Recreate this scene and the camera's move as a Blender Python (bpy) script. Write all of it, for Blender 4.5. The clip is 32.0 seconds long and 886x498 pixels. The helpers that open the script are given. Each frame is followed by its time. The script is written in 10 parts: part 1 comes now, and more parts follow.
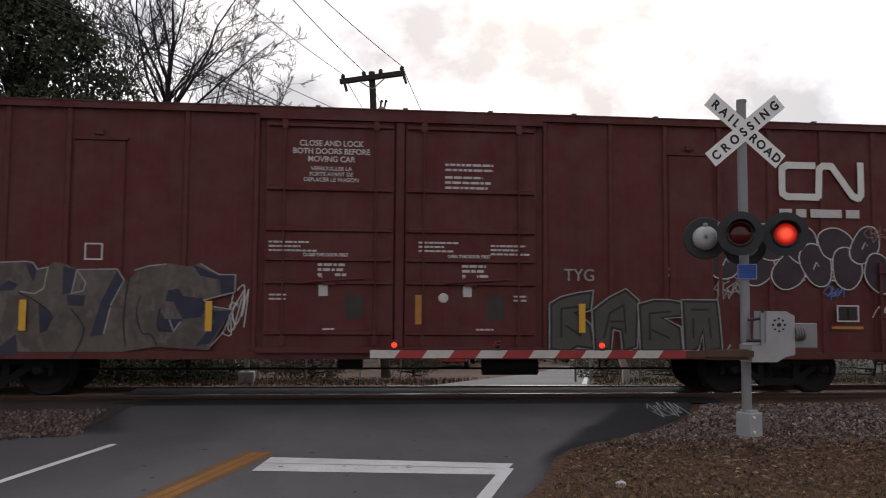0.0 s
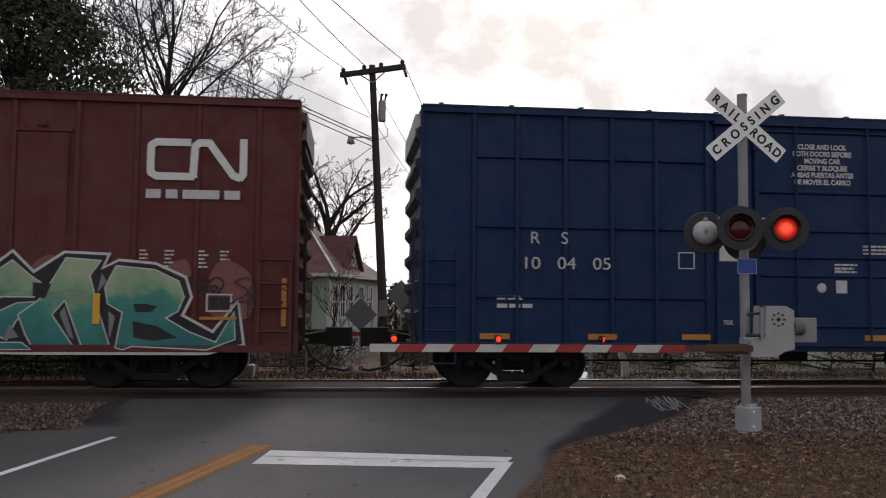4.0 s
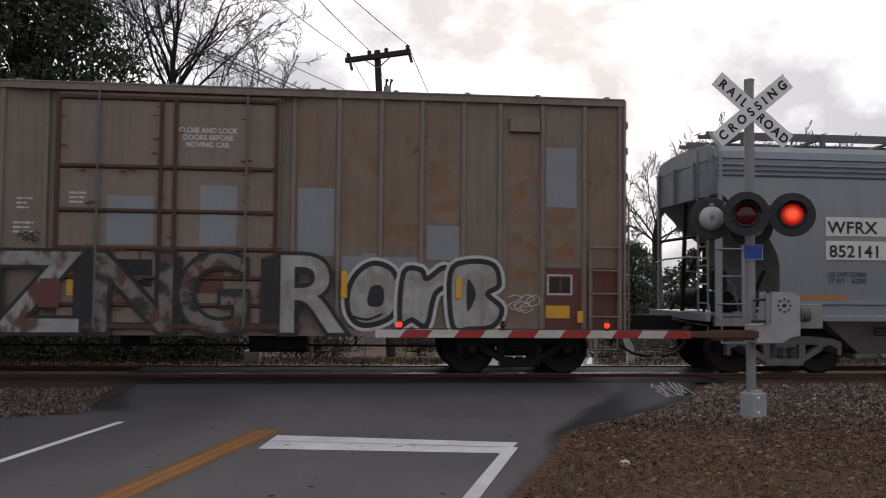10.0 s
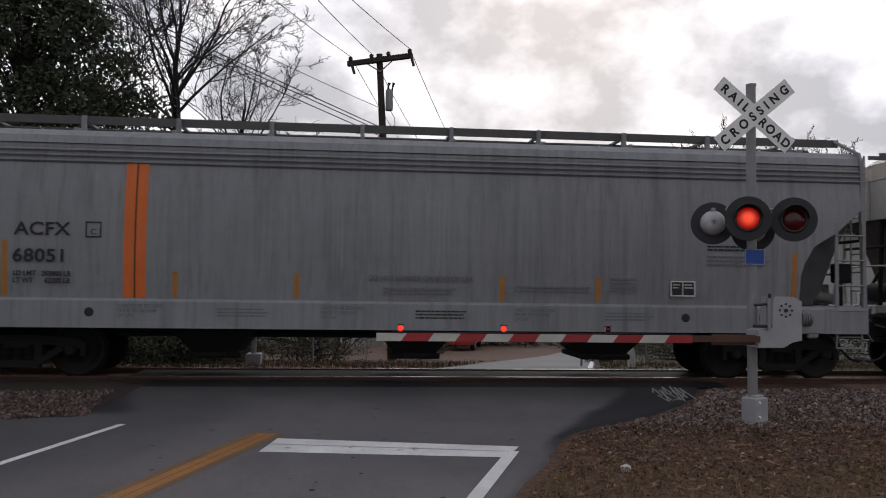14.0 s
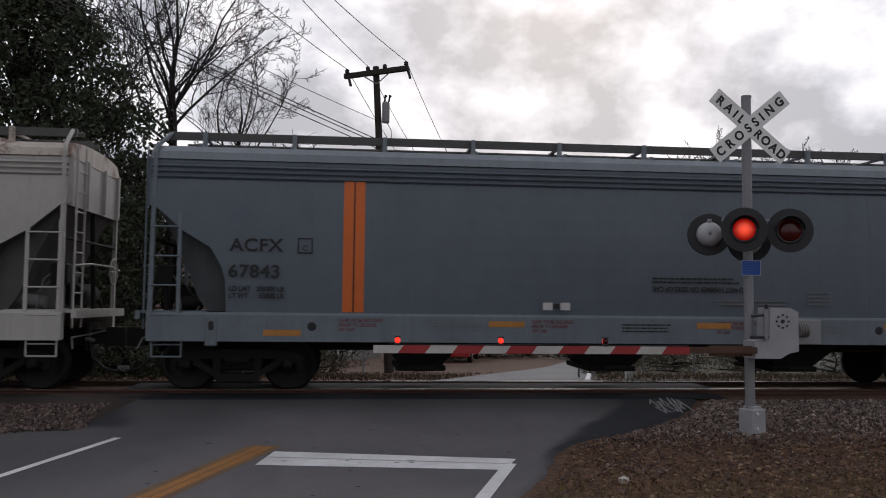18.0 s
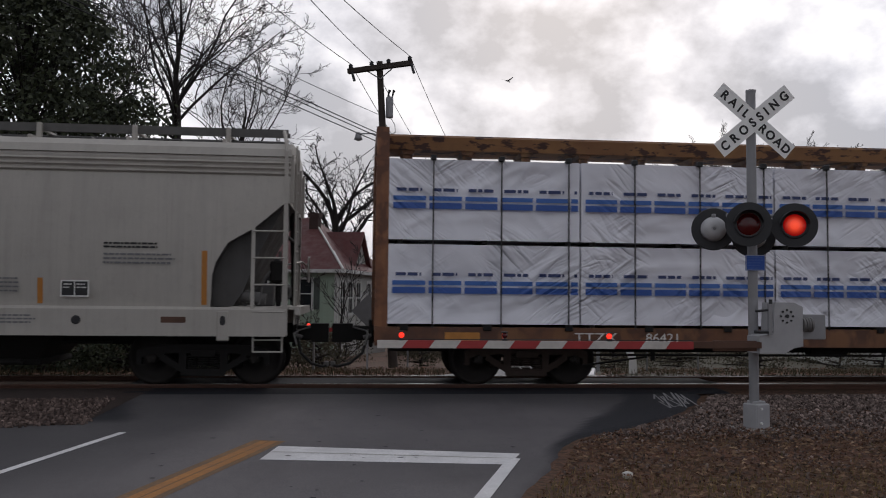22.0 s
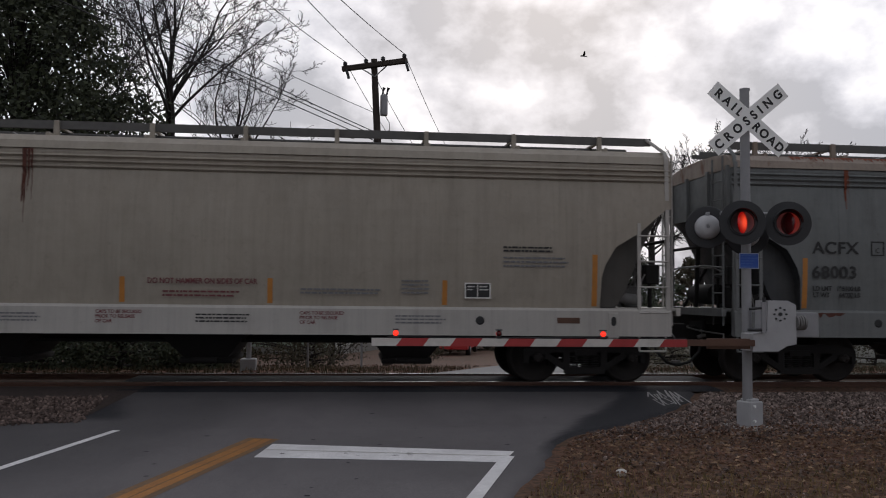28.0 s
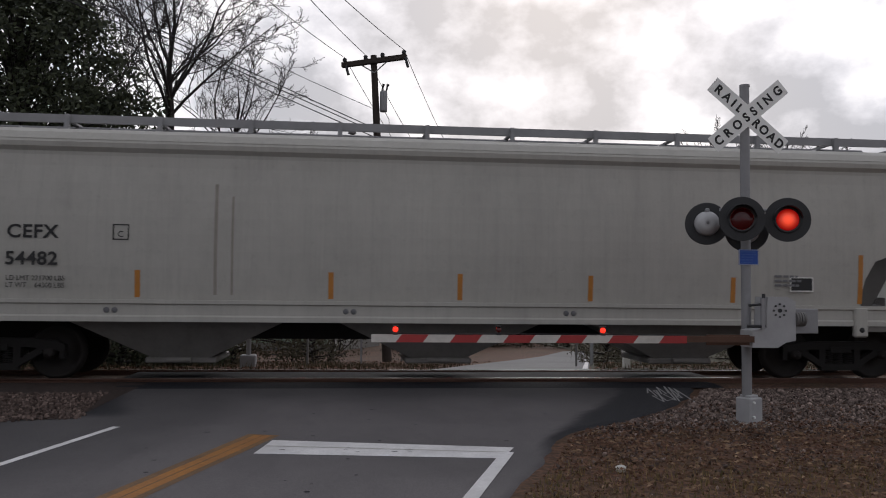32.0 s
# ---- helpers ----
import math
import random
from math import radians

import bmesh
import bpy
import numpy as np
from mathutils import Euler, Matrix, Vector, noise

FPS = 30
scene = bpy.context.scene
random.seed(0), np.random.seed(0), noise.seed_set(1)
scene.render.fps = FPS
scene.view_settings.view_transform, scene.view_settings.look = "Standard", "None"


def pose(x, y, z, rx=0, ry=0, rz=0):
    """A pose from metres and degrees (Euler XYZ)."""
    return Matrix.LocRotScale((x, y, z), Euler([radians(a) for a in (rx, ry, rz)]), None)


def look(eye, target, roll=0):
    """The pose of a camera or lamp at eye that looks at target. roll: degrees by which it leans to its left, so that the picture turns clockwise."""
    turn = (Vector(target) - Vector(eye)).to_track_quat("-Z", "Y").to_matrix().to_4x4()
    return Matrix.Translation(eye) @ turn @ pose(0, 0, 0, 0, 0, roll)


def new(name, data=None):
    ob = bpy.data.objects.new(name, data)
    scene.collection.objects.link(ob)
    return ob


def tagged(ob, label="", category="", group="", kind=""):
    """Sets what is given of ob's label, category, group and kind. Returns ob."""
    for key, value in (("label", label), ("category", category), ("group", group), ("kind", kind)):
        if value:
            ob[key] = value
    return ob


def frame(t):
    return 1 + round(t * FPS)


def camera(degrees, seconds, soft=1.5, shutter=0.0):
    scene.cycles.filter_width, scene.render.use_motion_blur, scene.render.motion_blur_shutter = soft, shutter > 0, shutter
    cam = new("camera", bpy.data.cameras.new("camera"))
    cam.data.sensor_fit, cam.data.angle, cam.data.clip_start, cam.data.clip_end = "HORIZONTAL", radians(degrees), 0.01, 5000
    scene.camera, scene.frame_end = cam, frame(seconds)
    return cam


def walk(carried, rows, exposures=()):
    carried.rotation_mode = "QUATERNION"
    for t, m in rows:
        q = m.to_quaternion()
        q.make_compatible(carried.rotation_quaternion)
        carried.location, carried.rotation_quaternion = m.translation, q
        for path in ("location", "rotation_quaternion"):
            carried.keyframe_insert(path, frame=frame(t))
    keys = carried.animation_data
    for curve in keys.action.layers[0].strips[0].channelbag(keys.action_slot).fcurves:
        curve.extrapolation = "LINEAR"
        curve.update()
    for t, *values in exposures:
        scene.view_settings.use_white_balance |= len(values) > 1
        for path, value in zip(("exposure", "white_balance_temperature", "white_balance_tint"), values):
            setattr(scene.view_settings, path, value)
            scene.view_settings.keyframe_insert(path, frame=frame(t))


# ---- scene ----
# camera: hand-held at one spot beside the road; seconds, pitch, roll, yaw
EYE = (0.0, -15.8, 1.54)
TURNS = [
    (0.0, 3.986, -0.397, -6.188),
    (0.5, 4.041, -0.341, -6.257),
    (1.0, 3.878, -0.506, -6.491),
    (1.5, 3.837, -0.556, -6.422),
    (2.0, 3.987, -0.429, -6.401),
    (2.5, 3.853, -0.442, -6.193),
    (3.0, 3.715, -0.366, -6.243),
    (3.5, 3.680, -0.534, -6.195),
    (5.5, 3.194, -0.520, -6.201),
    (6.0, 3.388, -0.419, -6.098),
    (6.5, 3.280, -0.407, -5.934),
    (7.0, 3.114, -0.429, -5.725),
    (7.5, 2.753, -0.334, -6.038),
    (8.0, 2.686, -0.309, -5.916),
    (8.5, 2.755, -0.404, -5.945),
    (9.0, 2.784, -0.419, -5.848),
    (9.5, 2.829, -0.637, -5.924),
    (10.0, 2.606, -0.558, -5.832),
    (10.5, 2.828, -0.549, -5.796),
    (11.0, 3.083, -0.626, -5.629),
    (11.5, 3.106, -0.444, -5.553),
    (12.0, 3.039, -0.633, -5.696),
    (12.5, 3.170, -0.530, -5.601),
    (13.0, 3.001, -0.751, -5.737),
    (13.5, 2.948, -0.694, -5.756),
    (14.0, 2.850, -0.761, -5.744),
    (14.5, 2.970, -0.929, -5.715),
    (16.5, 3.578, -0.859, -5.479),
    (17.0, 3.568, -0.846, -5.651),
    (17.5, 3.489, -0.675, -5.904),
    (18.0, 3.662, -0.605, -5.955),
    (18.5, 3.504, -0.761, -6.116),
    (19.0, 3.326, -0.770, -5.865),
    (19.5, 3.468, -0.823, -5.951),
    (20.0, 3.415, -0.754, -5.854),
    (20.5, 3.406, -0.523, -6.035),
    (21.0, 3.250, -0.535, -6.243),
    (21.5, 3.356, -0.722, -5.941),
    (22.0, 3.317, -0.584, -5.692),
    (22.5, 3.294, -0.553, -5.662),
    (23.0, 3.319, -0.459, -5.670),
    (23.5, 3.358, -0.550, -5.669),
    (24.0, 3.331, -0.539, -5.632),
    (24.5, 3.340, -0.547, -5.919),
    (25.0, 3.282, -0.588, -5.949),
    (25.5, 3.256, -0.501, -5.981),
    (26.0, 3.225, -0.508, -6.047),
    (26.5, 3.155, -0.514, -6.022),
    (28.5, 3.181, -0.644, -6.098),
    (29.0, 3.116, -0.676, -6.104),
    (29.5, 3.103, -0.696, -6.204),
    (30.0, 3.017, -0.871, -6.326),
    (30.5, 2.839, -0.624, -6.166),
    (31.0, 2.717, -0.616, -6.344),
    (31.5, 2.841, -0.738, -6.141),
    (32.0, 2.930, -0.600, -6.100),]
cam = camera(55.7, 32.0, soft=1.05, shutter=0.1)
walk(cam, [(t, pose(*EYE, 90 + p, r, y)) for t, p, r, y in TURNS],
     exposures=[(t, e, k, 13.5) for t, e, k in ((0.0, 0.24, 6550), (8.0, 0.22, 6500), (10.5, 0.17, 6440), (13.0, 0.02, 6370), (20.0, -0.15, 6300), (26.0, -0.22, 6270), (29.0, -0.14, 6320), (32.0, -0.05, 6360))])

SPEED = 7.87          # the train's metres a second, towards -x
CLIP = 32.0

# ---------------------------------------------------------------- world and sun
SUN_AZ, SUN_EL = radians(14), radians(27)      # from +y towards +x
SUN_DIR = Vector((math.sin(SUN_AZ) * math.cos(SUN_EL), math.cos(SUN_AZ) * math.cos(SUN_EL), math.sin(SUN_EL)))


def make_world():
    world = bpy.data.worlds.new("overcast_sky")
    scene.world = world
    world.use_nodes = True
    nt = world.node_tree
    n, l = nt.nodes, nt.links
    n.clear()
    out = n.new("ShaderNodeOutputWorld")
    bg = n.new("ShaderNodeBackground")
    sky = n.new("ShaderNodeTexSky")
    sky.sky_type = "NISHITA"
    sky.sun_disc = False
    sky.sun_elevation = SUN_EL
    sky.sun_rotation = SUN_AZ
    sky.air_density, sky.dust_density = 1.5, 4.0
    tc = n.new("ShaderNodeTexCoord")
    mp = n.new("ShaderNodeMapping")
    mp.inputs["Scale"].default_value = (4.6, 4.6, 6.6)
    mp.inputs["Location"].default_value = (3.1, 0.35, 1.2)
    l.new(tc.outputs["Generated"], mp.inputs["Vector"])
    big = n.new("ShaderNodeTexNoise")
    big.inputs["Scale"].default_value, big.inputs["Detail"].default_value = 1.55, 10.0
    big.inputs["Roughness"].default_value, big.inputs["Distortion"].default_value = 0.54, 0.0
    l.new(mp.outputs[0], big.inputs["Vector"])
    ramp = n.new("ShaderNodeValToRGB")
    ramp.color_ramp.elements[0].position, ramp.color_ramp.elements[0].color = 0.40, (0.42, 0.440, 0.482, 1)
    ramp.color_ramp.elements[1].position, ramp.color_ramp.elements[1].color = 0.59, (0.96, 0.958, 0.962, 1)
    mid = ramp.color_ramp.elements.new(0.50)
    mid.color = (0.67, 0.682, 0.722, 1)
    l.new(big.outputs["Fac"], ramp.inputs["Fac"])
    # the cloud layer is brightest round the hidden sun
    dot = n.new("ShaderNodeVectorMath")
    dot.operation = "DOT_PRODUCT"
    dot.inputs[1].default_value = SUN_DIR
    l.new(tc.outputs["Generated"], dot.inputs[0])
    glow = n.new("ShaderNodeMapRange")
    glow.interpolation_type = "SMOOTHSTEP"
    glow.inputs["From Min"].default_value, glow.inputs["From Max"].default_value = 0.40, 1.0
    glow.inputs["To Min"].default_value, glow.inputs["To Max"].default_value = 0.66, 1.07
    l.new(dot.outputs["Value"], glow.inputs["Value"])
    mul = n.new("ShaderNodeMix")
    mul.data_type, mul.blend_type = "RGBA", "MULTIPLY"
    mul.inputs["Factor"].default_value = 1.0
    l.new(ramp.outputs["Color"], mul.inputs["A"])
    l.new(glow.outputs["Result"], mul.inputs["B"])
    mixed = n.new("ShaderNodeMix")
    mixed.data_type = "RGBA"
    mixed.inputs["Factor"].default_value = 0.90
    skyv = n.new("ShaderNodeVectorMath")
    skyv.operation = "SCALE"
    skyv.inputs["Scale"].default_value = 0.05
    l.new(sky.outputs[0], skyv.inputs[0])
    l.new(skyv.outputs[0], mixed.inputs["A"])
    l.new(mul.outputs["Result"], mixed.inputs["B"])
    l.new(mixed.outputs["Result"], bg.inputs["Color"])
    bg.inputs["Strength"].default_value = 1.18
    l.new(bg.outputs[0], out.inputs[0])


make_world()
sun_data = bpy.data.lights.new("sun", "SUN")
sun_data.energy, sun_data.angle, sun_data.color = 0.6, radians(20), (1.0, 0.95, 0.9)
sun = new("sun", sun_data)
sun.matrix_basis = look(SUN_DIR * 50, (0, 0, 0))


# ---------------------------------------------------------------- materials
def nodes_of(name):
    m = bpy.data.materials.new(name)
    m.use_nodes = True
    nt = m.node_tree
    return m, nt.nodes, nt.links, nt.nodes["Principled BSDF"]


def noise_fac(n, l, scale, lo, hi, detail=6.0, stretch=(1, 1, 1), rough=0.6, loc=(0, 0, 0)):
    tc = n.new("ShaderNodeTexCoord")
    mp = n.new("ShaderNodeMapping")
    mp.inputs["Scale"].default_value, mp.inputs["Location"].default_value = stretch, loc
    l.new(tc.outputs["Object"], mp.inputs["Vector"])
    t = n.new("ShaderNodeTexNoise")
    t.inputs["Scale"].default_value, t.inputs["Detail"].default_value, t.inputs["Roughness"].default_value = scale, detail, rough
    l.new(mp.outputs[0], t.inputs["Vector"])
    r = n.new("ShaderNodeMapRange")
    r.inputs["From Min"].default_value, r.inputs["From Max"].default_value = lo, hi
    l.new(t.outputs["Fac"], r.inputs["Value"])
    return r.outputs["Result"]


def mix_rgb(n, l, fac, a, b, blend="MIX"):
    m = n.new("ShaderNodeMix")
    m.data_type, m.blend_type = "RGBA", blend
    if isinstance(fac, float):
        m.inputs["Factor"].default_value = fac
    else:
        l.new(fac, m.inputs["Factor"])
    for sock, v in (("A", a), ("B", b)):
        if isinstance(v, tuple):
            m.inputs[sock].default_value = (*v[:3], 1)
        else:
            l.new(v, m.inputs[sock])
    return m.outputs["Result"]


def scaled(n, l, sock, k):
    m = n.new("ShaderNodeMath")
    m.operation = "MULTIPLY"
    m.inputs[1].default_value = k
    l.new(sock, m.inputs[0])
    return m.outputs[0]


def bump(n, l, bsdf, height, strength, dist=0.01):
    b = n.new("ShaderNodeBump")
    b.inputs["Strength"].default_value, b.inputs["Distance"].default_value = strength, dist
    l.new(height, b.inputs["Height"])
    l.new(b.outputs[0], bsdf.inputs["Normal"])


def paint(name, col, dirt=0.35, rust=0.0, streak=0.3, rough=0.5, fade=0.25, loc=(0, 0, 0)):
    """Weathered paint on steel: faded patches, run-off streaks, grime and rust spots."""
    m, n, l, b = nodes_of(name)
    light = tuple(min(1, c * 1.25 + 0.02) for c in col)
    dark = tuple(c * 0.55 for c in col)
    c = mix_rgb(n, l, scaled(n, l, noise_fac(n, l, 0.55, 0.35, 0.7, loc=loc), fade), col, light)
    c = mix_rgb(n, l, scaled(n, l, noise_fac(n, l, 1.0, 0.48, 0.75, 5, (5, 5, 0.22), loc=loc), streak), c, dark)
    c = mix_rgb(n, l, scaled(n, l, noise_fac(n, l, 1.3, 0.45, 0.8, 9, loc=loc, rough=0.7), dirt), c, (0.055, 0.045, 0.036))
    c = mix_rgb(n, l, scaled(n, l, noise_fac(n, l, 1.0, 0.50, 0.72, 4, (15, 15, 0.45), loc=loc, rough=0.65), streak * .75), c, dark)
    c = mix_rgb(n, l, scaled(n, l, noise_fac(n, l, 1.0, 0.55, 0.76, 4, (11, 11, 0.30), loc=(loc[0] + 5, 2, 3)), streak * .7), c, light)
    c = mix_rgb(n, l, scaled(n, l, noise_fac(n, l, 7.0, 0.56, 0.74, 9, loc=loc, rough=0.75), dirt * .9), c, (0.045, 0.036, 0.030))
    if rust:
        f = noise_fac(n, l, 2.2, 0.72 - 0.22 * rust, 0.78 - 0.2 * rust, 9, (1, 1, 0.6), 0.72, loc)
        c = mix_rgb(n, l, scaled(n, l, f, 0.85), c, (0.13, 0.05, 0.025))
    l.new(c, b.inputs["Base Color"])
    b.inputs["Roughness"].default_value = rough
    rr = n.new("ShaderNodeMapRange")
    rr.inputs["To Min"].default_value, rr.inputs["To Max"].default_value = rough - 0.1, min(1, rough + 0.25)
    l.new(noise_fac(n, l, 3.0, 0.3, 0.7, loc=loc), rr.inputs["Value"])
    l.new(rr.outputs[0], b.inputs["Roughness"])
    bump(n, l, b, noise_fac(n, l, 2.0, 0.2, 0.8, 4, loc=loc), 0.12, 0.02)
    return m


def spray(name, cols, dark=0.3, scale=1.6, loc=(0, 0, 0)):
    """Spray paint in several colours that meet in soft patches and streaks, grimed over."""
    m, n, l, b = nodes_of(name)
    c = mix_rgb(n, l, noise_fac(n, l, scale, 0.44, 0.56, 3, (1, 1, 1.5), 0.5, loc), cols[0], cols[1])
    if len(cols) > 2:
        c = mix_rgb(n, l, noise_fac(n, l, scale * 1.3, 0.52, 0.60, 3, (1.5, 1, .8), 0.5, (loc[0] + 3, 1, 2)), c, cols[2])
    c = mix_rgb(n, l, scaled(n, l, noise_fac(n, l, 3.0, 0.45, 0.75, 8), dark), c, tuple(x * 0.45 for x in cols[0]))
    c = mix_rgb(n, l, scaled(n, l, noise_fac(n, l, 1.2, 0.5, 0.8, 6, (6, 6, .3)), 0.35), c, (0.05, 0.04, 0.035))
    l.new(c, b.inputs["Base Color"])
    b.inputs["Roughness"].default_value = 0.55
    return m


def plain(name, col, rough=0.6, metal=0.0, var=0.25, scale=6.0):
    m, n, l, b = nodes_of(name)
    c = mix_rgb(n, l, scaled(n, l, noise_fac(n, l, scale, 0.35, 0.7, 7), var * 2), col, tuple(x * 0.55 for x in col))
    l.new(c, b.inputs["Base Color"])
    b.inputs["Roughness"].default_value, b.inputs["Metallic"].default_value = rough, metal
    bump(n, l, b, noise_fac(n, l, scale * 6, 0.2, 0.8, 4), 0.15, 0.004)
    return m


def lamp_lens_glow(name, edge, middle, radius, strength):
    """Red roundel lit by one bulb behind it: hottest at the middle."""
    m, n, l, b = nodes_of(name)
    b.inputs["Base Color"].default_value = (0.2, 0.01, 0.01, 1)
    b.inputs["Roughness"].default_value = 0.25
    tc = n.new("ShaderNodeTexCoord")
    ln = n.new("ShaderNodeVectorMath")
    ln.operation = "LENGTH"
    l.new(tc.outputs["Object"], ln.inputs[0])
    r = n.new("ShaderNodeMapRange")
    r.interpolation_type = "SMOOTHSTEP"
    r.inputs["From Max"].default_value = radius
    l.new(ln.outputs["Value"], r.inputs["Value"])
    l.new(mix_rgb(n, l, r.outputs["Result"], middle, edge), b.inputs["Emission Color"])
    b.inputs["Emission Strength"].default_value = strength
    return m


def glowing(name, col, strength, base=(0.2, 0.01, 0.01)):
    m, n, l, b = nodes_of(name)
    b.inputs["Base Color"].default_value = (*base, 1)
    b.inputs["Roughness"].default_value = 0.2
    b.inputs["Emission Color"].default_value = (*col, 1)
    b.inputs["Emission Strength"].default_value = strength
    return m


def speckled(name, a, bcol, c3, scale, rough=0.9, big=0.4, bump_s=0.5):
    """Grainy mineral surface: fine speckle, mid mottling, large stains."""
    m, n, l, b = nodes_of(name)
    c = mix_rgb(n, l, noise_fac(n, l, scale, 0.4, 0.62, 3), a, bcol)
    c = mix_rgb(n, l, scaled(n, l, noise_fac(n, l, big, 0.42, 0.68, 8), 0.75), c, c3)
    c = mix_rgb(n, l, scaled(n, l, noise_fac(n, l, big * 7, 0.5, 0.75, 6, loc=(4, 2, 0)), 0.35), c, tuple(x * 0.6 for x in a))
    l.new(c, b.inputs["Base Color"])
    b.inputs["Roughness"].default_value = rough
    bump(n, l, b, noise_fac(n, l, scale * 0.8, 0.2, 0.8, 4), bump_s, 0.01)
    return m


def random_tint(name, a, bcol, rough=0.85, island=False, var=0.3, skew=1.0):
    m, n, l, b = nodes_of(name)
    if island:
        g = n.new("ShaderNodeNewGeometry")
        f = g.outputs["Random Per Island"]
    else:
        g = n.new("ShaderNodeObjectInfo")
        f = g.outputs["Random"]
    if skew != 1.0:
        pw = n.new("ShaderNodeMath")
        pw.operation = "POWER"
        l.new(f, pw.inputs[0])
        pw.inputs[1].default_value = skew
        f = pw.outputs[0]
    c = mix_rgb(n, l, f, a, bcol)
    c = mix_rgb(n, l, scaled(n, l, noise_fac(n, l, 9, 0.4, 0.7), var), c, tuple(x * 0.5 for x in a))
    l.new(c, b.inputs["Base Color"])
    b.inputs["Roughness"].default_value = rough
    return m


ASPHALT = speckled("asphalt", (0.104, 0.096, 0.099), (0.142, 0.131, 0.134), (0.068, 0.063, 0.066), 70, 0.82, 0.30, 0.35)
NEW_ASPHALT = speckled("dark_asphalt_patch", (0.015, 0.0155, 0.020), (0.024, 0.0245, 0.031), (0.012, 0.012, 0.016), 60, 0.85, 0.5, 0.5)
SOIL = speckled("dead_grass_soil", (0.046, 0.020, 0.012), (0.165, 0.078, 0.044), (0.058, 0.036, 0.014), 16, 0.95, 0.5, 1.0)
BALLAST = speckled("ballast_bed", (0.026, 0.015, 0.012), (0.052, 0.034, 0.028), (0.020, 0.011, 0.008), 17, 0.95, 0.6, 1.0)
STONE = random_tint("ballast_stone", (0.46, 0.355, 0.31), (0.025, 0.0135, 0.010), 0.9, True, 0.3, 0.34)
DIM_STONE = random_tint("dark_ballast_stone", (0.34, 0.25, 0.215), (0.026, 0.0135, 0.010), 0.9, True, 0.3, 0.26)
VERGE_GRASS = random_tint("dull_verge_grass", (0.13, 0.095, 0.055), (0.040, 0.040, 0.017), 0.9, True)
NEW_ASPHALT.node_tree.nodes["Principled BSDF"].inputs["Specular IOR Level"].default_value = .2
LEAF_LITTER = random_tint("fallen_leaf", (0.42, 0.25, 0.16), (0.068, 0.025, 0.014), 0.9, True, 0.3, 0.22)
DRY_GRASS = random_tint("dry_grass_blade", (0.32, 0.22, 0.095), (0.070, 0.066, 0.019), 0.9, True)
STRAW = random_tint("dead_straw", (0.52, 0.36, 0.23), (0.08, 0.038, 0.021), 0.9, True, 0.3, 0.40)
WHITE_LINE = speckled("worn_white_road_paint", (0.80, 0.79, 0.79), (0.68, 0.67, 0.67), (0.52, 0.51, 0.51), 40, 0.7, 1.4, 0.3)
YELLOW_LINE = speckled("worn_yellow_road_paint", (0.40, 0.165, 0.022), (0.30, 0.12, 0.022), (0.20, 0.09, 0.03), 40, 0.7, 1.6, 0.3)
RAIL_TOP = plain("polished_rail_head", (0.62, 0.60, 0.58), 0.18, 1.0, 0.05)
RAIL_RUST = plain("rusty_rail_side", (0.09, 0.042, 0.028), 0.85)
TIE = plain("creosote_tie", (0.05, 0.038, 0.03), 0.95, 0, 0.35, 8)
# cast steel and wheels are near-black: under-car shade is partly in the colour
BLACK_IRON = plain("black_cast_steel", (0.0085, 0.007, 0.0065), 0.9)
BOARD_STEEL = plain("weathered_board_steel", (0.10, 0.097, 0.093), 0.7)
GREY_IRON = plain("grey_cast_steel", (0.16, 0.155, 0.15), 0.7)
RUSTY_IRON = plain("rusty_steel", (0.10, 0.05, 0.032), 0.8)
WHEEL_STEEL = plain("wheel_steel", (0.016, 0.0125, 0.011), 0.75, 0.2)
HOSE = plain("black_rubber", (0.012, 0.012, 0.012), 0.6)
WHITE_PAINT = plain("white_lettering_paint", (0.74, 0.73, 0.70), 0.6, 0, 0.12)
DULL_WHITE = plain("dull_white_stencil", (0.60, 0.58, 0.56), 0.7, 0, 0.2)
BLACK_PAINT = plain("black_lettering_paint", (0.014, 0.014, 0.015), 0.6, 0, 0.1)
GREY_LETTER = plain("faded_grey_stencil", (0.17, 0.17, 0.18), 0.7)
RED_LETTER = plain("red_stencil", (0.17, 0.045, 0.05), 0.75, 0, 0.35)
YELLOW_TAPE = plain("yellow_reflector_tape", (0.75, 0.40, 0.03), 0.45, 0, 0.15)
ORANGE_TAPE = plain("dirty_orange_reflector", (0.50, 0.21, 0.04), 0.5, 0, 0.25)
PALE_STEEL = plain("pale_painted_steel", (0.40, 0.40, 0.41), 0.55, 0.1, 0.2, 3)
GALV = plain("galvanised_steel", (0.28, 0.28, 0.29), 0.6, 0.2, 0.2, 3)
SIGNAL_BLACK = plain("matt_black_signal", (0.022, 0.023, 0.026), 0.55, 0, 0.15)
SIGN_WHITE = plain("white_sign_sheeting", (0.88, 0.88, 0.86), 0.5, 0, 0.05)
SIGN_BACK = plain("bare_sign_aluminium", (0.15, 0.15, 0.15), 0.55, 0.4, 0.15)
SIGN_BLUE = plain("blue_sign", (0.014, 0.075, 0.36), 0.5, 0, 0.1)
SIGN_ORANGE = plain("orange_roll_up_sign", (0.95, 0.13, 0.02), 0.6, 0, 0.08)
GATE_RED = plain("red_gate_stripe", (0.36, 0.03, 0.03), 0.5, 0, 0.2)
GATE_WHITE = plain("white_gate_stripe", (0.58, 0.55, 0.51), 0.5, 0, 0.22)
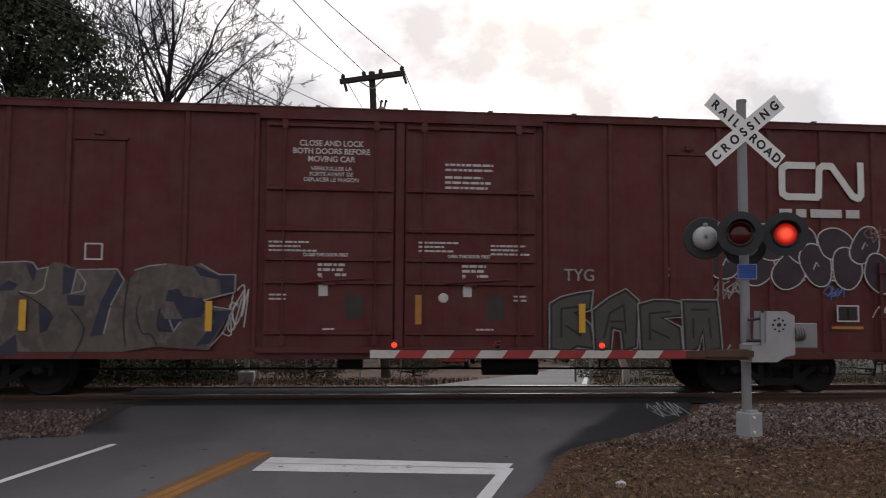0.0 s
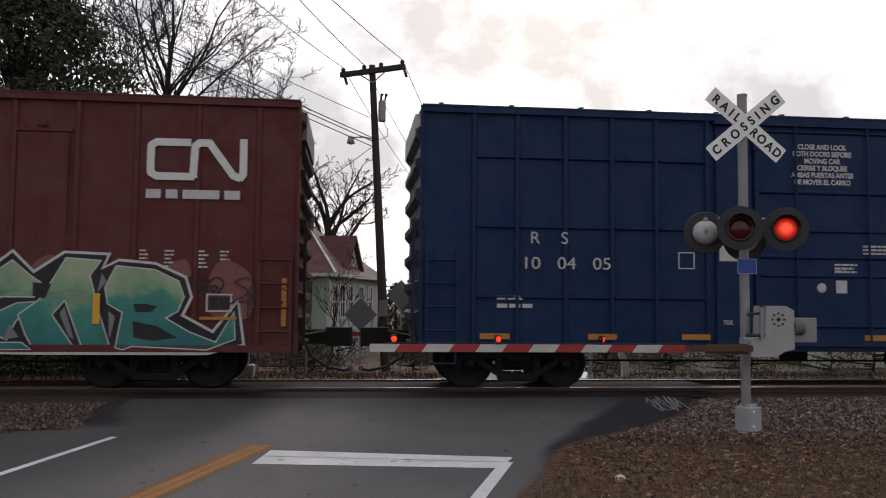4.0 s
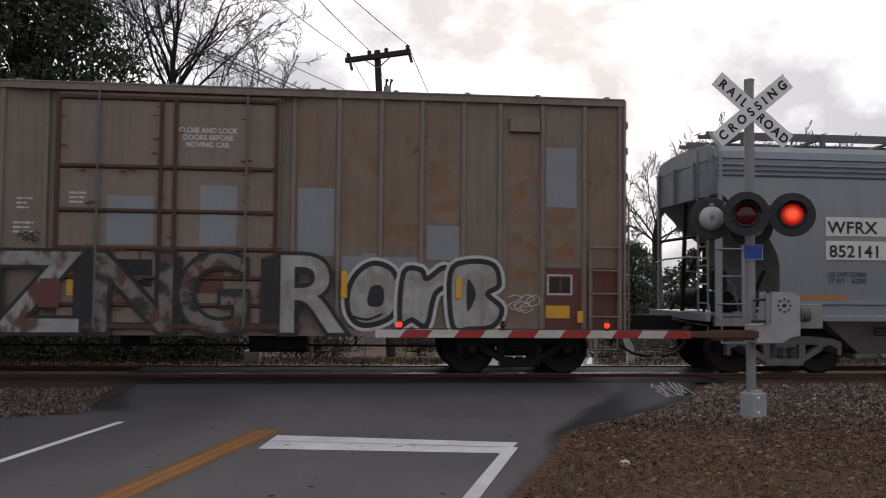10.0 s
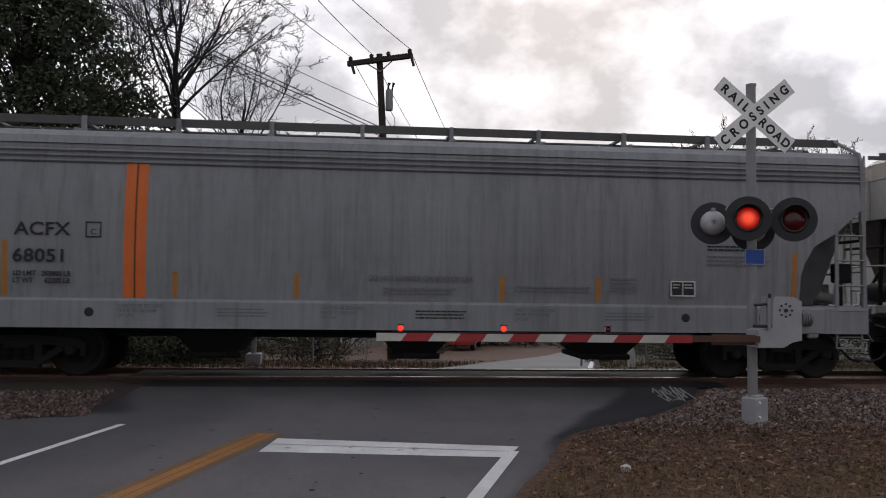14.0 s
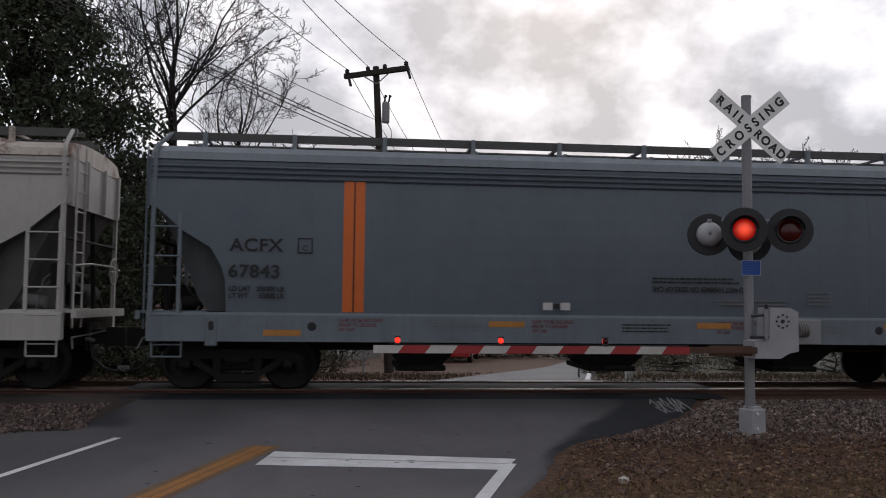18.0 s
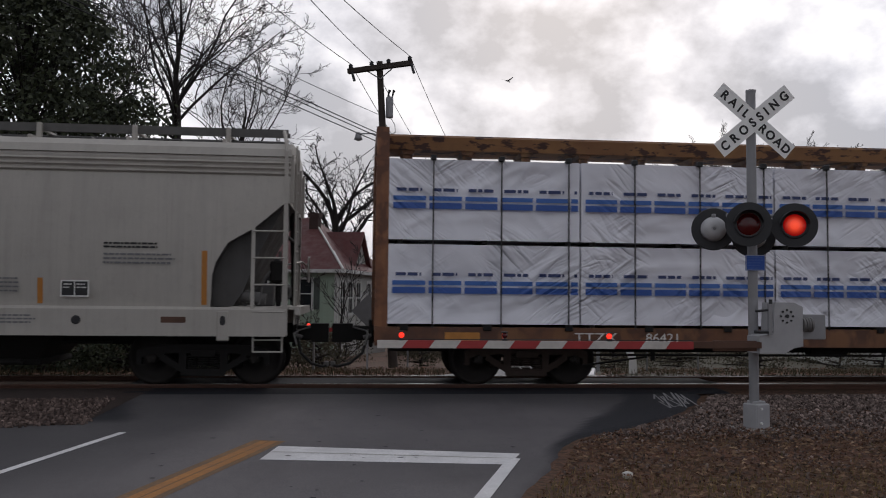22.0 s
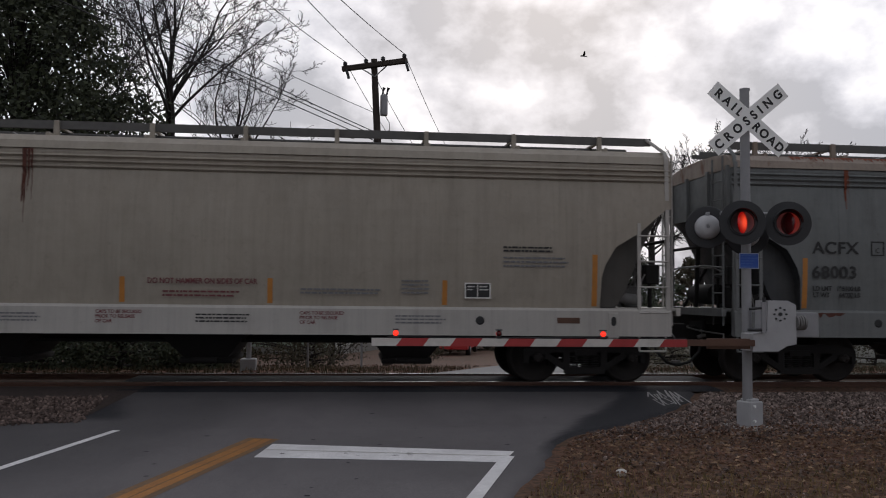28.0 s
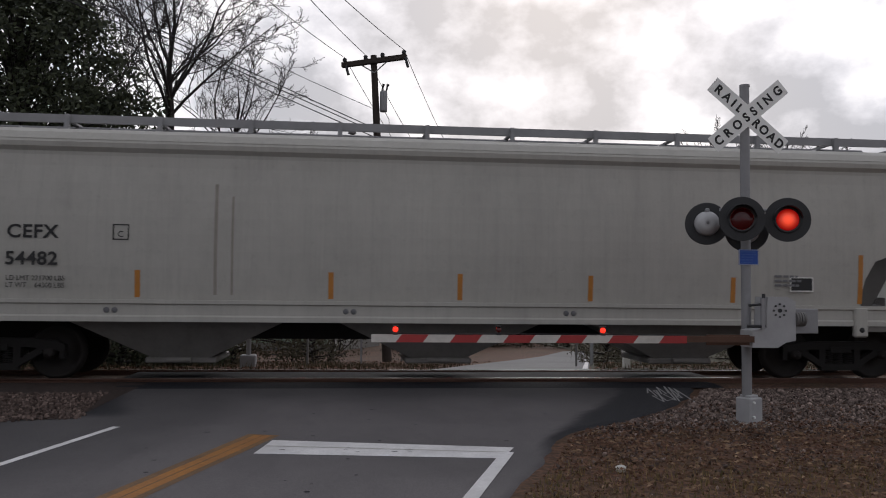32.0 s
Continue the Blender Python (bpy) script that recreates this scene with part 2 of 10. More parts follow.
RED_LIT = lamp_lens_glow("lit_red_lens", (0.16, 0.001, 0.001), (1.0, 0.085, 0.03), 0.15, 1.2)
RED_DARK = plain("unlit_red_lens", (0.075, 0.004, 0.005), 0.15, 0, 0.1)
RED_BULB = glowing("lit_gate_lamp", (1.0, 0.035, 0.015), 1.5)
CONCRETE = plain("concrete", (0.30, 0.29, 0.27), 0.9)
BARK = plain("tree_bark", (0.022, 0.017, 0.016), 0.95, 0, 0.3, 5)
POLE_WOOD = plain("weathered_pole_wood", (0.045, 0.034, 0.028), 0.9, 0, 0.3, 4)
WIRE = plain("wire", (0.018, 0.018, 0.02), 0.8)
MAGNOLIA = random_tint("magnolia_leaf", (0.014, 0.018, 0.011), (0.066, 0.076, 0.042), 0.6, True)
MAGNOLIA.node_tree.nodes["Principled BSDF"].inputs["Specular IOR Level"].default_value = 0.15
CEDAR = random_tint("evergreen_leaf", (0.020, 0.030, 0.014), (0.050, 0.064, 0.028), 0.8, True)
THICKET = random_tint("bare_thicket_twigs", (0.115, 0.084, 0.064), (0.060, 0.047, 0.034), 0.95, True)
SCRUB = random_tint("winter_scrub", (0.060, 0.043, 0.026), (0.038, 0.038, 0.017), 0.95, True)
GRASS = speckled("far_grass", (0.036, 0.038, 0.015), (0.062, 0.05, 0.025), (0.05, 0.036, 0.022), 9, 0.95, 0.3, 0.5)
GLASS = plain("dark_window_glass", (0.02, 0.022, 0.025), 0.08, 0, 0.05)


# ---------------------------------------------------------------- mesh building
class Solid:
    """Collects boxes, bars, prisms and tubes into one mesh."""

    def __init__(self):
        self.v, self.f, self.s = [], [], []

    def add(self, verts, faces, smooth=False):
        k = len(self.v)
        self.v += [tuple(p) for p in verts]
        self.f += [tuple(i + k for i in f) for f in faces]
        self.s += [smooth] * len(faces)
        return self

    def box(self, x0, x1, y0, y1, z0, z1):
        c = [(x, y, z) for z in (z0, z1) for x, y in ((x0, y0), (x1, y0), (x1, y1), (x0, y1))]
        return self.add(c, [(3, 2, 1, 0), (4, 5, 6, 7), (0, 1, 5, 4), (1, 2, 6, 5), (2, 3, 7, 6), (3, 0, 4, 7)])

    def bevelled(self, x0, x1, y0, y1, z0, z1, b=0.02):
        """A box whose edges along x and y face are chamfered."""
        ring = lambda e, z: [(x0 + e, y0, z), (x1 - e, y0, z), (x1, y0 + e, z), (x1, y1 - e, z), (x1 - e, y1, z), (x0 + e, y1, z), (x0, y1 - e, z), (x0, y0 + e, z)]
        inner = lambda z: [(x0 + b, y0 + b, z), (x1 - b, y0 + b, z), (x1 - b, y0 + b, z), (x1 - b, y1 - b, z), (x1 - b, y1 - b, z), (x0 + b, y1 - b, z), (x0 + b, y1 - b, z), (x0 + b, y0 + b, z)]
        self.loft([inner(z0), ring(b, z0 + b), ring(b, z1 - b), inner(z1)], caps=True)
        return self

    def loft(self, rings, caps=True, smooth=False, closed=True):
        n = len(rings[0])
        faces = []
        for i in range(len(rings) - 1):
            for j in range(n if closed else n - 1):
                a, b2 = i * n + j, i * n + (j + 1) % n
                faces.append((a, b2, b2 + n, a + n))
        self.add([p for r in rings for p in r], faces, smooth)
        if caps:
            self.add(rings[0], [tuple(reversed(range(n)))])
            self.add(rings[-1], [tuple(range(n))])
        return self

    def prism_y(self, outline, y0, y1):
        """An outline of (x, z), counter-clockwise as seen from -y, between two depths."""
        return self.loft([[(x, y1, z) for x, z in reversed(outline)], [(x, y0, z) for x, z in reversed(outline)]])

    def prism_x(self, outline, x0, x1):
        """An outline of (y, z) between two stations along x."""
        return self.loft([[(x0, y, z) for y, z in outline], [(x1, y, z) for y, z in outline]])

    def bar(self, p, q, r, n=6, r2=None, smooth=True, caps=True):
        p, q = Vector(p), Vector(q)
        d = (q - p).normalized()
        a = d.orthogonal().normalized()
        b = d.cross(a)
        r2 = r if r2 is None else r2
        ring = lambda c, rad: [c + (a * math.cos(2 * math.pi * i / n) + b * math.sin(2 * math.pi * i / n)) * rad for i in range(n)]
        return self.loft([ring(p, r), ring(q, r2)], caps, smooth)

    def path(self, pts, r, n=6, radii=None):
        pts = [Vector(p) for p in pts]
        rings = []
        a = None
        for i, p in enumerate(pts):
            d = (pts[min(i + 1, len(pts) - 1)] - pts[max(i - 1, 0)]).normalized()
            a = d.orthogonal().normalized() if a is None else (a - d * a.dot(d)).normalized()
            b = d.cross(a)
            rad = radii[i] if radii else r
            rings.append([p + (a * math.cos(2 * math.pi * k / n) + b * math.sin(2 * math.pi * k / n)) * rad for k in range(n)])
        return self.loft(rings, True, True)

    def lathe_y(self, cx, cz, profile, n=28, smooth=True):
        """Turned about an axis along y; profile of (radius, y)."""
        rings = [[(cx + r * math.cos(2 * math.pi * i / n), y, cz + r * math.sin(2 * math.pi * i / n)) for i in range(n)] for r, y in profile]
        return self.loft(rings, True, smooth)

    def lathe_z(self, cx, cy, profile, n=24, smooth=True):
        """Turned about an upright axis; profile of (radius, z)."""
        rings = [[(cx + r * math.cos(2 * math.pi * i / n), cy + r * math.sin(2 * math.pi * i / n), z) for i in range(n)] for r, z in profile]
        return self.loft(rings, True, smooth)

    def mesh(self, name, mat):
        me = bpy.data.meshes.new(name)
        me.from_pydata(self.v, [], self.f)
        me.polygons.foreach_set("use_smooth", self.s)
        me.materials.append(mat)
        me.update()
        return me


def part(name, solid, mat, parent=None, label="", at=None):
    ob = new(name, solid if isinstance(solid, bpy.types.Mesh) else solid.mesh(name, mat))
    if parent is not None:
        ob.parent = parent
    if at is not None:
        ob.matrix_basis = at
    return tagged(ob, label) if label else ob


def thing(name, label, category, group="", kind="", at=None):
    ob = new(name)
    ob.empty_display_size = 0.2
    if at is not None:
        ob.matrix_basis = at
    return tagged(ob, label, category, group, kind)


def words(text, x, z, size, mat, parent, y=-1.54, align="LEFT", name="lettering", wide=1.0, turn=None, fat=0.0, shear=0.0, gap=1.0):
    """Raised lettering in the built-in font on an upright face that looks towards -y."""
    cu = bpy.data.curves.new("t", "FONT")
    cu.body, cu.size, cu.align_x, cu.extrude, cu.offset, cu.shear = text, size, align, 0.0015, fat, shear
    cu.space_line, cu.space_character = 1.0, gap
    tmp = bpy.data.objects.new("t", cu)
    me = bpy.data.meshes.new_from_object(tmp)
    me.materials.clear()
    me.materials.append(mat)
    bpy.data.objects.remove(tmp)
    bpy.data.curves.remove(cu)
    m = Matrix.Translation((x, y, z)) @ (turn or Matrix()) @ pose(0, 0, 0, 90) @ Matrix.Diagonal((wide, 1, 1, 1))
    me.transform(m)
    ob = new(name, me)
    ob.parent = parent
    return ob


def bars(x0, x1, z1, rows, h, gap, mat, parent, y=-1.54, seed=1, name="stencil_lines", ragged=0.4):
    """Rows of small plain bars for writing too small to read."""
    rnd = random.Random(seed)
    s = Solid()
    for i in range(rows):
        z = z1 - i * (h + gap)
        x, end = x0, x1 - rnd.random() * ragged * (x1 - x0)
        while x < end:
            w = min(end - x, h * rnd.uniform(1.2, 4.0))
            s.box(x, x + w, y - 0.002, y + 0.002, z - h, z)
            x += w + h * 0.55
    return tagged(part(name, s, mat, parent), kind="stuff")


def plate(x0, x1, z0, z1, mat, parent, name="decal", y=-1.54, label=""):
    return part(name, Solid().box(x0, x1, y - 0.002, y + 0.002, z0, z1), mat, parent, label)


def frame_mark(x, z, w, h, mat, parent, y=-1.54, t=0.02, name="outlined_box_mark"):
    s = Solid()
    s.box(x, x + w, y - .002, y + .002, z, z + t).box(x, x + w, y - .002, y + .002, z + h - t, z + h)
    s.box(x, x + t, y - .002, y + .002, z + t, z + h - t).box(x + w - t, x + w, y - .002, y + .002, z + t, z + h - t)
    return part(name, s, mat, parent)


def ladder(x0, x1, z0, z1, rungs, mat, parent, y=-1.60, name="ladder", r=0.018):
    s = Solid()
    s.box(x0 - .03, x0 + .03, y - .015, y + .015, z0, z1).box(x1 - .03, x1 + .03, y - .015, y + .015, z0, z1)
    for i in range(rungs):
        z = z0 + (z1 - z0) * (i + 0.5) / rungs
        s.bar((x0, y - .02, z), (x1, y - .02, z), r, 5)
    return part(name, s, mat, parent)


# ---------------------------------------------------------------- ground, road, track
def ground_z(y):
    """Height of the natural ground: the line sits on a low bank, and the land falls away behind it."""
    pts = [(-400, -3.0), (-60, -0.9), (-16, -0.34), (-8, -0.25), (-4.5, -0.225), (-1.9, -0.10), (-1.2, -0.06), (1.2, -0.06), (2.4, -0.14),
           (9, -0.62), (20, -1.2), (32, -1.62), (60, -2.2), (400, -3.0)]
    for (a, za), (b, zb) in zip(pts, pts[1:]):
        if y <= b:
            return za + (zb - za) * (y - a) / (b - a)
    return pts[-1][1]


def right_edge(y):
    """x of the road's ragged edge on the signal's side."""
    pts = [(-60, -17.0), (-16, -1.3), (-8.4, 1.42), (-7.2, 1.98), (-5.67, 2.53), (-5.04, 2.95), (-4.34, 3.78), (-3.53, 4.72), (-2.36, 5.63), (-0.6, 6.45), (4, 7.2)]
    for (a, xa), (b, xb) in zip(pts, pts[1:]):
        if y <= b:
            return xa + (xb - xa) * (y - a) / (b - a)
    return pts[-1][1]


def sheet(name, xs_of, ys, lift, mat, label, kind="structure", category="", wobble=0.0, nx=24, skirt=0.0):
    """A ground sheet between two edge curves, laid on the land."""
    v, f = [], []
    for y in ys:
        a, b = xs_of(y)
        for i in range(nx + 1):
            x = a + (b - a) * i / nx
            z = ground_z(y) + lift + wobble * noise.noise((x * 0.9, y * 0.9, 3.0)) - (skirt if i == nx else 0.0)
            v.append((x, y, z))
    for j in range(len(ys) - 1):
        for i in range(nx):
            k = j * (nx + 1) + i
            f.append((k, k + 1, k + nx + 2, k + nx + 1))
    s = Solid().add(v, f, True)
    ob = part(name, s, mat)
    return tagged(ob, label, category or name, kind=kind)


def spread(a, b, n):
    return [a + (b - a) * i / n for i in range(n + 1)]


GROUND_YS = [-600, -300, -120, -60, -40, -28, -20] + spread(-16, -1.9, 60) + spread(-1.8, 3, 20) + spread(4, 40, 30) + [60, 90, 140, 250, 500, 1500]
sheet("ground", lambda y: (-700.0, 700.0) if abs(y) > 59 else (-60.0, 60.0), GROUND_YS, -0.035, SOIL, "brown winter soil with dead grass and leaf litter", "structure", "ground", 0.0, 40)

# asphalt roads: the near street with its apron, and the street beyond the line
NEAR_YS = spread(-60, -16, 8)[:-1] + spread(-16, -1.62, 150)


def tar_edge(y):
    """x where the grey street meets the dark tar patch."""
    pts = [(-60, 0.05), (-6.6, 0.05), (-5.8, 0.12), (-5.0, 0.36), (-4.3, 0.85), (-3.8, 1.10), (-1.8, 1.45), (4, 1.5)]
    for (a, wa), (b, wb) in zip(pts, pts[1:]):
        if y <= b:
            return right_edge(y) - (wa + (wb - wa) * (y - a) / (b - a)) + 0.05 * noise.noise((y * 1.7, 9.0, 0.0))
    return right_edge(y) - 1.5


def ease(a, b, v):
    u = min(1.0, max(0.0, (v - a) / (b - a)))
    return u * u * (3 - 2 * u)


def street_darkness(x, y):
    """How dark the street is: fresh tar along its broken edge and by the gravel shoulder, darker too before the rails
    and on the opposite lane.
    """
    wob = .22 * noise.noise((x * .9, y * .9, 2.0)) + .08 * noise.noise((x * 3.1, y * 3.1, 7.0))
    edge = ease(-.05, .12, x - tar_edge(y) + wob * .6)
    rails = .50 * ease(-3.5, -1.75, y + wob * 1.4)
    left = ease(.85, .25, x + 3.62 + .28 * (y + 3.6) + wob) * ease(-4.3, -3.6, y)
    lane = .40 * ease(.2, 2.2, -1.06 + .303 * (y + 5.3) - x + wob)      # the opposite lane is darker
    return max(edge, rails, left, lane)


def tar_stained(name):
    """Worn asphalt that passes into the dark tar colour where the tar attribute says so."""
    m, n, l, b = nodes_of(name)
    old = mix_rgb(n, l, noise_fac(n, l, 70, 0.4, 0.62, 3), (0.104, 0.096, 0.099), (0.142, 0.131, 0.134))
    old = mix_rgb(n, l, scaled(n, l, noise_fac(n, l, .30, 0.42, 0.68, 8), .75), old, (0.068, 0.063, 0.066))
    old = mix_rgb(n, l, scaled(n, l, noise_fac(n, l, 1.1, 0.48, 0.72, 9, (1, .35, 1), .7), .45), old, (0.060, 0.055, 0.058))
    tar = mix_rgb(n, l, noise_fac(n, l, 60, 0.4, 0.62, 3), (0.010, 0.0105, 0.014), (0.017, 0.0175, 0.023))
    at = n.new("ShaderNodeAttribute")
    at.attribute_name = "tar"
    l.new(mix_rgb(n, l, at.outputs["Fac"], old, tar), b.inputs["Base Color"])
    b.inputs["Roughness"].default_value = .82
    bump(n, l, b, noise_fac(n, l, 56, 0.2, 0.8, 4), .4, .01)
    return m


road = sheet("road", lambda y: (-30.0, right_edge(y) + 0.07 * noise.noise((y * 1.1, 2.0, 0.0)) + 0.05 * noise.noise((y * 3.1, 5.0, 0.0))), NEAR_YS, 0.0, tar_stained("tar_stained_asphalt"),
             "worn grey asphalt street rising to the level crossing", "structure", "road", 0.0, 260, 0.06)
mask = road.data.attributes.new("tar", "FLOAT", "POINT")
mask.data.foreach_set("value", [street_darkness(v.co.x, v.co.y) for v in road.data.vertices])
sheet("crossing_pavement", lambda y: (-4.35, 6.5), spread(-1.62, -0.86, 3), 0.0, NEW_ASPHALT, "asphalt laid up to the near rail", "structure", "road")
sheet("crossing_infill", lambda y: (-4.0, 6.8), spread(-0.62, 0.62, 4), 0.035, NEW_ASPHALT, "dark infill between the rails", "structure", "road")


def between(table, y):
    for (a, xa), (b, xb) in zip(table, table[1:]):
        if y <= b:
            return xa + (xb - xa) * (y - a) / (b - a)
    return table[-1][1]


far_left = lambda y: between([(0.8, 1.2), (2, 1.71), (5, 2.52), (9, 3.57), (12, 4.88), (16, 6.62), (20, 8.2), (26, 10.6)], y)
far_right = lambda y: between([(0.8, 4.8), (3, 5.38), (9, 7.11), (12, 7.98), (20, 10.31), (26, 12.0)], y)
sheet("road_beyond", lambda y: (far_left(y), far_right(y) + (0.5 if y < 2 else 0.0)), [0.86, 1.4, 2.0, 2.4, 3.3, 4.0, 5, 6, 7.5, 9, 10.5, 12, 14, 16, 18, 20, 23, 26], 0.01, speckled("pale_far_asphalt", (0.15, 0.15, 0.152), (0.19, 0.19, 0.19), (0.12, 0.12, 0.12), 30, 0.85, 0.4),
      "pale asphalt street beyond the level crossing", "structure", "road")
sheet("verge_beyond", lambda y: (far_right(y) + 0.05, far_right(y) + 40), [2.6, 5, 9, 14, 20, 32, 60], 0.005, GRASS, "patchy green winter grass beyond the line", "structure", "verge")


def road_strip_far():
    s = Solid()
    for ya, yb in ((2.6, 5), (5, 9), (9, 12), (12, 16), (16, 20)):
        s.add([(far_right(y) + d, y, ground_z(y) + .016) for y, d in ((ya, -.16), (ya, -.04), (yb, -.04), (yb, -.16))], [(0, 1, 2, 3)])
    return tagged(part("edge_line_beyond", s, WHITE_LINE), "white edge line on the street beyond the line", "road marking", kind="structure")


road_strip_far()


def road_strip(name, p, q, width, mat, label):
    """A painted stripe on the road from p to q, both (x, y)."""
    p, q = Vector(p), Vector(q)
    d = (q - p).normalized()
    side = Vector((-d.y, d.x)) * width / 2
    n = 12
    v = []
    for i in range(n + 1):
        c = p.lerp(q, i / n)
        for e in (side, -side):
            a = c + e
            v.append((a.x, a.y, ground_z(a.y) + 0.005))
    s = Solid().add(v, [(2 * i + 1, 2 * i + 3, 2 * i + 2, 2 * i) for i in range(n)])
    return tagged(part(name, s, mat), label, "road marking", kind="structure")


s = Solid()
stop = [(-1.05, -6.43), (1.62, -6.82), (1.86, -6.22), (-0.92, -5.64)]
s.add([(x, y, ground_z(y) + 0.005) for x, y in stop], [(0, 1, 2, 3)])
tagged(part("stop_line", s, WHITE_LINE), "worn white stop line across the lane", "road marking", kind="structure")
road_strip("edge_line", (1.74, -6.5), (-1.6, -16.0), 0.14, WHITE_LINE, "white edge line along the street").location.z = .003
road_strip("edge_line", (-1.6, -16.0), (-11.95, -45.0), 0.14, WHITE_LINE, "white edge line along the street")
road_strip("edge_line_opposite", (-5.5, -15.4), (-16.0, -45.0), 0.10, WHITE_LINE, "white edge line along the opposite lane")
road_strip("edge_line_opposite", (-2.98, -4.61), (-5.5, -15.4), 0.10, WHITE_LINE, "white edge line along the opposite lane")
for k in (-0.062, 0.062):
    road_strip("centre_line", (-1.06 + k, -5.30), (-4.42 + k, -16.4), 0.100, YELLOW_LINE, "double yellow centre line, faded")
for k in (-0.062, 0.062):
    road_strip("centre_line", (-4.42 + k, -16.4), (-14.5 + k, -45.0), 0.100, YELLOW_LINE, "double yellow centre line, faded")
haze = road_strip("centre_line_overspray", (-1.06, -5.26), (-4.42, -16.4), 0.40, speckled("yellow_overspray", (0.135, 0.082, 0.042), (0.26, 0.125, 0.036), (0.10, 0.070, 0.048), 55, 0.8, 0.5), "orange-brown paint haze round the centre line")
haze.location.z = -0.0022
chip = Solid()
rnd = random.Random(91)
for i in range(7):
    u, v = rnd.random(), rnd.random()
    x, y = -0.98 + 2.7 * u, -6.03 - .49 * u + (v - .5) * .52
    r = rnd.uniform(.006, .028)
    chip.add([(x + r * rnd.uniform(.8, 2.6) * math.cos(a), y + r * math.sin(a), ground_z(y + r * math.sin(a)) + .008) for a in spread(0, 5.4, 6)], [tuple(range(7))])
tagged(part("paint_chip", chip, ASPHALT), "chipped spots where asphalt shows through the stop line", "stain", kind="stuff")
road_strip("stop_line_seam", (-0.96, -6.00), (1.72, -6.50), 0.022, speckled("tan_seam", (.46, .44, .40), (.40, .38, .35), (.48, .45, .4), 30), "thin tan seam along the stop line").location.z = 0.0035

# track
track = thing("railway_track", "single railway track with rusty rails on dark ties", "railway track", kind="structure")
RAIL = [(-0.07, -0.17), (0.07, -0.17), (0.07, -0.15), (0.012, -0.13), (0.012, -0.045), (0.036, -0.035), (0.036, -0.003), (-0.036, -0.003), (-0.036, -0.035), (-0.012, -0.045), (-0.012, -0.13), (-0.07, -0.15)]
for yy in (-0.755, 0.755):
    part("rail", Solid().prism_x([(yy + a, b) for a, b in RAIL], -150, 150), RAIL_RUST, track, "rusty steel rail")
    part("rail_head", Solid().box(-150, 150, yy - 0.033, yy + 0.033, -0.003, 0.001), RAIL_TOP, track, "polished running surface")
tie_mesh = Solid().bevelled(-0.115, 0.115, -1.3, 1.3, -0.33, -0.17, 0.015).mesh("tie", TIE)
for i in range(-60, 61):
    x = i * 0.52 + 1.0
    if not -4.0 < x < 6.8:
        part("tie", tie_mesh, TIE, track, at=pose(x + random.uniform(-.03, .03), random.uniform(-.04, .04), 0, 0, 0, random.uniform(-1, 1)))
for x0, x1 in ((-60, -4.4), (6.6, 60)):
    prof = [(-2.15, -0.13), (-1.75, -0.10), (-1.35, -0.12), (-1.0, -0.2), (1.0, -0.2), (1.35, -0.12), (1.75, -0.11), (2.6, -0.40), (-2.15, -0.40)]
    ob = part("ballast_bed", Solid().prism_x(list(reversed(prof)), x0, x1), BALLAST)
    tagged(ob, "bed of dirty grey ballast under the track", "ballast", kind="structure")


def stones(name, spots, label, mat, size, seed):
    rnd = random.Random(seed)
    g = (1 + 5 ** .5) / 2
    base = [Vector(p).normalized() for p in ((-1, g, 0), (1, g, 0), (-1, -g, 0), (1, -g, 0), (0, -1, g), (0, 1, g), (0, -1, -g), (0, 1, -g), (g, 0, -1), (g, 0, 1), (-g, 0, -1), (-g, 0, 1))]
    faces = [(0, 11, 5), (0, 5, 1), (0, 1, 7), (0, 7, 10), (0, 10, 11), (1, 5, 9), (5, 11, 4), (11, 10, 2), (10, 7, 6), (7, 1, 8), (3, 9, 4), (3, 4, 2), (3, 2, 6), (3, 6, 8), (3, 8, 9), (4, 9, 5), (2, 4, 11), (6, 2, 10), (8, 6, 7), (9, 8, 1)]
    s = Solid()
    for x, y, z in spots:
        r = size * rnd.uniform(0.45, 1.55)
        e = Euler((rnd.uniform(0, 6.3), rnd.uniform(0, 6.3), rnd.uniform(0, 6.3)))
        k = Vector((rnd.uniform(.8, 1.3), rnd.uniform(.6, 1.1), rnd.uniform(.35, .85)))
        vs = []
        for p in base:
            q = Vector((p.x * k.x, p.y * k.y, p.z * k.z)) * r * rnd.uniform(.72, 1.22)
            q.rotate(e)
            vs.append((x + q.x, y + q.y, z + q.z + r * 0.25))
        s.add(vs, faces)
    return tagged(part(name, s, mat), label, "gravel", kind="stuff")


def scatter(n, x0, x1, y0, y1, seed, keep, lift=0.0):
    rnd = random.Random(seed)
    out = []
    while len(out) < n:
        x, y = rnd.uniform(x0, x1), rnd.uniform(y0, y1)
        if rnd.random() < keep(x, y):
            out.append((x, y, ground_z(y) - 0.02 + lift))
    return out


def right_gravel(x, y):
    e = right_edge(y) + 0.1
    if x < e:
        return 0.0
    return 0.0 if y > -1.72 else max(0.0, min(1.0, (y + 5.6) / 1.1)) * (1.0 if -4.9 < y else 0.45) + 0.03


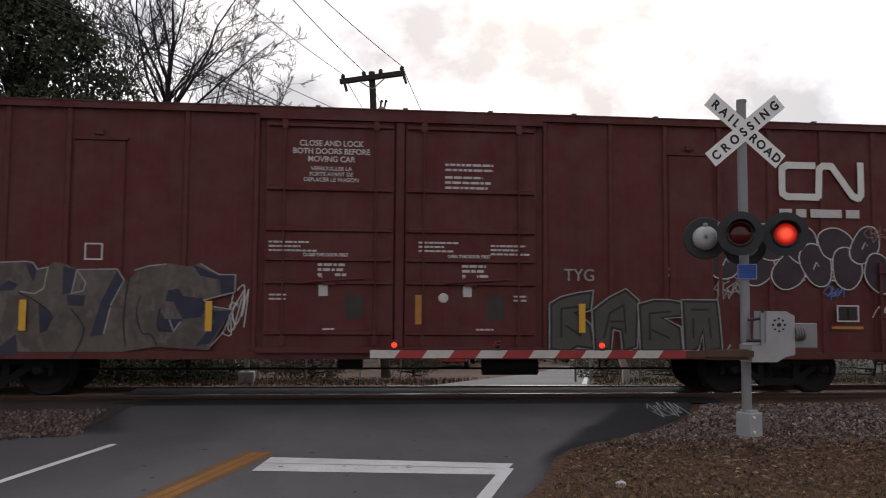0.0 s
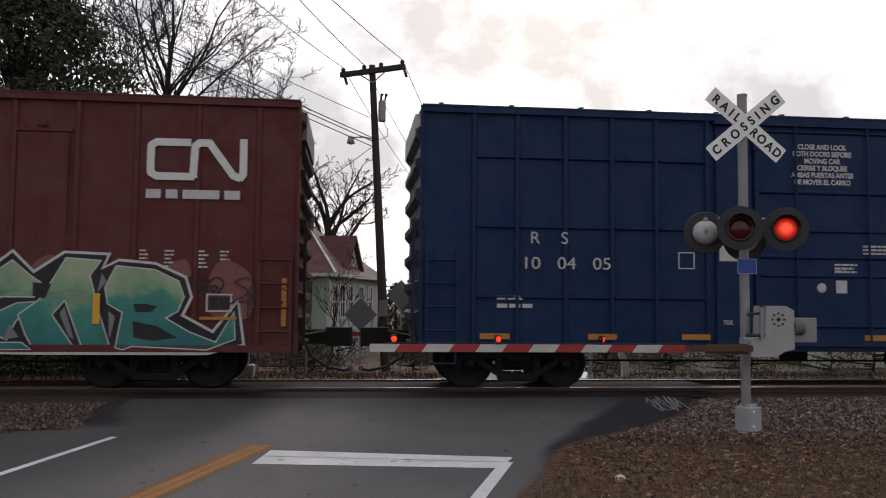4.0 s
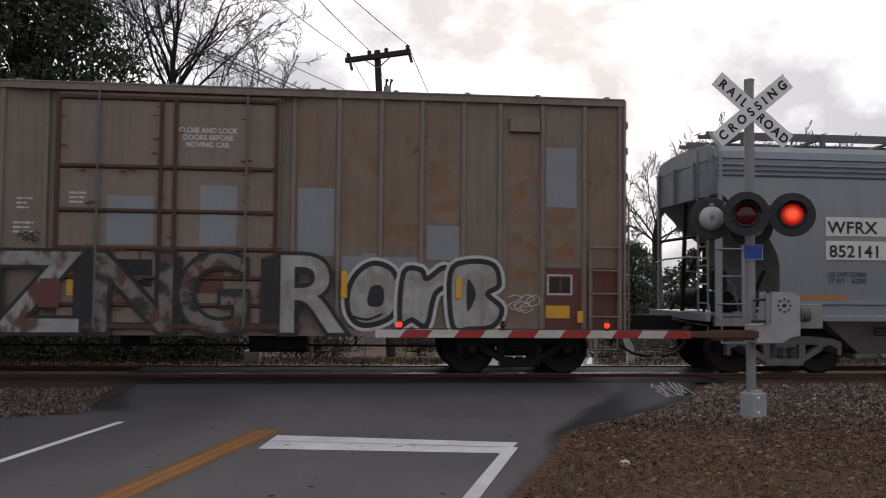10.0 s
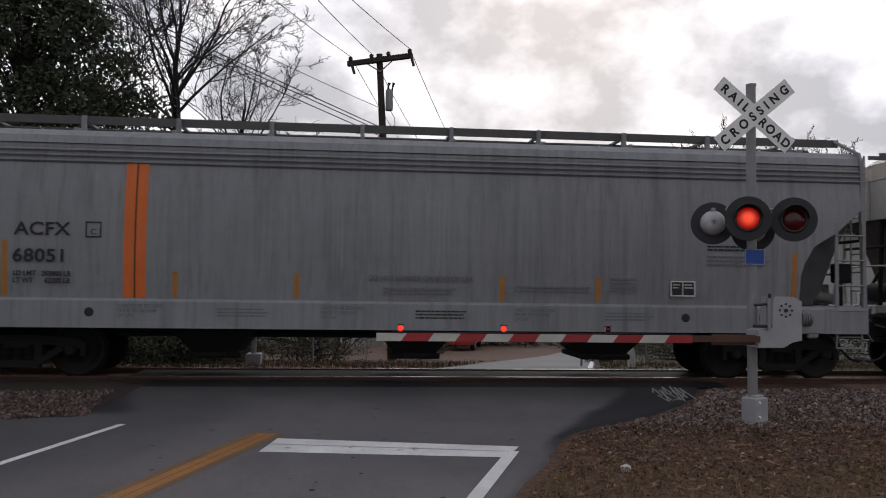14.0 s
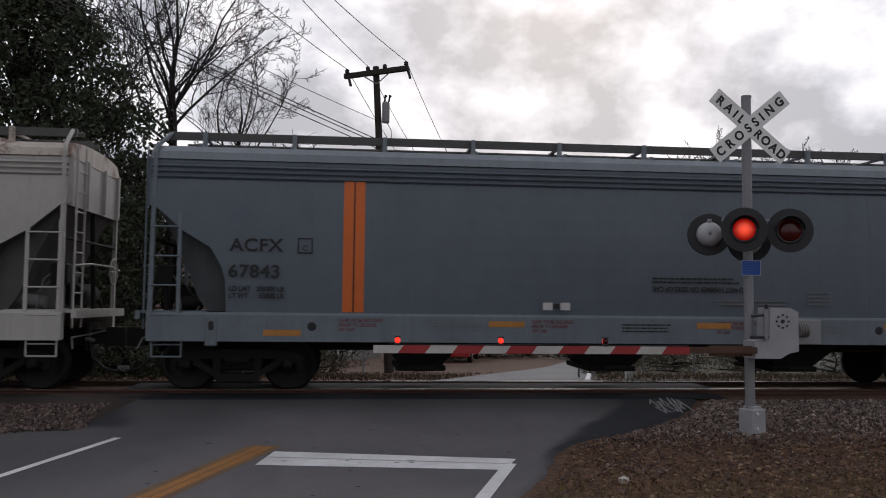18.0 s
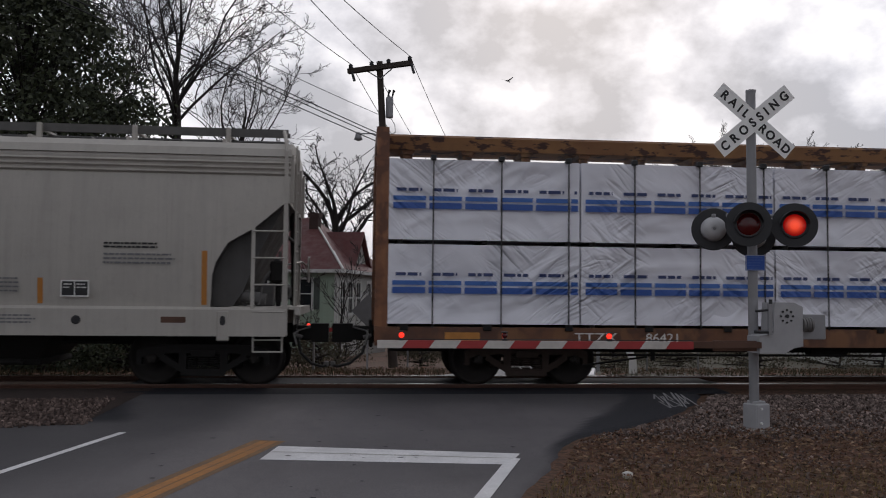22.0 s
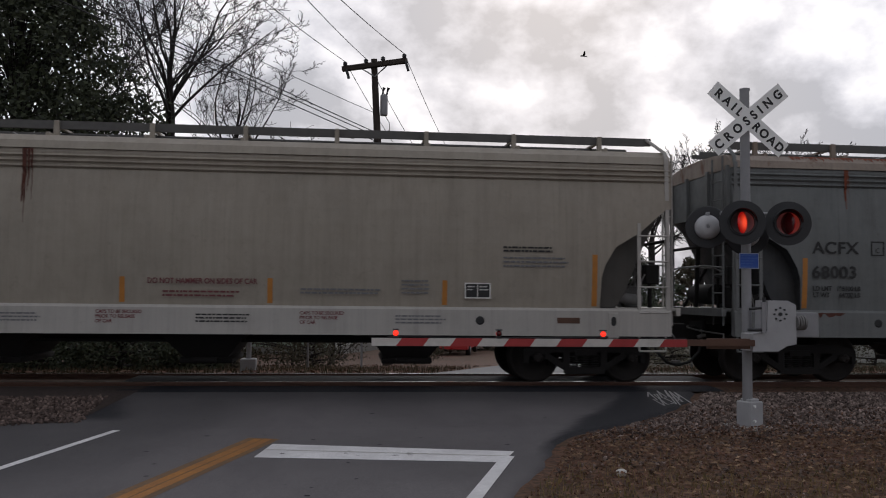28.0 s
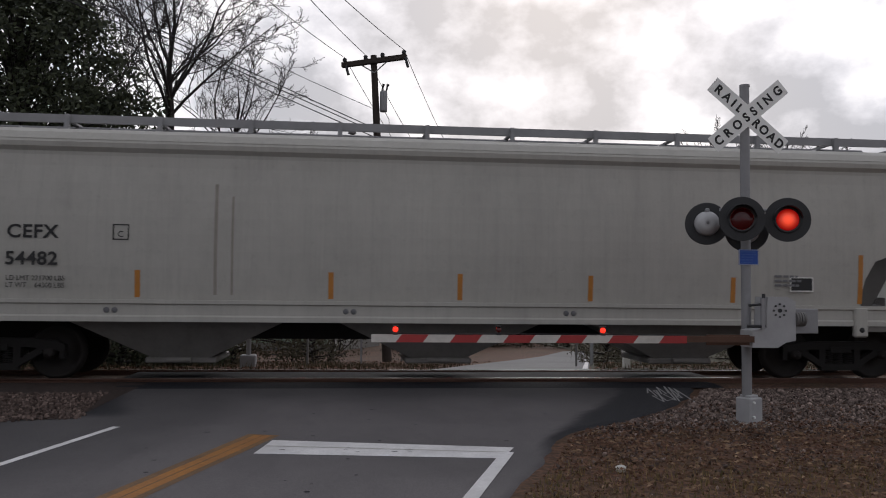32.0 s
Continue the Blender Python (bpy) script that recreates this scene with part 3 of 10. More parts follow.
stones("ballast_stones", scatter(17000, 1.6, 13.5, -7.5, -1.3, 5, right_gravel), "loose grey and brown ballast stones beside the signal", STONE, 0.027, 11)
shoulder_low = lambda x: -4.05 + .16 * (x + 3.6)
stones("ballast_stones", scatter(9500, -11, -3.2, -5.4, -2.1, 6, lambda x, y: 1.0 if x < -3.66 - 0.10 * (y + 3.6) + .12 * noise.noise((y * 2.2, 1.0, 0.0)) and y > shoulder_low(x) + .15 * noise.noise((x * 1.7, 3.0, 0.0)) else 0.0, .024),
       "loose dark ballast stones along the track's shoulder", DIM_STONE, 0.026, 12)
s = Solid()
s.add([(x, y, ground_z(y) + 0.007) for x, y in ((-3.45, -1.0), (-60, -1.0), (-60, -13.0), (-11, -5.2), (-6.5, -4.5), (-3.68, -4.05))], [(5, 4, 3, 2, 1, 0)])
tagged(part("gravel_shoulder", s, BALLAST), "gravel shoulder beside the track", "gravel", kind="structure")


def litter(name, spots, label, mat, w, h, seed, flat):
    rnd = random.Random(seed)
    s = Solid()
    for x, y, z in spots:
        a = rnd.uniform(0, 6.3)
        ln, wd = h * rnd.uniform(.5, 1.4), w * rnd.uniform(.6, 1.3)
        c, d = math.cos(a), math.sin(a)
        if flat:
            t = rnd.uniform(-.5, .5)
            z += 0.03
            pts = [(-ln, 0, 0), (0, -wd, t * wd), (ln, 0, .3 * wd), (0, wd, -t * wd + .02)]
            s.add([(x + p * c - q * d, y + p * d + q * c, z + r) for p, q, r in pts], [(0, 1, 2), (0, 2, 3)])
        else:
            lean = rnd.uniform(-.6, .6) * ln
            s.add([(x - wd * c, y - wd * d, z), (x + wd * c, y + wd * d, z), (x + lean * d, y + lean * c, z + ln)], [(0, 1, 2)])
    return tagged(part(name, s, mat), label, "grass" if not flat else "leaf litter", kind="stuff")


soil_side = lambda x, y: 1.0 if x > right_edge(y) + 0.12 else 0.0
litter("leaf_litter", scatter(9500, 0.2, 12, -10.5, -3.2, 21, lambda x, y: soil_side(x, y) * (1.0 if -7.6 < y < -4.6 else 0.35)), "brown fallen leaves over the verge", LEAF_LITTER, 0.012, 0.021, 31, True)
litter("dry_grass", scatter(17000, -0.5, 14, -12.5, -5.6, 22, lambda x, y: soil_side(x, y) * min(1.0, max(0.08, (-6.6 - y) / 1.2))), "short dead winter grass with green tufts", DRY_GRASS, 0.007, 0.065, 32, False)
patchy = lambda x, y: ease(-.05, .35, noise.noise((x * 1.1, y * 1.6, 4.0))) * .9 + .1
stones("gravel_bits", scatter(2600, 0.8, 12, -8.6, -4.4, 27, lambda x, y: soil_side(x, y) * patchy(x, y) * (1.0 if y > -7.2 else .3), .012), "scattered pale gravel bits on the soil", STONE, 0.014, 17)
litter("dead_straw", scatter(7000, 0.0, 13, -10.5, -4.6, 25, lambda x, y: soil_side(x, y) * (1.0 if y < -5.4 else .4)), "dead straw and twigs lying on the soil", STRAW, 0.0045, 0.045, 35, True)
far_verge = lambda x, y: 0.0 if far_left(y) - .15 < x < far_right(y) + .15 else 1.0
litter("verge_grass", scatter(9000, -16, 18, 2.5, 10, 23, far_verge), "dead tufts of grass beyond the line", VERGE_GRASS, 0.014, 0.13, 33, False)
litter("verge_litter", scatter(5000, -16, 18, 2.4, 12, 24, far_verge), "fallen leaves and twigs beyond the line", LEAF_LITTER, 0.03, 0.07, 34, True)
rock = Solid()
rock.loft([[(2.74 + r * .95 * math.cos(a), -7.39 + r * .6 * math.sin(a), ground_z(-7.39) + z) for a in spread(0, 5.4, 6)] for r, z in ((.045, -.03), (.07, 0.0), (.055, .028), (.02, .042))])
tagged(part("pale_rock", rock, plain("pale_stone", (0.62, 0.60, 0.56), 0.8)), "small white rock lying in the dead grass", "rock")
# dark tar drips on the street
s = Solid()
rnd = random.Random(77)
for i in range(110):
    x, y = rnd.gauss(-0.2, 1.6), rnd.uniform(-11.5, -3.2)
    if x > tar_edge(y) - .2 or x < -6:
        continue
    r = rnd.uniform(.006, .026)
    s.add([(x + r * rnd.uniform(.7, 2.0) * math.cos(a), y + r * math.sin(a), ground_z(y + r * math.sin(a)) + .0035) for a in spread(0, 5.4, 6)], [tuple(range(7))])
tagged(part("tar_spots", s, NEW_ASPHALT), "small dark tar spots on the street", "stain", kind="stuff")
# scrawled paint on the asphalt: three looping letters
s = Solid()


def chalk(line):
    for (ax, ay), (bx, by) in zip(line, line[1:]):
        a, b = Vector((ax, ay)), Vector((bx, by))
        d = (b - a).normalized()
        side = Vector((-d.y * .013, d.x * .013))
        s.add([(p.x, p.y, ground_z(p.y) + 0.007) for p in (a + side, a - side, b - side, b + side)], [(0, 1, 2, 3)])


slope = lambda u, v: (4.74 + .60 * u + .30 * v, -3.05 + 1.6 * v - .1 * u)
chalk([slope(*p) for p in ((0, .55), (.12, .85), (.16, .35), (.05, .4), (.2, .05), (.32, .75), (.22, .7), (.30, .12), (.5, .2))])
chalk([slope(*p) for p in ((.36, .5), (.42, .95), (.5, .55), (.40, .5), (.56, .15), (.66, 1.0), (.58, .6), (.72, .45))])
chalk([slope(*p) for p in ((.62, .1), (.76, .95), (.8, .3), (.7, .35), (.86, .6), (.88, .9), (1.0, .1))])
tagged(part("painted_scrawl", s, plain("worn_chalk_white", (.33, .33, .33), .8)), "thin white spray-paint scrawl on the asphalt", "graffiti", kind="structure")


# ---------------------------------------------------------------- crossing signals
LAMP_SILVER = plain("silver_lamp_paint", (0.46, 0.46, 0.47), 0.45, 0.1, 0.18)


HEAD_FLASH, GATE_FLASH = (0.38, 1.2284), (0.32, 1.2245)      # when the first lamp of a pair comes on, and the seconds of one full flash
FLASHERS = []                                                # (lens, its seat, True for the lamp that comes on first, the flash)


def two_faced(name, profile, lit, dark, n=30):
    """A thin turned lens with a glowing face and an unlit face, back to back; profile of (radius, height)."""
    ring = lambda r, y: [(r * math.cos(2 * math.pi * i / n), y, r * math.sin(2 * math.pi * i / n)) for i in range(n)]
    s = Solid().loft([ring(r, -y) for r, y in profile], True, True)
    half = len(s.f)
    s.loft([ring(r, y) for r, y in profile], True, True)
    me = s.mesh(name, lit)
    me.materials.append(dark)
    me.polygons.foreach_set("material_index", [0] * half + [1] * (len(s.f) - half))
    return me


def signal_head(mast, x, z, y, first=None, face=-1, turn=-20):
    """A round black background with hood, lamp housing and red lens; face -1 looks towards -y, turned a little to the road.
    first: whether its lamp flashes first or second of the pair; None for an unlit lamp."""
    ring = lambda r, d, n=44: [(r * math.cos(2 * math.pi * i / n), d * face, r * math.sin(2 * math.pi * i / n)) for i in range(n)]
    bgd = Solid().loft([ring(.172, 0), ring(.295, 0), ring(.305, .012), ring(.305, .02), ring(.172, .024), ring(.172, 0)], False)
    head = part("signal_background", bgd, SIGNAL_BLACK, mast, "round matt black signal background", at=pose(x, y, z, 0, 0, turn))
    hood = Solid()
    n = 18
    ang = [radians(5 + 170 * i / n) for i in range(n + 1)]
    r = 0.192
    rings = [[((r + e) * math.cos(a), d * face * (0.55 + 0.45 * math.sin(a)), (r + e) * math.sin(a)) for a in ang] for d, e in ((0.02, 0.008), (0.20, 0.0), (0.20, -0.010), (0.02, -0.004))]
    hood.loft(rings, False, True, False)
    part("hood", hood, SIGNAL_BLACK, head)
    part("lens_ring", Solid().loft([ring(.152, .02), ring(.186, .02), ring(.186, .04), ring(.152, .044), ring(.152, .02)], False, True), SIGNAL_BLACK, head)
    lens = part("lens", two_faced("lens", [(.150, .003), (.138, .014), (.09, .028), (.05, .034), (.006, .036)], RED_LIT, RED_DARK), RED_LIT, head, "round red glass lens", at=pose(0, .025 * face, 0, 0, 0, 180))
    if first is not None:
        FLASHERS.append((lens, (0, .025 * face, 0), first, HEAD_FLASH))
    part("lamp_housing", Solid().loft([ring(.165, -.002), ring(.178, -.002), ring(.17, -.09), ring(.125, -.17), ring(.03, -.2), ring(.02, -.19), ring(.115, -.16), ring(.158, -.085), ring(.165, -.002)], False, True), LAMP_SILVER, head, "silver lamp housing")
    part("housing_latch", Solid().bevelled(-0.03, 0.03, min(-0.02 * face, -0.12 * face), max(-0.02 * face, -0.12 * face), 0.16, 0.21, 0.008), GALV, head)
    part("housing_bolt", Solid().bar((0, -.195 * face, 0), (0, -.235 * face, -.01), .022, 8), GALV, head)
    return head


def crossbuck(mast, x, z, y, front=True):
    for sgn, text in ((1, "CROSSING"), (-1, "RAIL   ROAD")):
        blade = part("crossbuck_blade", Solid().box(-0.68, 0.68, -0.0015, 0.0015, -0.120, 0.120), SIGN_WHITE if front else SIGN_BACK, mast,
                     "white crossbuck blade" if front else "bare back of a crossbuck blade", at=pose(x, y - (0.012 if sgn < 0 else 0.02), z, 0, -40 * sgn, 0))
        if front and sgn > 0:
            words("CROSSING", 0, -0.060, 0.175, BLACK_PAINT, blade, -0.004, "CENTER", "sign_letters", .95, fat=0.006, gap=1.78)
        elif front:
            words("RAIL", -0.36, -0.060, 0.175, BLACK_PAINT, blade, -0.004, "CENTER", "sign_letters", .95, fat=0.006, gap=1.62)
            words("ROAD", 0.385, -0.060, 0.175, BLACK_PAINT, blade, -0.004, "CENTER", "sign_letters", .95, fat=0.006, gap=1.30)



MX, MY = 5.50, -4.50
gz = ground_z(MY)
mast = thing("crossing_signal", "grey railway crossing signal mast with crossbuck, red lights and gate mechanism", "crossing signal", "crossing signals")
part("mast", Solid().bar((MX, MY, gz + 0.3), (MX - 0.005, MY, 4.50), 0.067, 20), GALV, mast, "grey galvanised tube")
part("mast_cap", Solid().bar((MX, MY, 4.50), (MX, MY, 4.53), 0.072, 20), GALV, mast)
base = part("junction_base", Solid().bevelled(-0.135, 0.135, -0.125, 0.125, gz - 0.02, gz + 0.34, 0.015).bevelled(-.09, .09, -.09, .09, gz + .33, gz + .375, .01), PALE_STEEL, mast, "cast junction box at the mast's foot", at=pose(MX + .03, MY, 0, 0, 0, 24))
for dz in (0.08, 0.28):
    part("hinge_bolt", Solid().bar((-0.06, -0.125, gz + dz), (-0.06, -0.15, gz + dz), 0.018, 8), SIGN_WHITE, base)
part("foundation", Solid().bevelled(MX - 0.3, MX + 0.3, MY - 0.28, MY + 0.3, gz - 0.15, gz + 0.0, 0.03), CONCRETE, mast, "concrete foot half buried in gravel")
crossbuck(mast, MX, 4.07, MY - 0.085)
part("crossarm", Solid().bar((MX - 0.42, MY - 0.10, 2.73), (MX + 0.52, MY - 0.10, 2.73), 0.028, 10), GALV, mast)
part("crossarm_bracket", Solid().box(MX - 0.09, MX + 0.09, MY - 0.13, MY + 0.1, 2.66, 2.80), GALV, mast)
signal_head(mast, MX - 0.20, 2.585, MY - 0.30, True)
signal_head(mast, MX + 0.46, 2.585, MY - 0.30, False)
signal_head(mast, MX - 0.46, 2.56, MY + 0.25, None, 1)
signal_head(mast, MX + 0.14, 2.47, MY + 0.25, None, 1)
sign = part("notice_plate", Solid().box(MX - 0.145, MX + 0.145, MY - 0.085, MY - 0.08, 1.96, 2.18), SIGN_BLUE, mast, "blue enamel notice plate with pale lettering")
bars(MX - 0.12, MX + 0.12, 2.155, 5, 0.018, 0.02, plain("dull_blue_letters", (0.045, 0.12, 0.42)), sign, MY - 0.088, 3, "notice_lettering")
frame_mark(MX - .142, 1.963, .284, .214, plain("pale_plate_border", (.34, .38, .48)), sign, MY - .088, .010, "plate_border")
# gate mechanism and arm
mech = part("gate_mechanism", Solid().prism_y([(MX - 0.12, 0.83), (MX + 0.24, 0.83), (MX + 0.36, 0.90), (MX + 0.50, 0.93), (MX + 0.50, 1.46), (MX + 0.38, 1.52), (MX + 0.10, 1.52), (MX + 0.08, 1.10), (MX - 0.12, 1.06)], MY - 0.42, MY - 0.06), PALE_STEEL, mast, "pale grey gate machine housing with scratched paint")
for i in range(8):
    a = i * math.pi / 4
    part("bolt", Solid().bar((MX + 0.27 + 0.085 * math.cos(a), MY - 0.42, 1.335 + 0.085 * math.sin(a)), (MX + 0.27 + 0.085 * math.cos(a), MY - 0.437, 1.335 + 0.085 * math.sin(a)), 0.014, 6), SIGNAL_BLACK, mech)
part("bolt", Solid().bar((MX + 0.27, MY - 0.42, 1.335), (MX + 0.27, MY - 0.44, 1.335), 0.026, 8), SIGNAL_BLACK, mech)
part("counterweight_arm", Solid().box(MX - 0.01, MX + 0.04, MY - 0.47, MY - 0.425, 1.08, 1.50), GALV, mech)
for p, q, r in (((-.20, 1.12), (.05, 1.12), .022), ((-.18, 1.40), (0, 1.42), .018), ((.03, 1.50), (.03, 1.56), .025)):
    part("clamp_rod", Solid().bar((MX + p[0], MY - .445, p[1]), (MX + q[0], MY - .445, q[1]), r, 8), SIGNAL_BLACK, mech)
cw = part("counterweight", Solid().bevelled(MX + 0.50, MX + 0.86, MY - 0.36, MY - 0.28, 1.02, 1.36, 0.01), GALV, mech, "grey counterweight plate")
for k in range(4):
    part("weight_disc", Solid().bar((MX + 0.505 + .036 * k, MY - 0.37, 1.22), (MX + 0.532 + .036 * k, MY - 0.37, 1.22), 0.10, 16), GREY_IRON, cw)
GY = MY - 0.42
gate = thing("gate_arm", "lowered red and white striped crossing gate arm", "gate arm")
GX0, GX1 = 0.24, 4.45
part("arm_holder", Solid().box(GX1 - 0.02, MX - 0.1, GY - 0.02, GY + 0.02, 0.90, 0.985).box(MX - 0.75, MX - 0.15, GY + 0.02, GY + 0.06, 0.86, 1.0), RUSTY_IRON, gate, "grimy rusted steel arm holder")
N = 12
for i in range(N):
    a, b = GX0 + (GX1 - GX0) * i / N, GX0 + (GX1 - GX0) * (i + 1) / N
    sl = 0.075
    pa, pb = (a if i == 0 else a), b
    out = [(pa - (0 if i == 0 else sl / 2), 0.885), (pb - (0 if i == N - 1 else sl / 2), 0.885), (pb + (0 if i == N - 1 else sl / 2), 0.985), (pa + (0 if i == 0 else sl / 2), 0.985)]
    part("stripe", Solid().prism_y(out, GY - 0.022, GY + 0.022), GATE_WHITE if i % 2 == 0 else GATE_RED, gate)
part("top_wire", Solid().bar((GX0 + 0.2, GY, 1.0), (GX1, GY, 1.0), 0.006, 5), SIGNAL_BLACK, gate)
for x, first in ((0.55, None), (1.90, True), (3.30, False)):
    lamp = part("gate_lamp", Solid().bevelled(x - 0.035, x + 0.035, GY - 0.035, GY + 0.035, 0.985, 1.012, .006).bar((x, GY, 1.01), (x, GY, 1.10), .013, 6).bevelled(x - .04, x + .04, GY - .05, GY + .05, 1.09, 1.105, .004), SIGNAL_BLACK, gate)
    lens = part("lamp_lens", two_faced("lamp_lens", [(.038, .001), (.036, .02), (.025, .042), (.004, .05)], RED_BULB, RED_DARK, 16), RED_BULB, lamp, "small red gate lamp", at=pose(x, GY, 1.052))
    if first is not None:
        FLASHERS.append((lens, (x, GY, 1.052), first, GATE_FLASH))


# ---------------------------------------------------------------- railway cars
WHEELS = []           # (wheelset, first second, last second, z of the axle)
CARS = []             # (car, x at the clip's start)


def wheel_mesh():
    s = Solid()
    for sg in (-1, 1):
        y = sg * 0.72
        s.lathe_y(0, 0, [(0.10, y - sg * 0.06), (0.36, y - sg * 0.03), (0.40, y - sg * 0.075), (0.485, y - sg * 0.075), (0.485, y - sg * 0.045), (0.457, y - sg * 0.035), (0.452, y + sg * 0.06), (0.40, y + sg * 0.065), (0.37, y + sg * 0.01), (0.15, y + sg * 0.0), (0.13, y + sg * 0.08), (0.05, y + sg * 0.085)], 36)
        s.lathe_y(0, 0, [(0.02, sg * 0.8), (0.085, sg * 0.8), (0.085, sg * 1.17), (0.02, sg * 1.18)], 14)
        for k in range(3):
            a = k * 2.094
            s.bar((0.05 * math.cos(a), sg * 1.175, 0.05 * math.sin(a)), (0.05 * math.cos(a), sg * 1.2, 0.05 * math.sin(a)), 0.018, 6)
    s.bar((0, -0.75, 0), (0, 0.75, 0), 0.085, 12)
    return s.mesh("wheelset", WHEEL_STEEL)


def sideframe_solid(y0, y1):
    """Cast truck side: two pedestals, an arched top chord and a dropped lower chord round the spring opening."""
    s = Solid()
    top = [(-1.10, 0.60), (-0.95, 0.66), (-0.55, 0.70), (0.55, 0.70), (0.95, 0.66), (1.10, 0.60)]
    bot = [(-1.10, 0.47), (-0.95, 0.50), (-0.55, 0.55), (0.55, 0.55), (0.95, 0.50), (1.10, 0.47)]
    for (xa, za), (xb, zb), (xc, zc), (xd, zd) in zip(bot, bot[1:], top[1:], top):
        s.prism_y([(xa, za), (xb, zb), (xc, zc), (xd, zd)], y0, y1)
    for g in (-1, 1):
        q = lambda pts: pts if g > 0 else list(reversed(pts))
        s.prism_y(q([(g * 1.10, 0.60), (g * 1.10, 0.36), (g * 1.02, 0.36), (g * 1.02, 0.60)][::-1]), y0, y1)
        s.prism_y(q([(g * 0.30, 0.19), (g * 0.75, 0.46), (g * 0.70, 0.56), (g * 0.30, 0.30)]), y0, y1)
        s.prism_y(q([(g * 0.28, 0.28), (g * 0.40, 0.28), (g * 0.40, 0.58), (g * 0.28, 0.58)]), y0, y1)
        s.box(min(g * 0.72, g * 1.0), max(g * 0.72, g * 1.0), y0 + .02, y1 - .02, 0.50, 0.60)
    s.box(-0.36, 0.36, y0, y1, 0.17, 0.29)
    return s


TRUCK = {"wheel": wheel_mesh(), "left": sideframe_solid(-1.11, -0.97), "right": sideframe_solid(0.97, 1.11)}
SPRING = Solid()
for sx in (-0.19, 0.0, 0.19):
    for k in range(6):
        SPRING.bar((sx, -1.04, 0.30 + k * 0.038), (sx, -1.04, 0.318 + k * 0.038), 0.085, 10)
SPRING_MESH = {}


def truck(car, x, mat=None, t0=0.0, t1=32.0):
    mat = mat or BLACK_IRON
    key = mat.name
    if key not in SPRING_MESH:
        SPRING_MESH[key] = (TRUCK["left"].mesh("sideframe", mat), TRUCK["right"].mesh("sideframe", mat), SPRING.mesh("spring_pack", mat),
                            Solid().box(-0.2, 0.2, -1.15, 1.15, 0.50, 0.60).box(-0.16, 0.16, -1.0, 1.0, 0.38, 0.5).bar((0, 0, 0.6), (0, 0, 0.72), 0.2, 14).mesh("truck", mat),
                            Solid().box(-0.62, -0.50, -0.9, 0.9, 0.30, 0.42).box(0.50, 0.62, -0.9, 0.9, 0.30, 0.42).box(-0.5, 0.5, -0.5, -0.45, 0.3, 0.36).mesh("brake_beam", mat))
    a, b, c, d, e = SPRING_MESH[key]
    tr = part("truck", d, mat, car, at=pose(x, 0, 0))
    part("sideframe", a, mat, tr)
    part("sideframe", b, mat, tr)
    part("spring_pack", c, mat, tr)
    part("brake_beam", e, mat, tr)
    for dx in (-0.86, 0.86):
        w = part("wheelset", TRUCK["wheel"], WHEEL_STEEL, tr, at=pose(dx, 0, 0.457))
        WHEELS.append((w, dx, t0, t1))
    return tr


def couplers(car, length, ends=0.62, mat=None):
    """Draft gear and knuckle at both ends with a sagging brake hose."""
    mat = mat or BLACK_IRON
    for x, g in ((0.0, -1), (length, 1)):
        s = Solid()
        s.bevelled(min(x, x + g * ends * .55), max(x, x + g * ends * .55), -0.12, 0.12, 0.74, 1.0, 0.02)
        s.box(min(x + g * ends * .5, x + g * ends), max(x + g * ends * .5, x + g * ends), -0.16, 0.10, 0.70, 1.04)
        s.box(min(x - g * 1.2, x), max(x - g * 1.2, x), -0.22, 0.22, 0.70, 1.04)
        c = part("coupler", s, mat, car, "black cast coupler")
        x2 = x + g * ends * 1.02
        pts = [(x + g * 0.1, -0.32, 0.80), (x + g * ends * .25, -0.36, 0.52), (x + g * ends * .55, -0.36, 0.33), (x + g * ends * .85, -0.32, 0.27), (x2, -0.25, 0.30)]
        part("brake_hose", Solid().path(pts, 0.028, 7), HOSE, c, "black rubber brake hose")
        part("glad_hand", Solid().bevelled(min(x2 - g * .09, x2), max(x2 - g * .09, x2), -.30, -.20, .26, .36, .015), GREY_IRON, c)
        part("uncoupling_lever", Solid().path([(x + g * ends * .62, -.10, 1.06), (x + g * ends * .5, -.14, .98), (x + g * .12, -.30, .92), (x + g * .10, -1.30, .90), (x + g * .16, -1.42, .72)], .016, 5), GREY_IRON, c)
        part("striker_plate", Solid().bevelled(min(x, x + g * .07), max(x, x + g * .07), -.34, .34, .62, 1.12, .02), mat, c)
        part("angle_cock", Solid().bar((x + g * .03, -.33, .84), (x + g * .18, -.33, .80), .035, 8).bar((x + g * .1, -.33, .82), (x + g * .1, -.33, .95), .014, 5), GREY_IRON, c)


def begin(name, label, category, u, length):
    car = thing(name, label, category, "train cars", at=pose(u, 0, 0))
    CARS.append((car, u))
    mid = 0.75
    t0, t1 = max(0.0, (u - 11.5) / SPEED), min(CLIP, (u + length + 8.5) / SPEED)
    return car, t0, t1


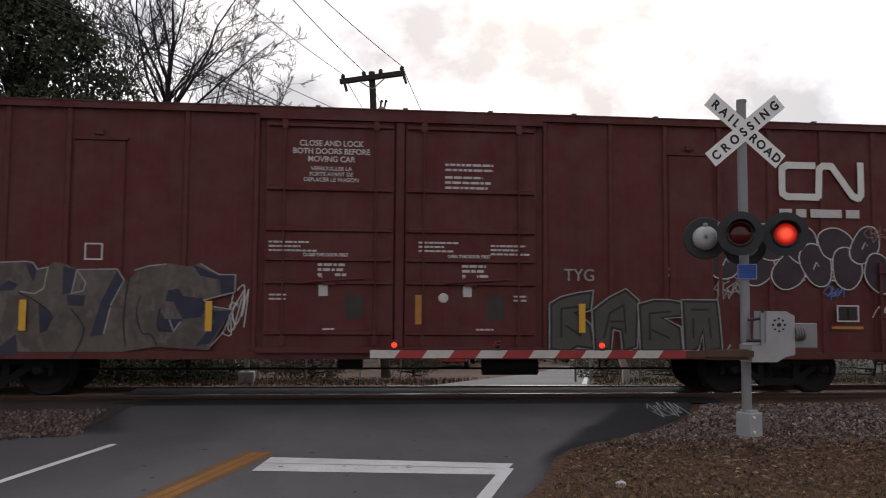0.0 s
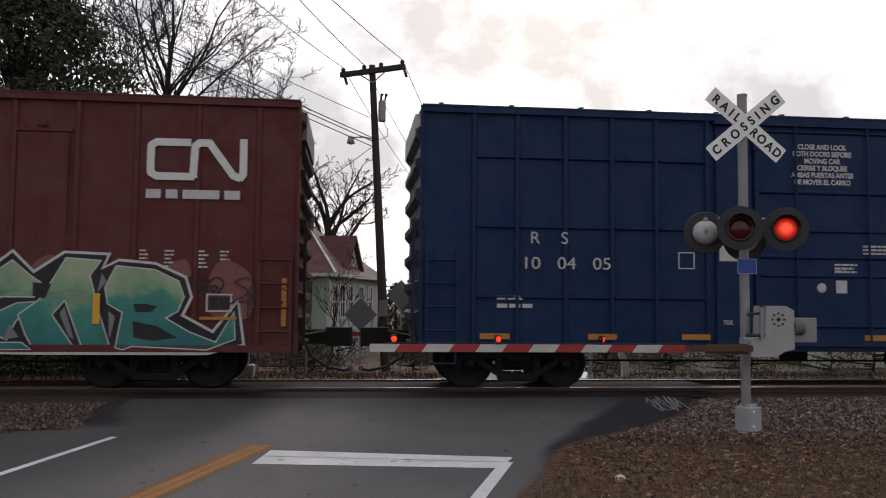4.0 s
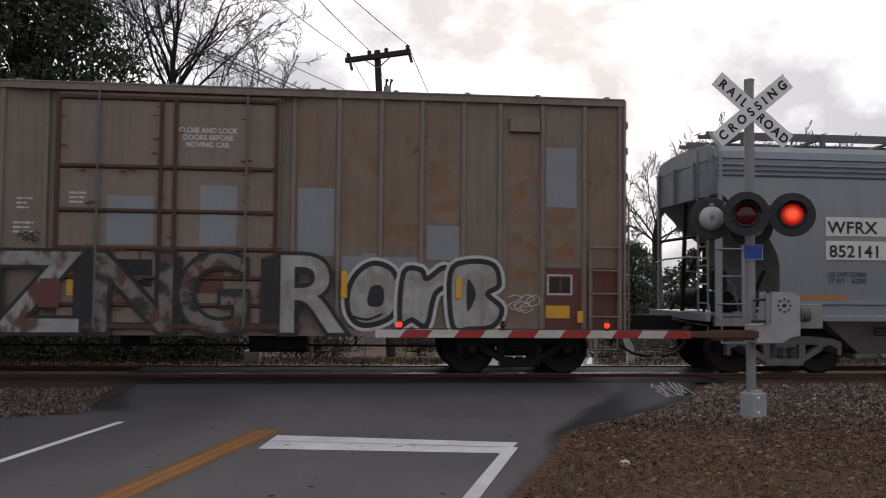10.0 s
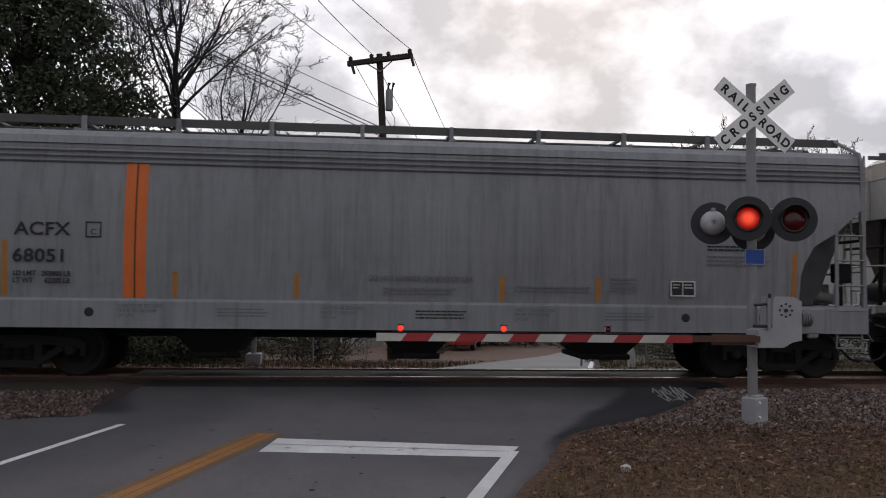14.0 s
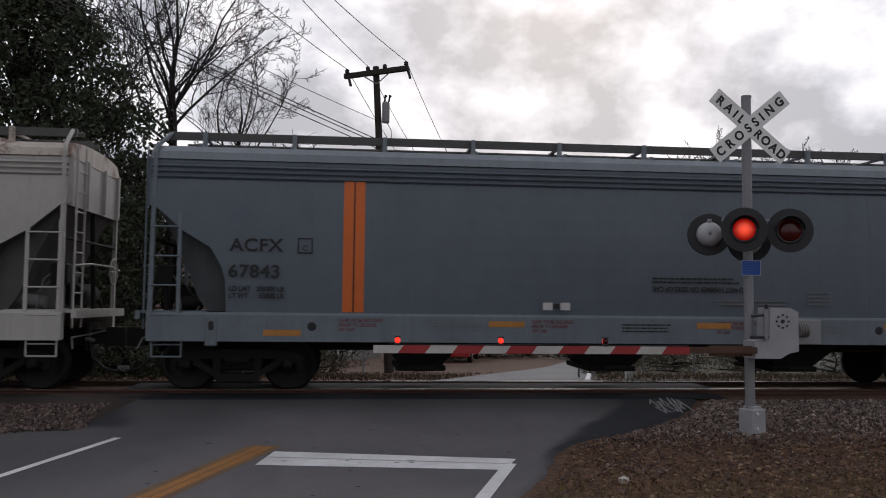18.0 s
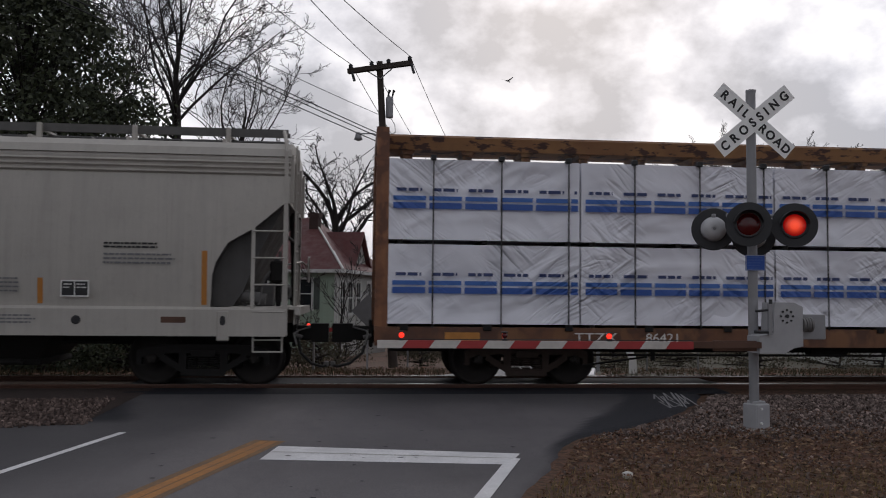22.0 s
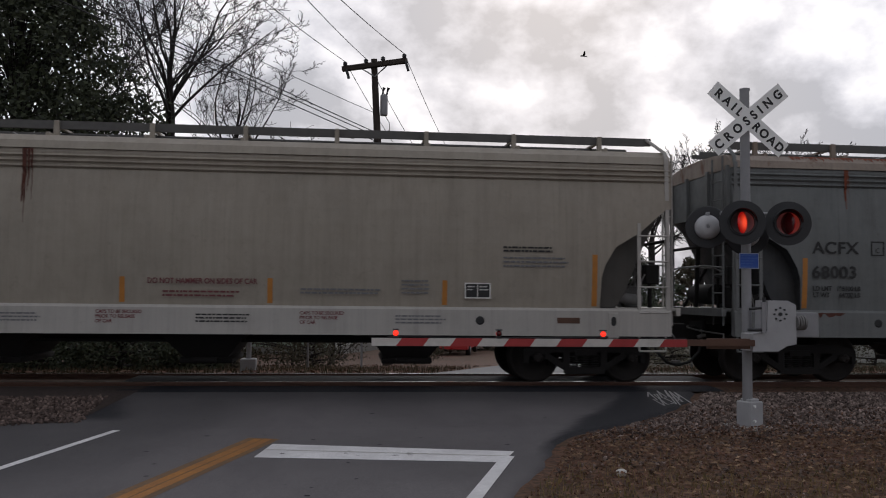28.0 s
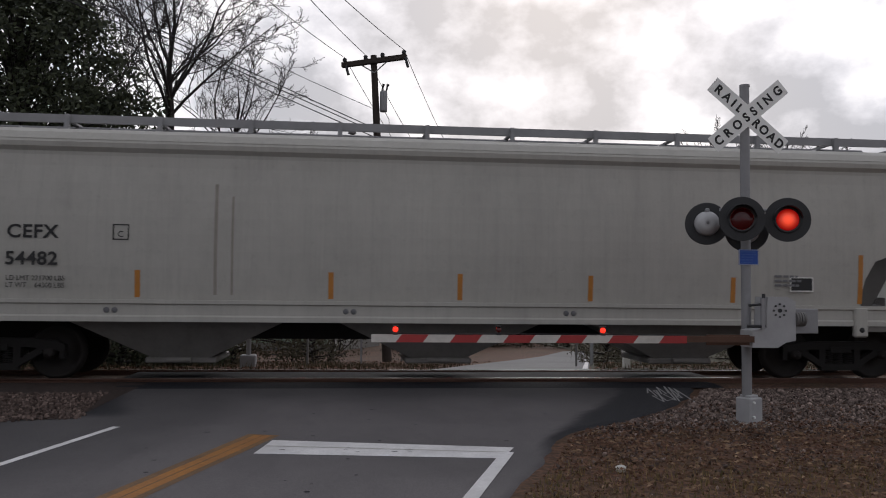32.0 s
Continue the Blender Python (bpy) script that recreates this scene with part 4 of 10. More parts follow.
SQUIGGLES = [          # single strokes of a quick spray tag, in a unit box
    [(0, 0), (.2, 1), (.45, .3), (.75, 1), (1, 0)], [(1, .85), (.4, 1), (.05, .7), (.75, .4), (.9, .15), (.4, 0), (0, .2)], [(0, 0), (.15, 1), (.8, .85), (.2, .5), (1, 0)],
    [(.95, .8), (.4, 1), (0, .5), (.4, 0), (1, .25), (.9, .5), (.55, .45)], [(0, 1), (.3, 0), (.5, .65), (.75, 0), (1, 1.1)], [(.05, 0), (.5, 1), (.95, -.1), (.7, .35), (.15, .3)],
    [(.5, 0), (.05, .4), (.4, 1), (1, .6), (.6, .05), (.35, .1)], [(0, .95), (1, 1), (.1, .05), (1.1, 0)], [(.1, 1.1), (.05, .1), (.9, 0)], [(0, .5), (.9, .6), (.3, 1), (.5, -.2)]]


def ribbon(s, pts, t, y, closed=False):
    """A flat line of half-width t along (x, z) points, on an upright face that looks towards -y."""
    q = [Vector(p) for p in pts]
    n = len(q)
    v, f = [], []
    for i, p in enumerate(q):
        a, b = (q[i - 1], q[(i + 1) % n]) if closed else (q[max(i - 1, 0)], q[min(i + 1, n - 1)])
        d1, d2 = (p - a), (b - p)
        d1 = d1.normalized() if d1.length > 1e-6 else d2.normalized()
        d2 = d2.normalized() if d2.length > 1e-6 else d1
        m = d1 + d2
        m = m.normalized() if m.length > .2 else d1
        side = Vector((-m.y, m.x)) * t / max(.5, abs(m.dot(d1)))
        v += [(p.x - side.x, y, p.y - side.y), (p.x + side.x, y, p.y + side.y)]
    for i in range(n if closed else n - 1):
        j = (i + 1) % n
        f.append((2 * i, 2 * j, 2 * j + 1, 2 * i + 1))
    return s.add(v, f)


def rounded(pts, closed=True, n=4):
    """Points on a smooth curve through the given ones."""
    q = [Vector(p) for p in pts]
    m = len(q)
    out = []
    for i in range(m if closed else m - 1):
        a, b, c, d = (q[(i + k) % m] if closed else q[min(max(i + k, 0), m - 1)] for k in (-1, 0, 1, 2))
        for j in range(n):
            u = j / n
            out.append(tuple(.5 * (2 * b + (c - a) * u + (2 * a - 5 * b + 4 * c - d) * u * u + (3 * b - 3 * c + d - a) * u ** 3)))
    return out if closed else out + [tuple(q[-1])]


class Wall_Paint:
    """Sprayed shapes laid over one another on a car's side, drawn on a grid of cells."""

    def __init__(self, car, x, z, cell, y):
        self.car, self.x, self.z, self.cell, self.y = car, x, z, cell, y

    def at(self, pts):
        return [(self.x + self.cell * a, self.z + self.cell * b) for a, b in pts]

    def up(self):
        self.y -= .0005
        return self.y

    def shape(self, pts, fill, line=None, lw=.02, halo=None, hw=.07, soft=False, name="graffiti_letter", label="sprayed graffiti lettering"):
        q = self.at(pts)
        if soft:
            q = rounded(q)
        top = None
        if halo:
            top = part(name, ribbon(Solid(), q, hw, self.up(), True), halo, self.car, label)
        body = part("letter_fill" if top else name, Solid().add([(a, self.y - .0005, b) for a, b in q], [tuple(range(len(q)))]), fill, top or self.car, "" if top else label)
        self.y -= .0005
        if line:
            part("letter_outline", ribbon(Solid(), q, lw, self.up(), True), line, top or body)
        return top or body

    def line(self, pts, mat, t=.016, soft=False, closed=False):
        q = self.at(pts)
        return part("letter_stroke", ribbon(Solid(), rounded(q, closed) if soft else q, t, self.up(), closed), mat, self.car, "sprayed line")


def scrawl(car, x0, x1, z0, z1, mat, seed, n=14, t=0.014, y=-1.545, loops=True, name="tag_scrawl"):
    """A thin hand-sprayed tag: a row of quick strokes that nobody could read."""
    rnd = random.Random(seed)
    s = Solid()
    h = z1 - z0
    k = max(2, round((x1 - x0) / (h * .62)))
    w = (x1 - x0) / k
    for i in range(2 * k):
        fx, fz = rnd.random() < .5, rnd.random() < .5
        lift, grow = rnd.uniform(0, .35), rnd.uniform(.5, .75)
        pts = []
        for a, b in rnd.choice(SQUIGGLES):
            a, b = (1 - a if fx else a), (1 - b if fz else b)
            pts.append((x0 + w * (i / 2 * .86 + 1.05 * a) + .12 * h * (b - .5), z0 + h * (lift + grow * b) + rnd.uniform(-.05, .05) * h))
        ribbon(s, rounded(pts, False, 3) if rnd.random() < .6 else pts, t * .62, y - i * 6e-5)
    return tagged(part(name, s, mat, car, "thin sprayed tag"), kind="stuff")


def boxcar_shell(car, L, col, z0, z1, end_mat, roof_mat, side_y=-1.46, ribs=9, end_label="", top_band=None):
    """Body, eave, roof with cross seams and corrugated ends of a boxcar."""
    part("body", Solid().box(0.0, L, side_y, -side_y, z0 + 0.02, z1 - 0.12), col, car)
    part("top_chord", Solid().box(-0.01, L + 0.01, side_y - 0.075, side_y - 0.002, z1 - 0.13, z1 - 0.02), col, car)
    roof = part("roof", Solid().prism_x([(side_y - 0.09, z1 - 0.02), (side_y - 0.09, z1), (-0.7, z1 + 0.035), (0, z1 + 0.05), (0.7, z1 + 0.035), (-side_y + 0.09, z1), (-side_y + 0.09, z1 - 0.02)][::-1], -0.02, L + 0.02), roof_mat, car)
    for i in range(13):
        x = 0.3 + (L - 0.6) * i / 12
        part("roof_seam", Solid().box(x - 0.04, x + 0.04, side_y - 0.085, side_y + 0.4, z1 + 0.0, z1 + 0.028), roof_mat, roof)
    part("side_sill", Solid().box(0.05, L - 0.05, side_y - 0.05, side_y - 0.002, z0, z0 + 0.12), col, car)
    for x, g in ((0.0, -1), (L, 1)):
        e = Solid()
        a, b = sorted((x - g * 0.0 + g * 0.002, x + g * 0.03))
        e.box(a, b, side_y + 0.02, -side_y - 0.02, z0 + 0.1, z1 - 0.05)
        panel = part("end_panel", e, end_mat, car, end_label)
        h = (z1 - z0 - 0.5) / ribs
        for i in range(ribs):
            z = z0 + 0.35 + h * i
            pr = [(side_y + 0.06, z + 0.03), (side_y + 0.06, z + h * 0.62), (-side_y - 0.06, z + h * 0.62), (-side_y - 0.06, z + 0.03)]
            r = Solid()
            xa, xb = x + g * 0.03, x + g * 0.13
            r.loft([[(xa, yy, zz) for yy, zz in pr], [(xb, yy * 0.99, z + h * (0.28 if zz < z + h * .3 else 0.5)) for yy, zz in pr]])
            part("end_rib", r, end_mat, panel)
        part("corner_post", Solid().box(min(x, x + g * 0.05), max(x, x + g * 0.05), side_y - 0.06, side_y + 0.02, z0, z1 - 0.02), col, car)
        # end ladder and step
        part("end_ladder", Solid().box(min(x + g * .12, x + g * .15), max(x + g * .12, x + g * .15), side_y + .05, side_y + .08, z0 + .1, z0 + 2.3).box(min(x + g * .12, x + g * .15), max(x + g * .12, x + g * .15), side_y + .47, side_y + .50, z0 + .1, z0 + 2.3), end_mat, car)
        for k in range(5):
            part("rung", Solid().bar((x + g * .17, side_y + .06, z0 + .3 + .45 * k), (x + g * .17, side_y + .49, z0 + .3 + .45 * k), 0.014, 5), end_mat, car)
        xs0, xs1 = sorted((x - g * 0.1, x - g * 0.58))
        part("sill_step", Solid().bar((xs0, side_y - .03, z0), (xs0, side_y - .03, z0 - .22), 0.018, 5).bar((xs1, side_y - .03, z0), (xs1, side_y - .03, z0 - .22), 0.018, 5).bar((xs0, side_y - .03, z0 - .22), (xs1, side_y - .03, z0 - .22), 0.018, 5), col, car)
        ladder(xs0 - .02, xs1 + .02, z0 + .15, z0 + 1.75, 4, col, car, side_y - 0.10, "side_ladder")
    u = Solid()
    u.box(0.6, L - 0.6, -0.3, 0.3, z0 - 0.02, z0 + 0.2)
    for i in range(9):
        x = 1.0 + (L - 2.0) * i / 8
        u.box(x - 0.06, x + 0.06, -1.3, 1.3, z0 - 0.0, z0 + 0.16)
    part("underframe", u, BLACK_IRON, car)
    # brake rigging under the floor
    part("brake_reservoir", Solid().bar((L * .58, -0.75, z0 - 0.16), (L * .58 + 1.0, -0.75, z0 - 0.16), 0.17, 12), BLACK_IRON, car)
    part("brake_cylinder", Solid().bar((L * .44, -0.8, z0 - 0.1), (L * .44 + .45, -0.8, z0 - 0.1), 0.12, 10), BLACK_IRON, car)
    part("brake_rod", Solid().bar((2.8, -0.6, z0 - 0.22), (L - 2.8, -0.6, z0 - 0.22), 0.02, 6).bar((L * .3, -0.6, z0 - .22), (L * .3, -0.6, z0 + .1), 0.02, 6).bar((L * .7, -0.6, z0 - .22), (L * .7, -0.6, z0 + .1), 0.02, 6), BLACK_IRON, car)


def posts(car, xs, z0, z1, mat, w=0.12, d=0.065, y=-1.46, name="side_post"):
    me = Solid().loft([[(-w / 2, 0, z), (-w * .3, -d, z), (w * .3, -d, z), (w / 2, 0, z)] for z in (z0, z1)], True).mesh(name, mat)
    for x in xs:
        part(name, me, mat, car, at=pose(x, y - 0.001, 0))


def cross_ribs(car, segs, z, mat, h=0.07, d=0.055, y=-1.46, name="horizontal_rib"):
    for a, b in segs:
        part(name, Solid().prism_x([(y, z - h / 2), (y, z + h / 2), (y - d, z + h * .2), (y - d, z - h * .2)], a, b), mat, car)


# ---- red-brown double-door boxcars
CN_RED = paint("oxide_red_paint", (0.100, 0.0135, 0.0115), 0.22, 0.2, 0.4, 0.6, 0.05)
# much darker red than the sides
CN_END = paint("dark_red_end", (0.030, 0.013, 0.013), 0.35, 0.2, 0.3, 0.85)
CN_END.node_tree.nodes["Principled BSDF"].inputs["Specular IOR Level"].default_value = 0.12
CN_ROOF = paint("oxide_red_roof", (0.10, 0.026, 0.022), 0.5, 0.4, 0.2, 0.6)


def red_boxcar(u, label, green):
    L, z0, z1 = 18.5, 0.66, 4.94
    car, t0, t1 = begin("boxcar", label, "boxcar", u, L)
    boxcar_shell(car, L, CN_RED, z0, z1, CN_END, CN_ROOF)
    for x, g in ((0.0, -1), (L, 1)):
        part("end_notice", Solid().box(min(x + g * .035, x + g * .14), max(x + g * .035, x + g * .14), -1.38, 1.38, 4.28, 4.76), plain("dirty_white_end", (.16, .13, .12), .85, 0, .35), car, "dirty white panel across the end")
    posts(car, [0.75, 1.71, 2.72, 3.69, 5.59, 6.75, 11.72, 12.9, 13.9, 14.9, 15.85, 16.85, 17.85], z0 + .12, z1 - .12, CN_RED, 0.11, 0.036)
    # blanked side hatch panels
    for x in (3.78, 13.95):
        h = part("side_hatch", Solid().bevelled(x, x + 0.82, -1.50, -1.455, 1.7, 4.28, 0.015), CN_RED, car)
        part("hatch_bar", Solid().box(x - 0.02, x + 0.86, -1.525, -1.46, 4.28, 4.33).bevelled(x + .32, x + .46, -1.55, -1.50, 4.36, 4.46, .01), CN_RED, h)
    for a, b in ((6.9, 9.08), (9.26, 11.55)):
        d = part("door", Solid().bevelled(a, b, -1.535, -1.465, 0.84, 4.72, 0.015), CN_RED, car, "red-brown plug door")
        s = Solid()
        for z in (1.10, 1.95, 2.34, 2.84, 3.53, 4.62):
            s.prism_x([(-1.535, z - .045), (-1.535, z + .045), (-1.585, z + .025), (-1.585, z - .025)], a + .04, b - .04)
        part("door_rib", s, CN_RED, d)
        for x in (a + .32, b - .32):
            part("lock_rod", Solid().bar((x, -1.59, 0.80), (x, -1.59, 4.78), 0.017, 6), CN_RED, d)
            part("rod_bracket", Solid().box(x - .05, x + .05, -1.61, -1.57, 4.55, 4.7), CN_RED, d)
            part("rod_bracket", Solid().box(x - .05, x + .05, -1.61, -1.57, 0.9, 1.05), CN_RED, d)
        part("lock_handle", Solid().bar((a + .7, -1.60, 1.95), (b - .5, -1.60, 2.02), 0.02, 6).box((a + b) / 2 - .1, (a + b) / 2 + .1, -1.6, -1.57, 1.9, 2.1), CN_RED, d)
        plate((a + b) / 2 + .28, (a + b) / 2 + .58, 1.35, 1.75, paint("dark_patch", (0.03, 0.022, 0.02)), d, "paint_patch", -1.5395)
    for z in (0.82, 4.76):
        part("door_track", Solid().box(6.8, 11.66, -1.60, -1.465, z - .05, z + .04), CN_RED, car)
    part("door_post", Solid().box(9.10, 9.24, -1.56, -1.465, 0.87, 4.7), CN_RED, car)
    # lettering on the doors
    words("CLOSE AND LOCK\nBOTH DOORS BEFORE\nMOVING CAR", 8.0, 4.27, 0.135, DULL_WHITE, car, -1.5385, "CENTER", "door_notice", 0.95, fat=.0025)
    words("VERROUILLER LA\nPORTE AVANT DE\nDEPLACER LE WAGON", 8.0, 3.85, 0.095, DULL_WHITE, car, -1.5385, "CENTER", "door_notice", .95, fat=.0015)
    bars(9.95, 10.85, 4.02, 2, 0.04, 0.05, DULL_WHITE, car, -1.5385, 4, "door_stencil", 0.3)
    bars(9.95, 10.75, 3.80, 3, 0.04, 0.05, DULL_WHITE, car, -1.5385, 5, "door_stencil", 0.3)
    for x, z, w in ((6.98, 2.64, .85), (9.5, 2.66, .7), (10.75, 2.62, .75)):
        bars(x, x + w, z, 3, 0.032, 0.04, DULL_WHITE, car, -1.5385, int(x * 7), "door_stencil")
    for x in (7.55, 10.0):
        words("CLOSE THIS DOOR FIRST" if x < 9 else "OPEN THIS DOOR FIRST", x, 2.385, 0.075, DULL_WHITE, car, -1.579, "LEFT", "door_notice", 0.9, fat=.003)
        bars(x + .25, x + .75, 2.27, 3, 0.045, 0.04, DULL_WHITE, car, -1.5385, int(x), "door_stencil", 0.3)
        words("ASD", x + .26, 2.02, 0.11, DULL_WHITE, car, -1.5385)
        plate(x + .27, x + .42, 1.72, 1.96, DULL_WHITE, car, "paper_card", -1.5385)
    for x, z in ((7.0, 1.75), (11.15, 1.75), (7.9, 1.18), (10.5, 1.18)):
        bars(x, x + .3, z, 2, 0.03, 0.04, DULL_WHITE, car, -1.5385, int(x * 3), "door_stencil")
    ring = Solid().lathe_y(9.93, 1.70, [(0.05, -1.5375), (0.085, -1.5375), (0.085, -1.540), (0.05, -1.540)], 20)
    part("round_mark", ring, DULL_WHITE, car)
    # emblem as plain curved bars, address line as bars
    emblem(car, 16.02, 17.66, 3.52, 4.22)
    bars(16.02, 17.66, 3.36, 1, 0.15, 0, DULL_WHITE, car, -1.499, 22, "address_bar", 0.02)
    for i, x in enumerate((15.95, 16.35, 16.9, 17.25)):
        bars(x, x + .16, 2.35, 5, 0.03, 0.035, DULL_WHITE, car, -1.499, i, "data_stencil")
    frame_mark(17.05, 1.33, 0.42, 0.30, DULL_WHITE, car, -1.5385, 0.025)
    plate(17.09, 17.24, 1.38, 1.58, BLACK_PAINT, car, "black_panel", -1.537)
    plate(17.27, 17.43, 1.38, 1.58, BLACK_PAINT, car, "black_panel", -1.537)
    plate(16.95, 17.55, 1.20, 1.25, ORANGE_TAPE, car, "reflector", -1.5385)
    frame_mark(4.0, 2.28, 0.29, 0.28, DULL_WHITE, car, -1.505, 0.025)
    for x in (3.03, 5.97, 12.30, 15.25):
        plate(x, x + .11, 1.12, 1.62, YELLOW_TAPE, car, "reflector", -1.552, "yellow reflector strip")
    plate(9.45, 9.56, 1.25, 1.75, ORANGE_TAPE, car, "reflector", -1.539)
    plate(18.28, 18.36, 1.1, 1.9, ORANGE_TAPE, car, "reflector", -1.53)
    truck(car, 2.35, None, t0, t1)
    truck(car, L - 2.35, None, t0, t1)
    couplers(car, L, 0.97)
    G = lambda n, c: paint(n, c, 0.15, 0, 0.1, 0.55)
    if green:
        words("DW    C", 0.88, 2.66, 0.36, DULL_WHITE, car, -1.499, "LEFT", "reporting_mark", 1.02, fat=.006)
        words("793  483", 0.84, 2.16, 0.36, DULL_WHITE, car, -1.499, "LEFT", "car_number", 1.08, fat=.006)
        bars(.78, 1.9, .95, 2, 0.03, 0.05, DULL_WHITE, car, -1.499, 9, "data_stencil", .1)
        plate(.80, 1.45, 1.20, 1.25, DULL_WHITE, car, "reflector", -1.499)
        scrawl(car, 0.02, .62, 2.45, 2.95, plain("pale_blue_spray", (.2, .38, .5)), 3, 9)
        pale = spray("pale_slate_halo", ((.17, .175, .20), (.11, .115, .14), (.20, .20, .20)))
        deep, ink = spray("navy_spray", ((.010, .016, .052), (.014, .022, .070), (.010, .014, .040)), .2), G("dark_navy_spray", (.007, .009, .021))
        haze = spray("olive_halo_spray", ((.20, .175, .125), (.14, .12, .085), (.23, .20, .15)))
        olive = spray("olive_window_spray", ((.16, .16, .075), (.12, .125, .06), (.19, .18, .10)), scale=4)
        w = Wall_Paint(car, .31, .68, .0429, -1.506)
        w.shape([(17, 1), (24, 3), (26, 26), (33, 30), (38, 31), (45, 31), (47, 1)], pale, soft=True, name="spray_halo", label="pale blue-grey spray halo")
        w.shape([(138, 19), (145, 27), (152, 27), (158, 21), (162, 14), (167, 12), (170, 4), (162, 1), (146, 2)], pale, soft=True, name="spray_halo", label="pale blue-grey spray halo")
        w.shape([(37, 17), (35, 23), (40, 24), (43, 31), (47, 19), (49, 28), (53, 26), (60, 34), (71, 32.5), (77, 33.5), (85, 32.5), (87, 24), (88, 31.5), (94, 31.5), (94, 25.5), (112, 29.5), (115, 34.5), (121, 33), (120, 21), (126, 21), (127, 31), (136, 31), (141, 18), (146, 14), (152, 2), (140, 1), (128, 3), (118, 0), (47, 0), (44, 8), (44, 16)], deep, None, halo=haze, hw=.075)
        w.shape([(46, 0), (140, .5), (150, 3), (146, 9), (120, 10), (100, 8), (70, 10), (44, 9)], ink, name="letter_shadow", label="darker lower half of the lettering")
        w.shape([(148, 10), (155, 17), (164, 13), (163, 5), (152, 4)], deep, soft=True, name="letter_shadow", label="dark blot beside the lettering")
        for q in ([(57.5, 14), (60, 26), (64, 26), (69, 10), (67, 3.5), (61, 5)], [(75, 24), (78, 24), (79, 0), (75, 0)], [(80, 25), (84.5, 25), (87, 10), (82, 16)], [(95, 16), (99, 21), (103, 21), (101.5, 8), (97.5, 3)], [(108, 9), (113, 24), (115, 14), (113.5, 9)], [(121, 24), (124, 31), (127.5, 21), (122, 19)], [(122, 10), (129, 14), (138, 4), (131, 2.5)], [(38, 3), (43, 17), (45, 10), (44, 2)], [(50, 19), (51, 28), (48.5, 24)]):
            w.shape(q, olive, name="spray_window", label="olive gap between the letters")
        cobble = spray("olive_bubble_spray", ((.27, .28, .14), (.21, .22, .12), (.31, .31, .19)), scale=4)
        brnd = random.Random(44)
        for cx, cz, n, sp in ((65, 8, 9, 5), (61, 20, 4, 3), (76.5, 4, 5, 4), (83.5, 19, 4, 3), (99, 13, 9, 5), (112, 13, 7, 4), (124, 24, 5, 4), (131, 7, 7, 5), (41, 7, 7, 5)):
            for k in range(n):
                bx, bz, r = cx + brnd.uniform(-.35, .35) * sp, cz + (k / n - .5) * sp * 2.2, brnd.uniform(.6, 1.5)
                w.shape([(bx + r * math.cos(q) * brnd.uniform(.8, 1.1), bz + r * math.sin(q)) for q in spread(0, 2 * math.pi, 9)[:-1]], cobble, name="spray_bubble", label="pale olive spray bubble")
        for q in ([(58, 14), (56, 8), (62, 3), (70, 2.5)], [(98, 21), (107, 23)], [(84, 6), (89, 14)], [(76.5, 0), (76.5, 24)], [(129, 30), (135, 30)], [(129, 28.5), (135, 28.5)], [(70, 9), (92, 15)], [(45, 18), (37, 22)]):
            w.line(q, haze, .012)
        w.shape([(76.5 + 1.4 * math.cos(q), 27.5 + 1.7 * math.sin(q)) for q in spread(0, 2 * math.pi, 12)[:-1]], pale, BLACK_PAINT, .012, name="spray_bubble", label="pale dot")
        scrawl(car, 7.05, 7.5, 1.85, 2.2, DULL_WHITE, 61, 6, .016, -1.58)
        words("LD LMT 207500\nLT WT    78500", .82, 1.63, .115, DULL_WHITE, car, -1.499, "LEFT", "load_limit", .85, fat=.003)
        scrawl(car, 6.95, 7.3, 1.85, 2.2, DULL_WHITE, 8, 6, .012, -1.582)
        scrawl(car, 7.4, 8.0, 1.12, 1.4, DULL_WHITE, 9, 8, .016, -1.582)
        fade, fn, fl, fb = nodes_of("mint_to_teal_fade")
        tco = fn.new("ShaderNodeTexCoord")
        sep = fn.new("ShaderNodeSeparateXYZ")
        fl.new(tco.outputs["Object"], sep.inputs[0])
        wob = fn.new("ShaderNodeMath")
        wob.operation = "MULTIPLY_ADD"
        wob.inputs[1].default_value = .9
        fl.new(noise_fac(fn, fl, 1.1, .3, .7, 3), wob.inputs[0])
        fl.new(sep.outputs["Z"], wob.inputs[2])
        rmp = fn.new("ShaderNodeValToRGB")
        rng = fn.new("ShaderNodeMapRange")
        rng.inputs["From Min"].default_value, rng.inputs["From Max"].default_value = .9, 2.6
        fl.new(wob.outputs[0], rng.inputs["Value"])
        fl.new(rng.outputs[0], rmp.inputs["Fac"])
        for at, c in ((.35, (.025, .19, .17)), (.6, (.05, .26, .20)), (.72, (.22, .36, .22))):
            rmp.color_ramp.elements.new(at).color = (*c, 1)
        rmp.color_ramp.elements[0].color, rmp.color_ramp.elements[-1].color = (.02, .13, .15, 1), (.38, .44, .27, 1)
        fl.new(mix_rgb(fn, fl, scaled(fn, fl, noise_fac(fn, fl, 3.0, .45, .8, 8), .3), rmp.outputs["Color"], (.02, .06, .05)), fb.inputs["Base Color"])
        fb.inputs["Roughness"].default_value = .55
        greens = [fade]
        pink = G("pink_spray", (.20, .075, .062))
        w = Wall_Paint(car, 11.41, .66, .048, -1.503)
